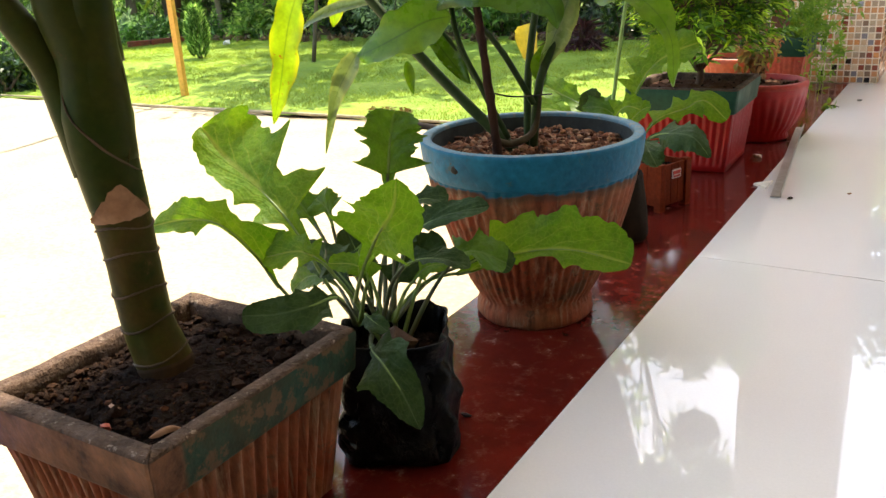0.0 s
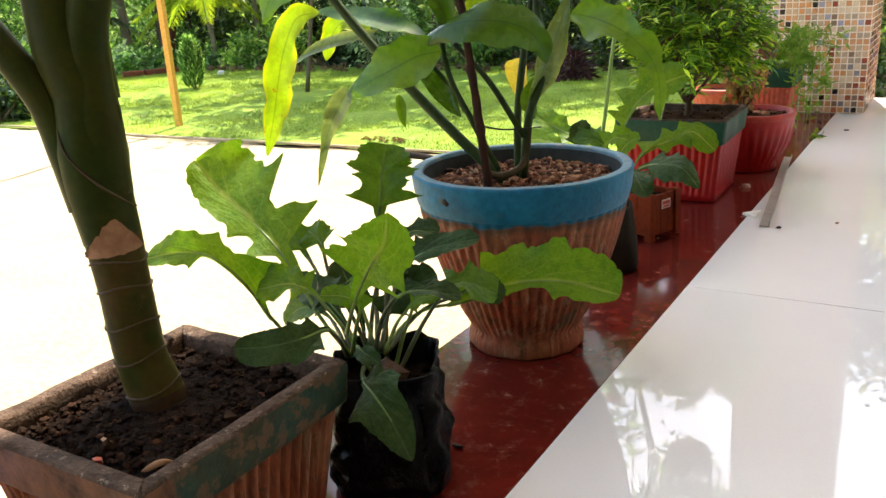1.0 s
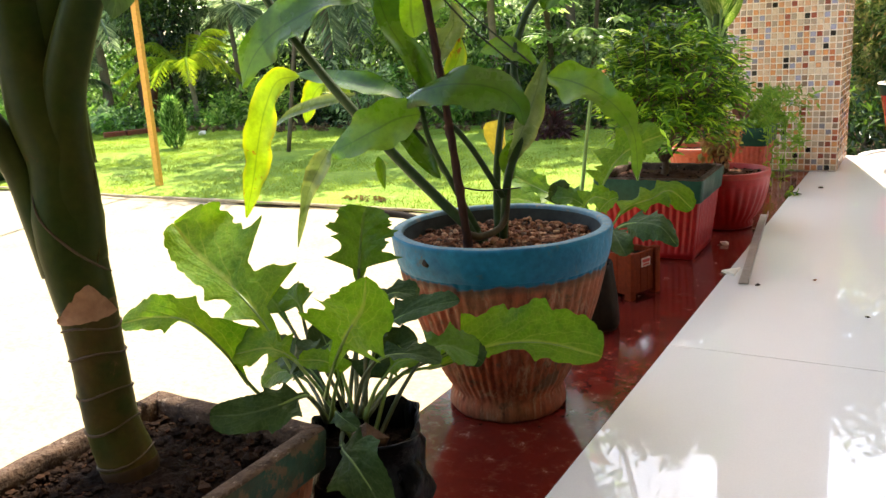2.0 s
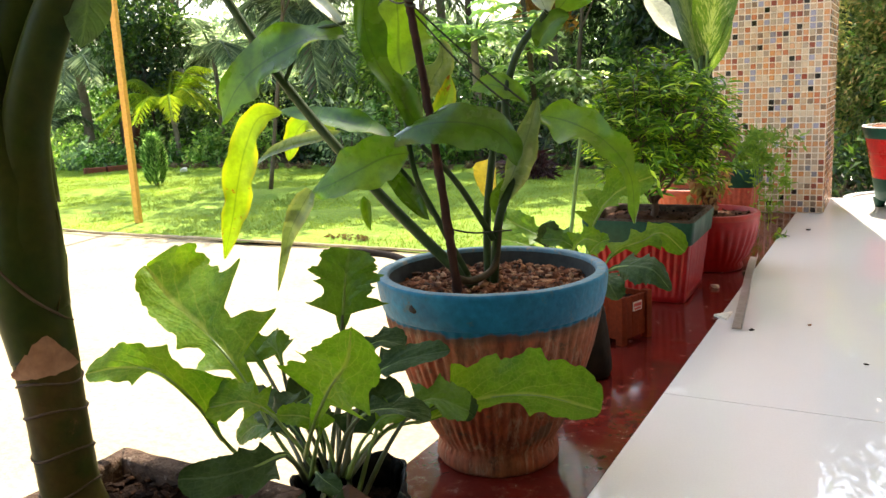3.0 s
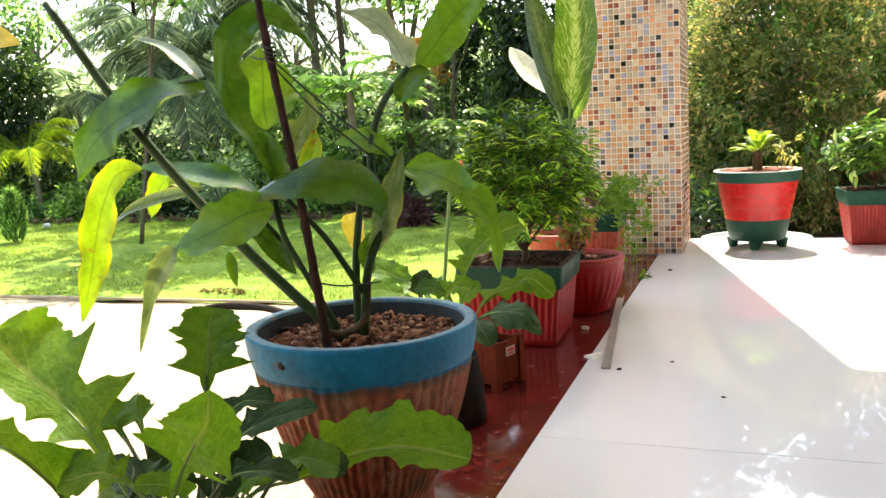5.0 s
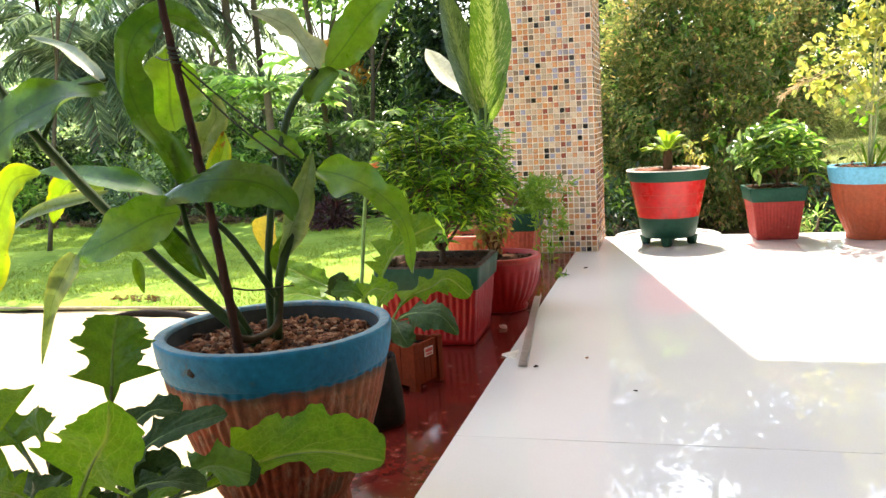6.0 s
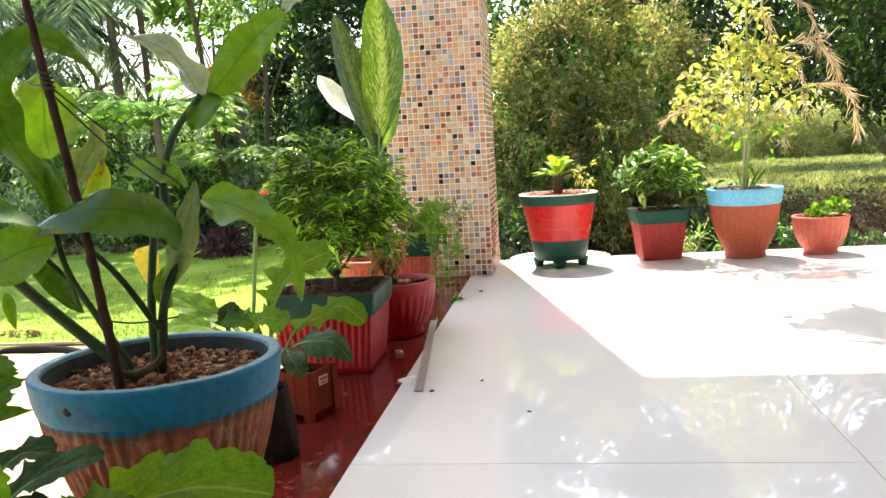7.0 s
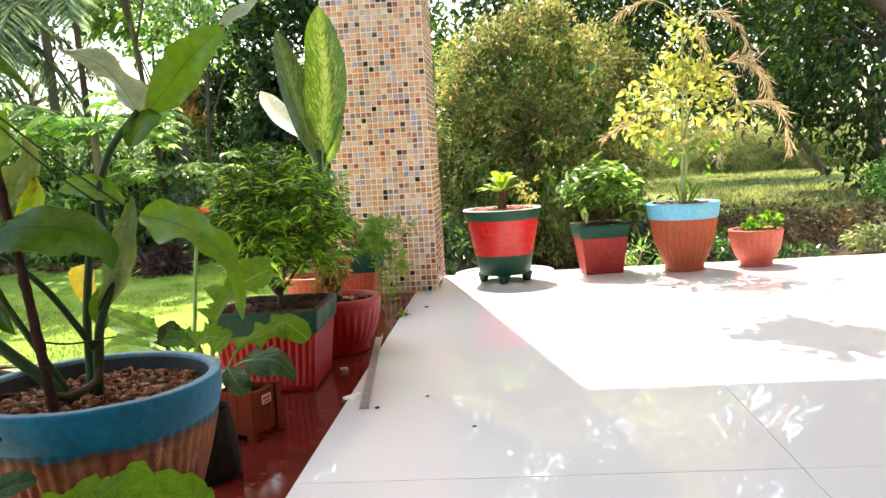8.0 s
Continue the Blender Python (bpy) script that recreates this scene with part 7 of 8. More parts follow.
# hanging basket above the pots, seen mirrored in the floor
basket = thing("hanging_basket", (-0.39, 1.60, 1.30), "round hanging basket with a bushy plant on strings", "hanging basket")
lathe("bowl", [(0.0, 0.0), (0.04, 0.004), (0.075, 0.03), (0.09, 0.07), (0.094, 0.08), (0.086, 0.08), (0.07, 0.035)], M["grey_bag"], basket, (-0.39, 1.60, 1.26), 40)
crown("foliage", basket, (-0.39, 1.60, 1.40), (0.105, 0.105, 0.085), 40, 900, 0.03, M["bush"], 96, 0.3, 0.4, True)
for k in range(3):
    w = k * 2.094
    tube("string", [(-0.39 + 0.09 * math.cos(w), 1.60 + 0.09 * math.sin(w), 1.338), (-0.39 + 0.03 * math.cos(w), 1.60 + 0.03 * math.sin(w), 1.95), (-0.39, 1.60, 2.962)], [0.0022, 0.0022], M["string"], basket, 12, 5)

# ---- pots along the back edge ----
back = "pots along the back edge"
PA = (0.350, 2.095)
pot_a = thing("footed_pot", (PA[0], PA[1], 0.0), "round footed pot in red and green bands", "flower pot", back)
lathe("lower_band", [(0.0, 0.030), (0.093, 0.030), (0.102, 0.035), (0.111, 0.075), (0.118, 0.112)], M["green_paint"], pot_a, (PA[0], PA[1], 0.0), 72)
lathe("middle_band", [(0.118, 0.111), (0.1265, 0.155), (0.1272, 0.158), (0.1352, 0.200), (0.1362, 0.203), (0.146, 0.253)], M["red_bright"], pot_a, (PA[0], PA[1], 0.0), 72, 0, (), "bright red enamel band with scored lines")
lathe("rim_band", [(0.1455, 0.252), (0.150, 0.256), (0.158, 0.292)], M["green_paint"], pot_a, (PA[0], PA[1], 0.0), 72)
lathe("rim", [(0.1582, 0.2915), (0.157, 0.2955), (0.151, 0.2955), (0.149, 0.26)], M["plaster"], pot_a, (PA[0], PA[1], 0.0), 72, 0, (), "white rim top")
for r, z in ((0.1268, 0.1555), (0.1358, 0.2005)):
    lathe("score_line", [(r, z), (r + 0.0010, z + 0.0020)], M["clay_pink"], pot_a, (PA[0], PA[1], 0.0), 72)
for k in range(4):
    w = radians(-95 + 90 * k)
    cx, cy = PA[0] + 0.088 * math.cos(w), PA[1] + 0.088 * math.sin(w)
    lathe("foot", [(0.0, 0.0), (0.015, 0.0), (0.018, 0.010), (0.024, 0.034)], M["green_paint"], pot_a, (cx, cy, 0.0), 14)
soil_bed(pot_a, (PA[0], PA[1], 0.0), 0.149, 0.283, M["clay_old"], False, 0.0, 0.012, 14)
pebbles("gravel", pot_a, (PA[0], PA[1], 0.0), 0.132, 0.288, M["gravel"], 160, 0.003, 0.009, False, 41)
adenium = thing("adenium", (0.350, 2.08, 0.28), "stubby desert rose with fresh pale green leaves", "plant")
tube("trunk", [(0.350, 2.08, 0.275), (0.352, 2.08, 0.33), (0.351, 2.08, 0.372)], [0.019, 0.017, 0.013], M["stem_brown"], adenium, 12, 12, "", 0.04)
rng = np.random.default_rng(16)
for k in range(22):
    w = k * 2.4
    up = rng.uniform(0.05, 0.8)
    d = np.array([math.cos(w) * (1.1 - up * 0.8), math.sin(w) * (1.1 - up * 0.8), up])
    d = d / np.linalg.norm(d)
    b0 = np.array([0.351, 2.08, 0.362]) + d * 0.012
    L = rng.uniform(0.065, 0.095)
    blade("leaf", [b0, b0 + d * L * 0.5 + np.array([0, 0, 0.008]), b0 + d * L - np.array([0, 0, 0.004])], 0.044, M["fresh_leaf"], adenium, (-d[0] * d[2] + 0.01, -d[1] * d[2], 1.2 - d[2]), "paddle", 0, 0, 0.2, 0.0, 3, 400 + k, 0.0, 12, 7)
weed = thing("weed_sprig", (0.43, 2.13, 0.28), "thin yellow-green weed sprig in the pot", "weed")
crown("leaves", weed, (0.458, 2.13, 0.355), (0.042, 0.03, 0.05), 12, 40, 0.030, M["yellow_small"], 17, 0.2, 0.4, True)
tube("stem", [(0.43, 2.13, 0.275), (0.445, 2.13, 0.32), (0.47, 2.13, 0.37)], [0.002, 0.0012], M["stem_pale"], weed, 8, 5)

PB = (0.750, 2.200)
pot_b = thing("square_pot", (PB[0], PB[1], 0.0), "small square fluted red pot with a green rim", "flower pot", back)
square_shell("body", [(0.070, 0.0), (0.076, 0.002), (0.078, 0.014), (0.093, 0.13), (0.096, 0.152)], M["red_worn"], pot_b, (PB[0], PB[1], 0.0), 5.0, 12, (0, 0, 0.003, 0.004, 0.002), 0.06, 56)
square_shell("rim_band", [(0.096, 0.150), (0.100, 0.154), (0.107, 0.199), (0.106, 0.204), (0.096, 0.204), (0.092, 0.17)], M["green_paint"], pot_b, (PB[0], PB[1], 0.0), 5.0, 0, (), 0.07, 36, "dark green painted rim")
soil_bed(pot_b, (PB[0], PB[1], 0.0), 0.094, 0.198, M["soil_brown"], True, 5.0, 0.008, 15)
pebbles("gravel", pot_b, (PB[0], PB[1], 0.0), 0.082, 0.204, M["gravel"], 70, 0.002, 0.007, True, 44)
pot_shrub((PB[0] + 0.01, PB[1], 0.195), (0.762, 2.195, 0.362), (0.172, 0.145, 0.112), 105, 9, 0.050, M["bush_sunlit"], 76, "small round shrub, some leaves coloured pale as if sunlit", 0.34, 0.0045, -0.62, 0.8)
blade("grass_leaf", [(0.83, 2.16, 0.20), (0.865, 2.14, 0.245), (0.91, 2.12, 0.245), (0.945, 2.11, 0.205)], 0.012, M["gerbera"], bpy.data.objects["potted_shrub.001"], (0, -0.5, 0.8), "strap", 0, 0, 0.1, 0, 3, 3)

PC = (1.080, 2.145)
pot_c = thing("flower_pot", (PC[0], PC[1], 0.0), "round fluted terracotta pot with a light blue rim", "flower pot", back)
lathe("body", [(0.0, 0.001), (0.076, 0.001), (0.079, 0.008), (0.077, 0.020), (0.092, 0.05), (0.115, 0.108), (0.128, 0.165), (0.1345, 0.215)], M["clay_orange"], pot_c, (PC[0], PC[1], 0.0), 160, 28, (0, 0, 0, 0.001, 0.004, 0.0055, 0.005, 0.001), "", 0.0008, 3, 1.3)
lathe("rim_band", [(0.134, 0.213), (0.138, 0.218), (0.1455, 0.270), (0.1445, 0.276), (0.132, 0.276), (0.128, 0.23)], M["blue_light"], pot_c, (PC[0], PC[1], 0.0), 72, 0, (), "light blue painted rim")
soil_bed(pot_c, (PC[0], PC[1], 0.0), 0.130, 0.263, M["soil_brown"], False, 0.0, 0.008, 16)
pebbles("gravel", pot_c, (PC[0], PC[1], 0.0), 0.12, 0.270, M["gravel"], 120, 0.003, 0.009, False, 43)

reed = thing("tall_grass_plant", (1.08, 2.14, 0.26), "tall reed with dry tan plumes and yellow vine leaves", "plant")
stalks = (([(1.075, 2.14, 0.255), (1.085, 2.14, 0.55), (1.095, 2.14, 0.85), (1.085, 2.14, 1.22)], 0.0056), ([(1.085, 2.15, 0.255), (1.105, 2.16, 0.5), (1.12, 2.16, 0.8), (1.20, 2.15, 1.16)], 0.0055),
          ([(1.09, 2.14, 0.50), (1.20, 2.12, 0.60), (1.33, 2.12, 0.66), (1.45, 2.12, 0.64)], 0.0032), ([(1.10, 2.14, 0.60), (1.17, 2.14, 0.76), (1.27, 2.14, 0.82), (1.36, 2.14, 0.80)], 0.0030),
          ([(1.085, 2.14, 0.48), (1.03, 2.13, 0.58), (0.95, 2.12, 0.63), (0.86, 2.12, 0.60)], 0.0028), ([(1.09, 2.14, 0.88), (1.14, 2.14, 1.00), (1.22, 2.14, 1.02), (1.30, 2.14, 0.96)], 0.0028),
          # First stalk here is added: it carries the unseen shadow-casting foliage.
          ([(1.085, 2.14, 1.18), (1.04, 2.14, 1.45), (0.96, 2.14, 1.75), (0.88, 2.14, 2.10)], 0.0045), ([(1.09, 2.14, 1.00), (1.03, 2.14, 1.06), (0.96, 2.14, 1.08), (0.90, 2.14, 1.05)], 0.0026))
for pts, r in stalks:
    tube("stalk", pts, [r, r * 0.8, r * 0.5], M["reed_stem"], reed, 20, 7)


def plume(pts, count, size, seed):
    rng = np.random.default_rng(seed)
    p = spline(pts, 30)
    t = unit(np.gradient(p, axis=0))
    count = int(count * 0.65)
    k = rng.integers(0, 30, count)
    w = unit(t[k] + rng.normal(size=(count, 3)) * 0.5 + np.array([0, 0, -0.35]))
    L = size * rng.uniform(0.5, 1.5, count)
    v, f = leaf_verts(p[k] + rng.normal(size=(count, 3)) * 0.003, w, unit(rng.normal(size=(count, 3))), L, L * 0.055, 0.1)
    fast_mesh("plume", v, f, M["plume"], reed)


plume([(1.33, 2.12, 0.655), (1.42, 2.12, 0.66), (1.475, 2.12, 0.60), (1.50, 2.12, 0.46)], 170, 0.055, 1)
plume([(1.24, 2.14, 0.815), (1.33, 2.14, 0.83), (1.40, 2.14, 0.77), (1.43, 2.14, 0.69)], 170, 0.060, 2)
plume([(1.22, 2.14, 0.80), (1.27, 2.14, 0.77), (1.30, 2.14, 0.70), (1.31, 2.14, 0.58)], 110, 0.050, 3)
plume([(0.95, 2.12, 0.63), (0.88, 2.12, 0.61), (0.82, 2.12, 0.585), (0.77, 2.12, 0.555)], 110, 0.045, 4)
plume([(1.20, 2.14, 1.02), (1.27, 2.14, 1.0), (1.33, 2.14, 0.93), (1.36, 2.14, 0.83)], 150, 0.055, 5)
plume([(1.18, 2.15, 1.10), (1.22, 2.15, 1.14), (1.28, 2.15, 1.13), (1.32, 2.15, 1.08)], 110, 0.050, 6)
plume([(1.00, 2.14, 1.075), (0.95, 2.14, 1.08), (0.90, 2.14, 1.06), (0.85, 2.14, 1.03)], 90, 0.045, 7)
plume([(1.14, 2.13, 0.98), (1.17, 2.13, 0.93), (1.18, 2.13, 0.86), (1.18, 2.13, 0.80)], 90, 0.050, 8)
plume([(1.085, 2.14, 1.15), (1.06, 2.14, 1.20), (1.02, 2.14, 1.22), (0.98, 2.14, 1.20)], 90, 0.050, 9)
plume([(1.22, 2.12, 0.61), (1.23, 2.12, 0.56), (1.23, 2.12, 0.50), (1.225, 2.12, 0.44)], 60, 0.045, 10)
vine = thing("climbing_vine", (1.09, 2.14, 0.26), "yellow-green leafy vine climbing the reed", "vine")
crown("foliage", vine, (1.08, 2.14, 0.65), (0.29, 0.09, 0.17), 60, 620, 0.031, M["yellow_small"], 91, 0.35, 0.75, True)
crown("upper_foliage", vine, (1.10, 2.14, 0.90), (0.09, 0.05, 0.14), 20, 190, 0.025, M["yellow_small"], 92, 0.35, 0.75, True)
# Added clump above the view, placed to cast the shadow on the sunlit floor.
crown("shadow_foliage", vine, (0.87, 2.14, 2.08), (0.15, 0.11, 0.27), 34, 800, 0.045, M["yellow_small"], 97, 0.4, 0.7, True)
crown("lower_foliage", vine, (1.12, 2.15, 0.48), (0.17, 0.06, 0.11), 14, 45, 0.034, M["bush_light"], 93, 0.35, 0.6, True)
tube("vine_stem", [(1.07, 2.13, 0.258), (1.10, 2.12, 0.45), (1.06, 2.13, 0.65), (1.11, 2.14, 0.85)], [0.003, 0.002], M["stem_pale"], vine, 20, 5)
for k in range(9):
    w = -2.6 + k * 0.55
    blade("grass_blade", [(1.08 + 0.02 * math.cos(w), 2.13 + 0.02 * math.sin(w), 0.262), (1.08 + 0.10 * math.cos(w), 2.13 + 0.06 * math.sin(w), 0.36), (1.08 + 0.2 * math.cos(w), 2.13 + 0.1 * math.sin(w), 0.34 + 0.03 * math.sin(k * 2.0))], 0.010, M["gerbera"], reed, (0.1, -0.4, 0.9), "strap", 0, 0, 0.1, 0, 3, 500 + k, 0.0, 14, 5)

PD = (1.372, 2.165)
pot_d = thing("bowl_pot", (PD[0], PD[1], 0.0), "low round faded orange-red bowl pot", "flower pot", back)
lathe("body", [(0.0, 0.001), (0.061, 0.001), (0.064, 0.006), (0.061, 0.015), (0.080, 0.040), (0.095, 0.075), (0.103, 0.115), (0.106, 0.138)], M["clay_pink"], pot_d, (PD[0], PD[1], 0.0), 128, 26, (0, 0, 0, 0, 0.003, 0.004, 0.003, 0))
lathe("rim", [(0.106, 0.137), (0.108, 0.141), (0.1075, 0.148), (0.104, 0.150), (0.095, 0.149), (0.090, 0.12)], M["clay_pink"], pot_d, (PD[0], PD[1], 0.0), 64)
soil_bed(pot_d, (PD[0], PD[1], 0.0), 0.094, 0.140, M["soil_brown"], False, 0.0, 0.005, 17)
pebbles("gravel", pot_d, (PD[0], PD[1], 0.0), 0.086, 0.145, M["gravel"], 60, 0.002, 0.006, False, 45)
sprout = thing("small_succulent", (1.385, 2.16, 0.138), "low sprawling yellow-green succulent", "plant")
crown("foliage", sprout, (1.400, 2.155, 0.168), (0.072, 0.055, 0.034), 22, 190, 0.024, M["bush_light"], 95, 0.3, 0.6, True, 0.136)
tube("stem", [(1.385, 2.16, 0.132), (1.39, 2.155, 0.155), (1.40, 2.15, 0.185)], [0.004, 0.003], M["stem_pale"], sprout, 6, 6)

# ---- blue tub beside the near planter ----
tub = thing("blue_tub", (-0.515, -1.085, GROUND), "bright blue plastic tub on the sand", "tub")
lathe("wall", [(0.0, 0.008), (0.10, 0.008), (0.13, 0.36), (0.14, 0.37), (0.14, 0.385), (0.126, 0.385), (0.096, 0.02)], surface("blue plastic", (0.01, 0.12, 0.50), (0.012, 0.10, 0.42), 0.35), tub, (-0.515, -1.085, GROUND), 48)


# ---- yard and garden ----
pole = thing("yellow_post", (-4.0, 2.44, GROUND), "tall square yellow-orange painted post at the lawn edge", "post")
part("shaft", box_bm((-4.019, 2.421, GROUND), (-3.981, 2.459, 3.2), 0.004, 12.0), M["yellow_paint"], pole)
part("footing", box_bm((-4.07, 2.37, GROUND), (-3.93, 2.51, GROUND + 0.02), 0.01, 12.0), M["concrete"], pole)
pipe = thing("edging_pipe", (-3.2, 2.11, GROUND), "thin dusty pipe edging between sand and lawn", "pipe")
tube("pipe_run", [(-9.0, 2.02, GROUND + 0.03), (-5.0, 2.13, GROUND + 0.03), (-3.9, 2.07, GROUND + 0.03), (-2.6, 2.10, GROUND + 0.03), (-1.2, 2.12, GROUND + 0.03), (-0.4, 2.10, GROUND + 0.03)], [0.009, 0.007, 0.010, 0.006, 0.009], M["sand"], pipe, 90, 8, "", 0.15)
hose = thing("garden_hose", (-1.8, 2.0, GROUND), "curved black garden hose on the sand", "hose")
tube("hose_run", [(-2.20, 1.99, GROUND + 0.012), (-2.05, 2.03, GROUND + 0.022), (-1.85, 2.01, GROUND + 0.022), (-1.67, 1.93, GROUND + 0.02), (-1.45, 1.75, GROUND + 0.02)], [0.010, 0.020, 0.020, 0.012], M["grey_bag"], hose, 40, 8)
litter = thing("leaf_litter", (-2.3, 2.32, GROUND), "small pile of dry brown leaves on the lawn", "leaf litter", "", "stuff")
crown("litter_leaves", litter, (-2.28, 2.33, GROUND + 0.02), (0.16, 0.06, 0.006), 30, 420, 0.017, M["dry_leaf"], 131, 0.5, 0.4, False, GROUND + 0.012, "stuff")

rim = thing("leaf_litter", (-5.0, 5.9, GROUND), "strip of dry leaves and earth between lawn and shrubs", "leaf litter", "", "stuff")
crown("litter_leaves", rim, (-5.2, 5.75, GROUND + 0.03), (3.6, 0.20, 0.015), 120, 3000, 0.05, M["litter"], 133, 0.6, 0.45, False, GROUND + 0.02, "stuff")
rng0 = np.random.default_rng(77)
names_left = (("tree_mid", "leafy green garden shrub"), ("tree_light", "sunlit pale green garden shrub"), ("tree_dark", "dark green garden shrub"), ("tree_far", "hazy grey-green garden shrub"))
for k in range(26):
    x = -10.4 + k * 0.40 + rng0.uniform(-0.1, 0.1)
    y = 6.15 + rng0.uniform(-0.1, 0.9) - max(0.0, (-x - 6.5)) * 0.33
    r = rng0.uniform(0.20, 0.38)
    mat, lab = names_left[(0, 1, 3, 2, 0, 1)[int(rng0.integers(0, 6))]]
    shrub("garden_shrub", (x, y, GROUND), (r, r, rng0.uniform(0.14, 0.42)), M[mat], lab, 600 + k, 22, 760, 0.082, 0.46)
for k in range(18):
    x = -12.0 + k * 0.66 + rng0.uniform(-0.2, 0.2)
    y = 7.4 + rng0.uniform(0.0, 1.2) - max(0.0, (-x - 7.5)) * 0.25
    r = rng0.uniform(0.4, 0.62)
    mat, lab = names_left[int(rng0.integers(0, 3))]
    shrub("garden_shrub", (x, y, GROUND), (r, r, rng0.uniform(0.45, 0.75)), M[mat], lab, 700 + k, 34, 1500, 0.095, 0.46)

for k in range(15):
    x = -13.0 + k * 0.86 + rng0.uniform(-0.2, 0.2)
    y = 9.2 + rng0.uniform(-0.2, 0.8) - max(0.0, (-x - 8.0)) * 0.25
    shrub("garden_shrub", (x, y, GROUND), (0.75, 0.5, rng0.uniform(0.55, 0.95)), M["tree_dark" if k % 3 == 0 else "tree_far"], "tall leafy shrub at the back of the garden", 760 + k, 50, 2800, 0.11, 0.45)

for k, (x, y, r, mat) in enumerate(((-5.75, 2.28, 0.26, "tree_dark"), (-6.15, 2.62, 0.30, "tree_mid"), (-6.25, 2.20, 0.30, "tree_dark"), (-6.75, 2.95, 0.32, "tree_dark"), (-6.95, 2.45, 0.36, "tree_mid"), (-7.45, 3.15, 0.38, "tree_dark"), (-7.85, 2.60, 0.42, "tree_dark"), (-8.30, 3.40, 0.45, "tree_mid"), (-9.1, 3.0, 0.6, "tree_dark"))):
    shrub("garden_shrub", (x, y, GROUND), (r, r * 0.8, r * 0.7), M[mat], "low dark shrub in the bed at the lawn's end", 820 + k, 24, 1100, 0.07, 0.42)
for k in range(3):
    bx, by = -7.72 + 0.11 * k, 5.12 + 0.22 * k
    block = thing("loose_brick", (bx, by, GROUND), "weathered red brick lying at the lawn's edge", "brick", "bricks at the lawn's edge")
    part("block", box_bm((bx - 0.115, by - 0.05, GROUND), (bx + 0.115, by + 0.05, GROUND + 0.075), 0.008, 60.0 + 7.0 * k), M["clay_old"], block)
crumb("stone", (-6.39, 5.17, GROUND + 0.025), 0.05, M["plaster"], "white stone at the lawn's edge", "stone", 61, 0.6)

shrub("burgundy_shrub", (-2.38, 5.18, GROUND), (0.19, 0.18, 0.11), M["burgundy"], "low burgundy-leaved clump at the lawn edge", 141, 26, 380, 0.13, 0.2)
conifer = thing("young_conifer", (-5.79, 4.25, GROUND), "small dense upright conifer on the lawn", "conifer")
rng = np.random.default_rng(142)
n = 2200
h = rng.random(n) ** 0.8
r = 0.085 * np.sin(np.pi * (0.18 + 0.80 * h)) ** 0.9
w = rng.uniform(0, 6.28, n)
b = np.stack([-5.79 + r * np.cos(w), 4.25 + r * np.sin(w), GROUND + 0.02 + 0.44 * h], 1)
way = unit(np.stack([np.cos(w) * 0.5, np.sin(w) * 0.5, np.full(n, 0.9)], 1) + rng.normal(size=(n, 3)) * 0.25)
v, f = leaf_verts(b, way, unit(rng.normal(size=(n, 3))), rng.uniform(0.04, 0.08, n), np.full(n, 0.014), 0.1)
fast_mesh("foliage", v, f, M["tree_mid"], conifer)
tube("trunk", [(-5.79, 4.25, GROUND), (-5.79, 4.25, -0.10), (-5.79, 4.25, 0.06)], [0.02, 0.012], M["bark"], conifer, 6, 6)

tree("sapling", (-4.265, 4.06, GROUND), (-3.85, 4.10, 2.15), (0.75, 0.55, 0.50), M["tree_mid"], M["bark"], "thin young tree standing in the lawn", 143, 30, 1500, 0.09, 0.018)
tree("garden_tree", (-9.30, 7.00, GROUND), (-9.6, 7.2, 1.5), (0.6, 0.5, 0.6), M["tree_dark"], M["bark"], "garden tree with a brown trunk and dark leaves", 144, 40, 2000, 0.10, 0.075)
tree("garden_tree", (-7.56, 6.00, GROUND), (-7.85, 6.1, 1.05), (0.40, 0.35, 0.45), M["tree_dark"], M["bark_dark"], "slender forked young garden tree", 145, 30, 1500, 0.075, 0.022)
tree("garden_tree", (-10.8, 6.0, GROUND), (-10.9, 6.1, 1.3), (1.0, 0.9, 0.8), M["tree_mid"], M["bark"], "spreading garden tree with leaning trunk", 146, 50, 3600, 0.10, 0.05)
tree("garden_tree", (-5.2, 7.6, GROUND), (-5.2, 7.7, 0.85), (0.62, 0.5, 0.55), M["tree_light"], M["bark"], "low leafy tree with light green leaves", 147, 40, 2300, 0.09, 0.035)
tree("garden_tree", (-1.35, 6.9, GROUND), (-1.45, 6.9, 1.45), (0.74, 0.6, 1.02), M["tree_dark"], M["bark"], "dark-leaved tree behind the lawn", 148, 110, 8800, 0.09, 0.05)
tree("garden_tree", (-0.60, 6.5, GROUND), (-0.55, 6.5, 1.0), (0.72, 0.6, 0.95), M["tree_dark"], M["bark"], "dense dark tree near the column", 149, 60, 4600, 0.09, 0.05)
tree("garden_tree", (-2.75, 7.2, GROUND), (-2.6, 7.3, 2.2), (0.75, 0.6, 0.6), M["tree_mid"], M["bark"], "tall thin tree with a straight brown trunk", 150, 30, 1300, 0.09, 0.030)
tree("garden_tree", (-3.6, 9.6, GROUND), (-3.6, 9.6, 2.6), (1.3, 0.9, 0.8), M["tree_mid"], M["bark"], "airy tree with a thin dark trunk", 151, 24, 800, 0.11, 0.04)
tree("garden_tree", (-6.4, 10.5, GROUND), (-6.4, 10.5, 2.2), (1.2, 0.9, 0.9), M["tree_dark"], M["bark_pale"], "tall tree with a pale grey trunk", 152, 26, 1000, 0.12, 0.09)

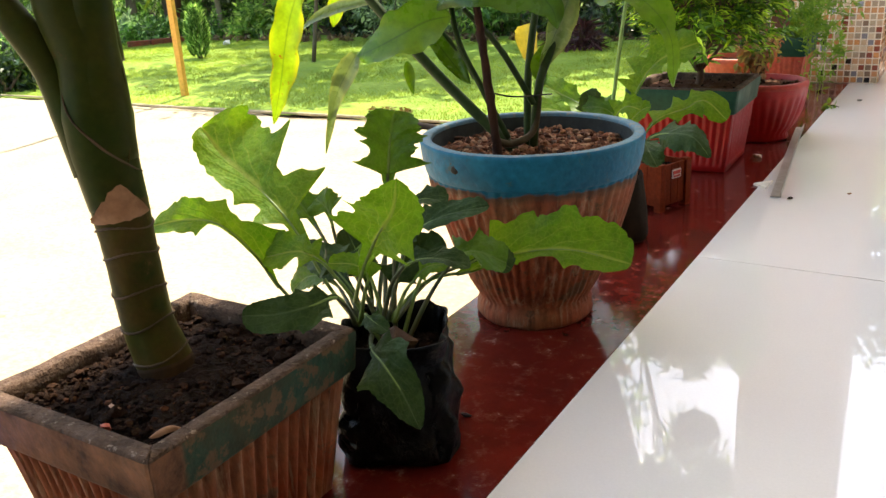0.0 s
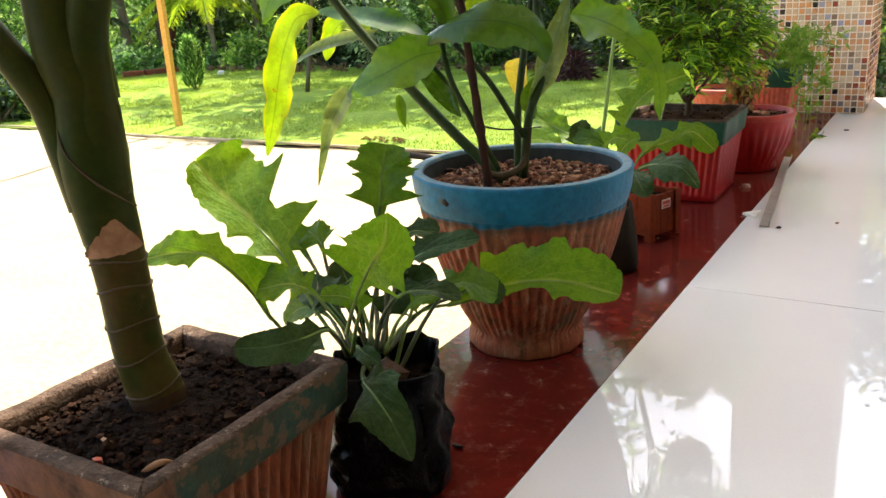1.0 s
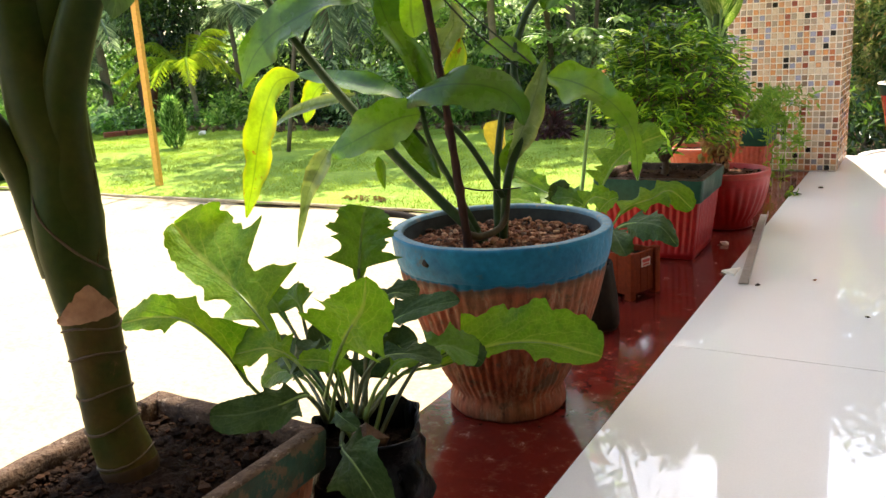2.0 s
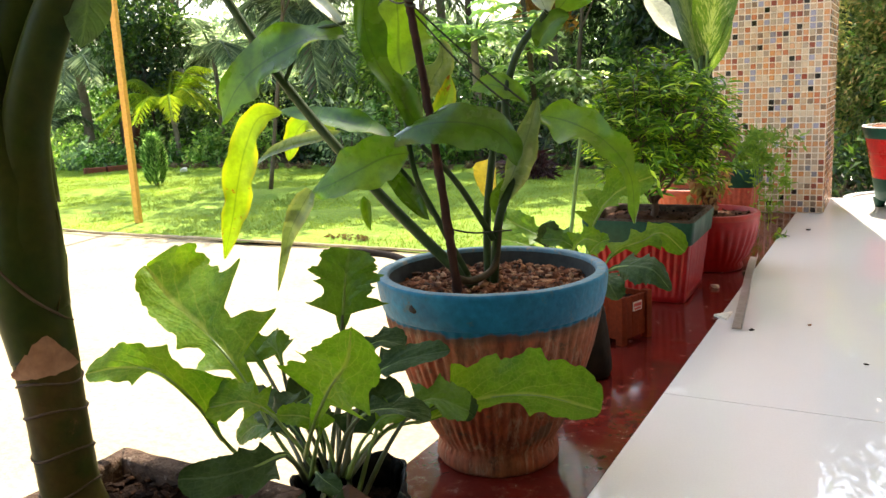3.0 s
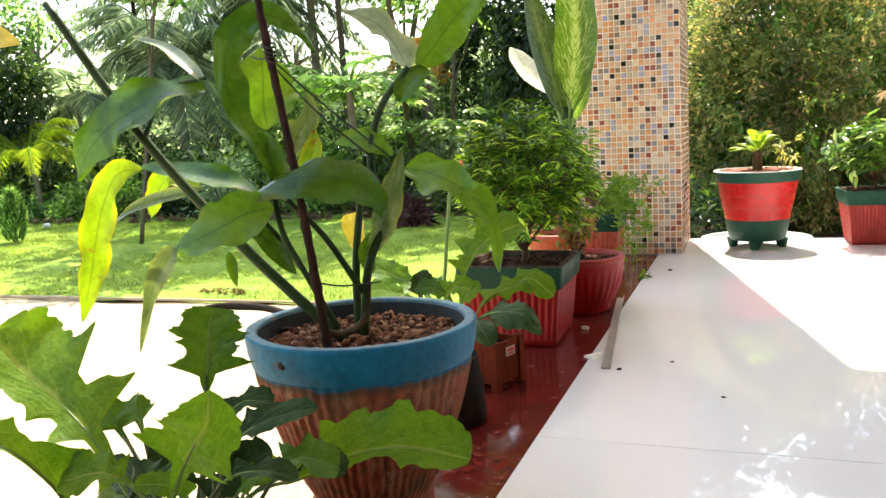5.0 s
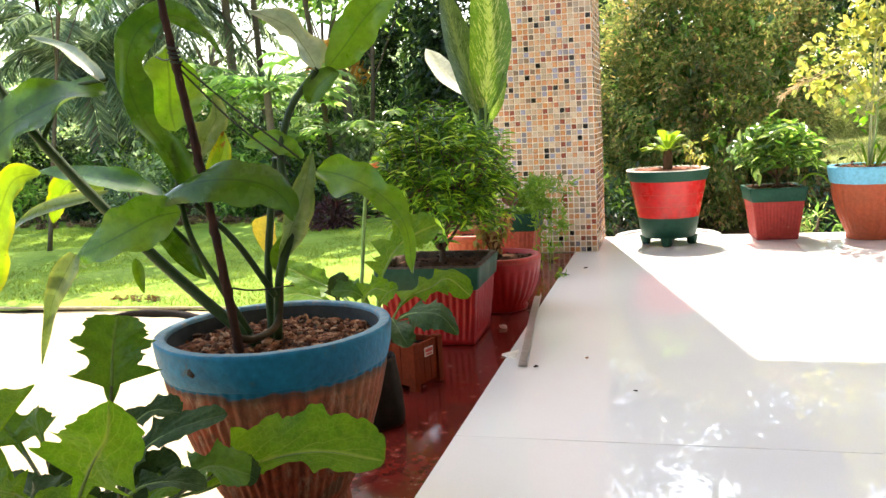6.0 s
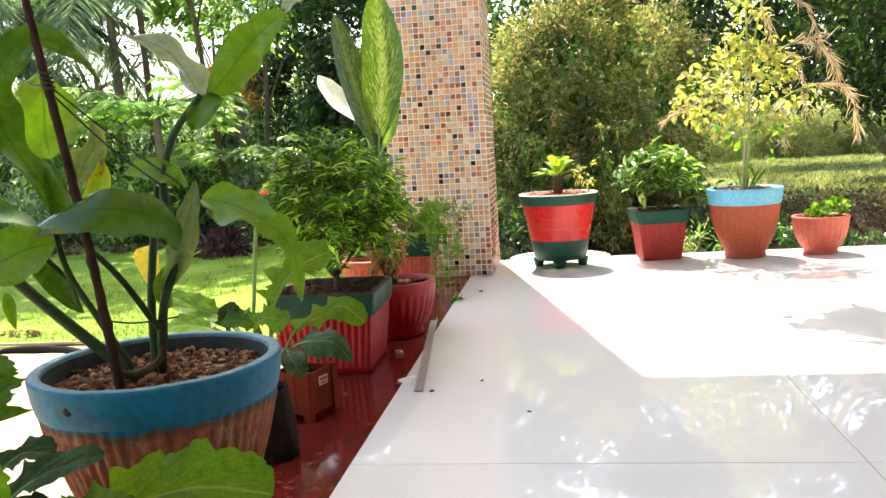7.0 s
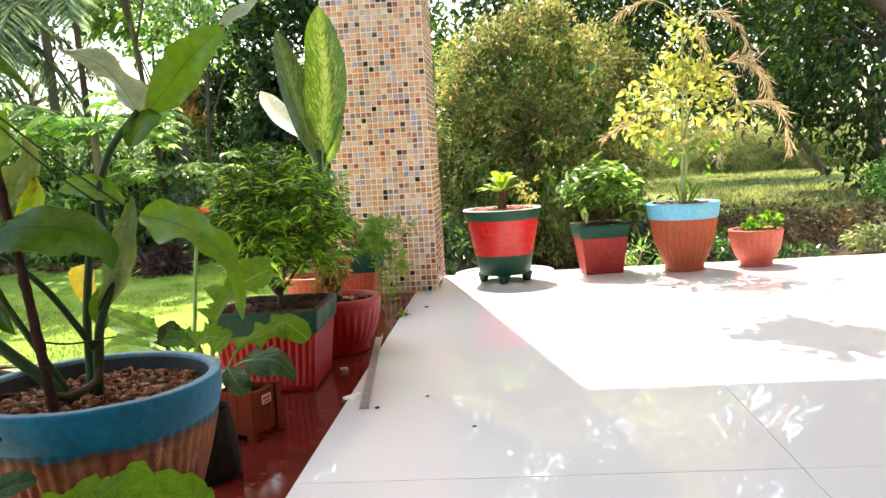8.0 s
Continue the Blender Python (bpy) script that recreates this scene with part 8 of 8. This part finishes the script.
tree("garden_tree", (-2.95, 8.9, GROUND), (-2.60, 8.6, 1.35), (0.55, 0.4, 1.15), M["tree_dark"], M["bark"], "slim dark-leaved tree at the back of the garden", 157, 70, 4600, 0.09, 0.03)
tree("garden_tree", (-3.9, 10.2, GROUND), (-3.75, 10.0, 1.0), (0.75, 0.5, 0.75), M["tree_far"], M["bark"], "haze-tinted leafy tree at the back of the garden", 158, 60, 3600, 0.10, 0.03)

# papaya: bare stem, long stalks, star-shaped leaves
def papaya_tree(x, y, top, leaves, reach, size, seed):
    t = thing("papaya_tree", (x, y, GROUND), "papaya tree with broad star-shaped bright leaves", "tree")
    tube("trunk", [(x, y, GROUND), (x + 0.01, y, (GROUND + top) / 2), (x - 0.01, y, top + 0.10)], [0.05, 0.045, 0.035], M["bark_pale"], t, 14, 9)
    rng = np.random.default_rng(seed)
    bases, ways, nors, lens = [], [], [], []
    for k in range(leaves):
        w = rng.uniform(0, 6.28)
        d = np.array([math.cos(w), math.sin(w), rng.uniform(-0.25, 0.75)])
        e = np.array([x - 0.01, y, top]) + d * np.array([1, 1, 0.6]) * rng.uniform(0.45, 1.0) * reach
        tube("leaf_stalk", [(x - 0.01, y, top), (np.array([x - 0.01, y, top + 0.04]) + e) / 2 + np.array([0, 0, 0.05]), e], [0.009, 0.006], M["stem_pale"], t, 7, 5)
        flat = unit(np.array([d[0], d[1], 0.0]))
        side = np.array([-flat[1], flat[0], 0.0])
        for a in np.linspace(-2.3, 2.3, 9):
            bases.append(e)
            ways.append(unit(flat * math.cos(a) + side * math.sin(a) + np.array([0, 0, -0.25 + rng.uniform(-0.1, 0.1)])))
            nors.append(unit(np.array([0, 0, 1.0]) + 0.25 * rng.normal(size=3)))
            lens.append(rng.uniform(0.8, 1.2) * size * (1.0 - 0.12 * abs(a)))
    lens = np.array(lens)
    v, f = leaf_verts(np.array(bases), np.array(ways), np.array(nors), lens, lens * 0.40, 0.12, True)
    fast_mesh("foliage", v, f, M["papaya"], t)


papaya_tree(-3.55, 6.55, 0.94, 58, 0.78, 0.23, 153)
papaya_tree(-3.05, 7.25, 0.46, 30, 0.62, 0.22, 159)

palm_tree("coconut_palm", (-7.45, 6.9, GROUND), 1.42, 0.72, 9, 161, "coconut palm with long arching grey-green fronds", 0.03, 0.34, None, -0.9)
palm_tree("coconut_palm", (-6.0, 7.0, GROUND), 1.85, 1.20, 18, 162, "coconut palm with drooping feathery fronds", 0.055, 0.42)
palm_tree("coconut_palm", (-4.9, 8.2, GROUND), 2.85, 2.0, 14, 163, "tall coconut palm above the garden", 0.055, 0.50)
palm_tree("coconut_palm", (-9.6, 6.6, GROUND), 1.40, 0.9, 12, 167, "young coconut palm with feathery fronds", 0.06, 0.32)
palm_tree("areca_palm", (-7.35, 6.05, GROUND), 0.74, 0.85, 15, 164, "low palm clump with yellow-green fronds", 0.03, 0.19, M["palm_yellow"], -0.15)
palm_tree("areca_palm", (-9.9, 6.2, GROUND), 0.5, 0.8, 10, 165, "low palm with fine green fronds", 0.04, 0.24, None, 0.1)
palm_tree("coconut_palm", (-5.9, 8.4, GROUND), 2.75, 1.9, 18, 168, "tall coconut palm with dense hanging fronds", 0.055, 0.48)
palm_tree("dead_frond_palm", (-3.72, 9.0, GROUND), 1.78, 0.50, 9, 166, "palm with hanging dead brown fronds", 0.06, 0.30, M["palm_dead"], -0.9)
tree("garden_tree", (-8.46, 6.30, GROUND), (-8.10, 6.4, 1.36), (0.62, 0.5, 0.60), M["tree_dark"], M["bark_brown"], "dark leafy tree with a thick brown trunk", 154, 60, 4200, 0.085, 0.060)
tree("garden_tree", (-9.75, 8.6, GROUND), (-9.8, 8.6, 2.6), (1.0, 0.8, 0.6), M["tree_mid"], M["bark_pale"], "tall tree with a straight pale trunk", 155, 30, 1300, 0.11, 0.07)
tree("garden_tree", (-4.0, 9.0, GROUND), (-3.9, 9.0, 2.55), (0.85, 0.6, 0.45), M["tree_light"], M["bark"], "airy tree with broad bright leaves", 156, 22, 420, 0.17, 0.035, (0, 0), 0.6)

# tiered conifer: level whorls of feathery branches round one stem
tiered = thing("tiered_conifer", (-7.15, 7.7, GROUND), "tall pine with level tiers of feathery pale branches", "conifer")
tube("trunk", [(-7.15, 7.7, GROUND), (-7.13, 7.7, 1.2), (-7.12, 7.7, 2.9)], [0.05, 0.035, 0.02], M["bark_dark"], tiered, 14, 8)
rng = np.random.default_rng(171)
for k in range(9):
    z = 0.25 + 0.30 * k
    reach = 0.78 - 0.045 * k
    for q in range(8):
        w = q * 0.785 + k * 0.4 + rng.uniform(-0.15, 0.15)
        root = (-7.14, 7.7, z)
        tip = (-7.14 + reach * math.cos(w), 7.7 + reach * math.sin(w), z + rng.uniform(-0.05, 0.06))
        frond(tiered, root, tip, 0.05, 0.16, 46, M["tree_far"], 1700 + 10 * k + q, "branch")

# hedge and trees beyond the back edge
hedge = thing("hedge_bush", (0.62, 4.75, GROUND), "large dense bush with yellow-orange young leaf tips", "bush")
crown("foliage", hedge, (0.62, 4.75, 0.60), (0.84, 0.62, 0.96), 520, 46000, 0.042, M["hedge"], 171, 0.075, 0.40)
crown("inner_foliage", hedge, (0.64, 4.80, 0.52), (0.68, 0.45, 0.80), 120, 3600, 0.085, M["tree_mid"], 174, 0.16, 0.5)
rng = np.random.default_rng(172)
for k in range(16):
    e = np.array([0.62 + rng.uniform(-0.6, 0.6), 4.75 + rng.uniform(-0.3, 0.3), rng.uniform(0.5, 1.1)])
    tube("stem", [(0.62 + rng.uniform(-0.25, 0.25), 4.75 + rng.uniform(-0.1, 0.1), GROUND), (0.62 + (e[0] - 0.62) * 0.4, 4.75, 0.15), e], [0.022, 0.016, 0.007], M["bark"], hedge, 8, 6)
shrub("garden_shrub", (0.02, 4.0, GROUND), (0.34, 0.3, 0.22), M["tree_dark"], "dark green shrub behind the column", 173, 24, 1400, 0.06)
shrub("garden_shrub", (-0.25, 5.2, GROUND), (0.5, 0.4, 0.55), M["tree_dark"], "dark green shrub behind the column", 174, 30, 2200, 0.07)
shrub("white_herb", (0.93, 2.62, GROUND), (0.13, 0.10, 0.21), M["white_leaf"], "pale feathery herb below the back edge", 175, 22, 420, 0.038, 0.15)
shrub("garden_shrub", (1.10, 3.4, GROUND), (0.2, 0.16, 0.13), M["tree_mid"], "low green plant behind the pots", 176, 22, 900, 0.05)
shrub("garden_shrub", (2.78, 4.3, GROUND), (0.24, 0.2, 0.10), M["white_leaf"], "pale variegated low shrub", 177, 22, 700, 0.05)
shrub("garden_shrub", (1.74, 4.6, GROUND), (0.20, 0.2, 0.10), M["tree_mid"], "low weedy green plant on the earth", 193, 20, 500, 0.05)
shrub("garden_shrub", (2.20, 4.15, GROUND), (0.16, 0.14, 0.06), M["tree_mid"], "low weedy green plant on the earth", 194, 16, 300, 0.05)
shrub("garden_shrub", (1.35, 4.4, GROUND), (0.30, 0.3, 0.22), M["tree_dark"], "low dark shrub under the trees", 178, 22, 1000, 0.06)
shrub("garden_shrub", (4.5, 7.9, GROUND), (0.32, 0.3, 0.25), M["tree_mid"], "rounded shrub in the grass", 179, 24, 1400, 0.07)
tree("shade_tree", (1.25, 9.5, GROUND), (1.9, 9.2, 2.45), (1.7, 1.2, 1.25), M["tree_dark"], M["bark"], "dark shade tree over the grass", 181, 70, 4800, 0.13, 0.10)
tree("shade_tree", (4.9, 8.6, GROUND), (4.7, 8.4, 2.1), (1.6, 1.2, 1.25), M["tree_dark"], M["bark"], "dark shade tree at the meadow's side", 182, 70, 5000, 0.12, 0.10)
tree("shade_tree", (6.9, 16.5, GROUND), (3.5, 15.5, 3.6), (2.2, 1.4, 1.6), M["tree_dark"], M["bark"], "broad dark tree behind the meadow", 183, 60, 3600, 0.15, 0.06)
tree("shade_tree", (1.0, 8.2, GROUND), (0.9, 8.1, 1.95), (1.3, 0.9, 1.2), M["tree_dark"], M["bark"], "dark tree behind the hedge", 184, 70, 4200, 0.11, 0.09)
# Added canopy, kept above the view, that throws shade on the earth bed.
tree("shade_tree", (6.1, 7.6, GROUND), (2.9, 7.2, 3.1), (2.3, 1.0, 0.5), M["tree_dark"], M["bark"], "added wide tree, unseen crown shading the earth bed", 185, 110, 6000, 0.15, 0.10)
tree("shade_tree", (5.4, 10.4, GROUND), (5.2, 10.2, 1.7), (1.5, 1.0, 1.6), M["tree_dark"], M["bark"], "dense dark tree at the meadow's side", 186, 90, 5200, 0.13, 0.10)
tree("shade_tree", (5.9, 10.9, GROUND), (4.6, 10.9, 2.6), (1.3, 1.0, 0.7), M["tree_dark"], M["bark"], "dense dark tree over the meadow", 187, 80, 3800, 0.14, 0.045)
tree("shade_tree", (6.3, 14.6, GROUND), (5.0, 14.2, 1.75), (1.5, 0.9, 0.85), M["tree_dark"], M["bark"], "dense dark tree at the end of the meadow", 197, 80, 4200, 0.15, 0.08)
bed = thing("leaf_litter", (2.0, 5.9, GROUND), "brown earth strewn with dry leaves under the trees", "leaf litter", "", "stuff")
crown("litter_leaves", bed, (2.2, 5.8, GROUND + 0.05), (1.7, 1.0, 0.03), 160, 6000, 0.06, M["litter"], 132, 3.0, 0.45, False, GROUND + 0.03, "stuff")
tree("tall_tree", (-1.3, 14.0, GROUND), (-1.1, 14.0, 5.7), (1.7, 1.2, 1.7), M["tree_dark"], M["bark"], "tall tree behind the column with a high crown", 188, 60, 3600, 0.22, 0.12)
# Four added trees: crowns out of view, placed to cast shade on the lawn.
tree("tall_tree", (-4.6, 8.6, GROUND), (-4.0, 7.2, 4.9), (1.45, 1.0, 1.25), M["tree_mid"], M["bark"], "added tall tree, dense crown above the view shading the lawn", 189, 60, 3000, 0.16, 0.05)
tree("tall_tree", (-6.9, 8.8, GROUND), (-5.4, 6.5, 4.4), (1.2, 0.8, 0.7), M["tree_mid"], M["bark"], "added leaning tall tree, crown above the view shading the lawn", 190, 26, 700, 0.16, 0.05)
tree("tall_tree", (-4.9, 10.4, GROUND), (-2.75, 10.0, 8.1), (0.95, 1.15, 0.5), M["tree_mid"], M["bark"], "added very tall tree, unseen flat crown shading the lawn", 195, 26, 8000, 0.19, 0.05)
tree("tall_tree", (-3.4, 7.9, GROUND), (-2.9, 5.8, 3.3), (0.9, 0.7, 0.45), M["tree_mid"], M["bark"], "added thin leaning tree, unseen crown shading the lawn", 191, 26, 520, 0.15, 0.035)
# Another added tree out of view; its crown shades the ground behind the pots.
tree("shade_tree", (4.7, 5.7, GROUND), (2.3, 5.2, 3.05), (1.6, 0.9, 0.42), M["tree_dark"], M["bark"], "added leaning tree, unseen crown shading the ground by the veranda", 192, 60, 2200, 0.14, 0.07)
for k, (x, y) in enumerate(((3.6, 17.9), (4.5, 18.6), (5.4, 18.1), (6.3, 18.8), (7.2, 18.2), (8.1, 18.9))):
    shrub("grass_clump", (x, y, GROUND), (0.85, 0.5, 0.62), M["tall_grass"], "hazy tall grass clump at the end of the meadow", 790 + k, 60, 5200, 0.16, 0.10, "grass")
rng1 = np.random.default_rng(88)
for k in range(22):
    x = -24.0 + k * 1.75 + rng1.uniform(-0.4, 0.4)
    y = 16.5 + rng1.uniform(-1.5, 2.5) - max(0.0, -x - 9.0) * 0.45
    y += 9.0 if 2.0 < x < 11.0 else 0.0
    top = rng1.uniform(1.2, 2.3) if -20 < x < -1.5 else rng1.uniform(2.6, 3.8)
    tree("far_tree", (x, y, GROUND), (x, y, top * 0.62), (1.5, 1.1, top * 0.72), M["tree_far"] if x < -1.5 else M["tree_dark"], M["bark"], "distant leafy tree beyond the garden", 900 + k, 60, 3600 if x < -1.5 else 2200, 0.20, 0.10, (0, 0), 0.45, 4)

# ---- the mosaic chips of the lowest rows, one by one ----
chip_mesh = bpy.data.meshes.new("mosaic_chip")
chip_mesh.from_pydata([tuple(q) for q in CHIP_V], [], CHIP_F)
chip_mesh.materials.append(M["mosaic_piece"])
for j in range(16):
    for i in range(18):
        chip = new("mosaic_chip", chip_mesh)
        chip.location = (COL_X0 + (i + 0.5) * PITCH, COL_Y0 - 0.0002, 0.002 + (j + 0.5) * PITCH)
        put(chip, column)
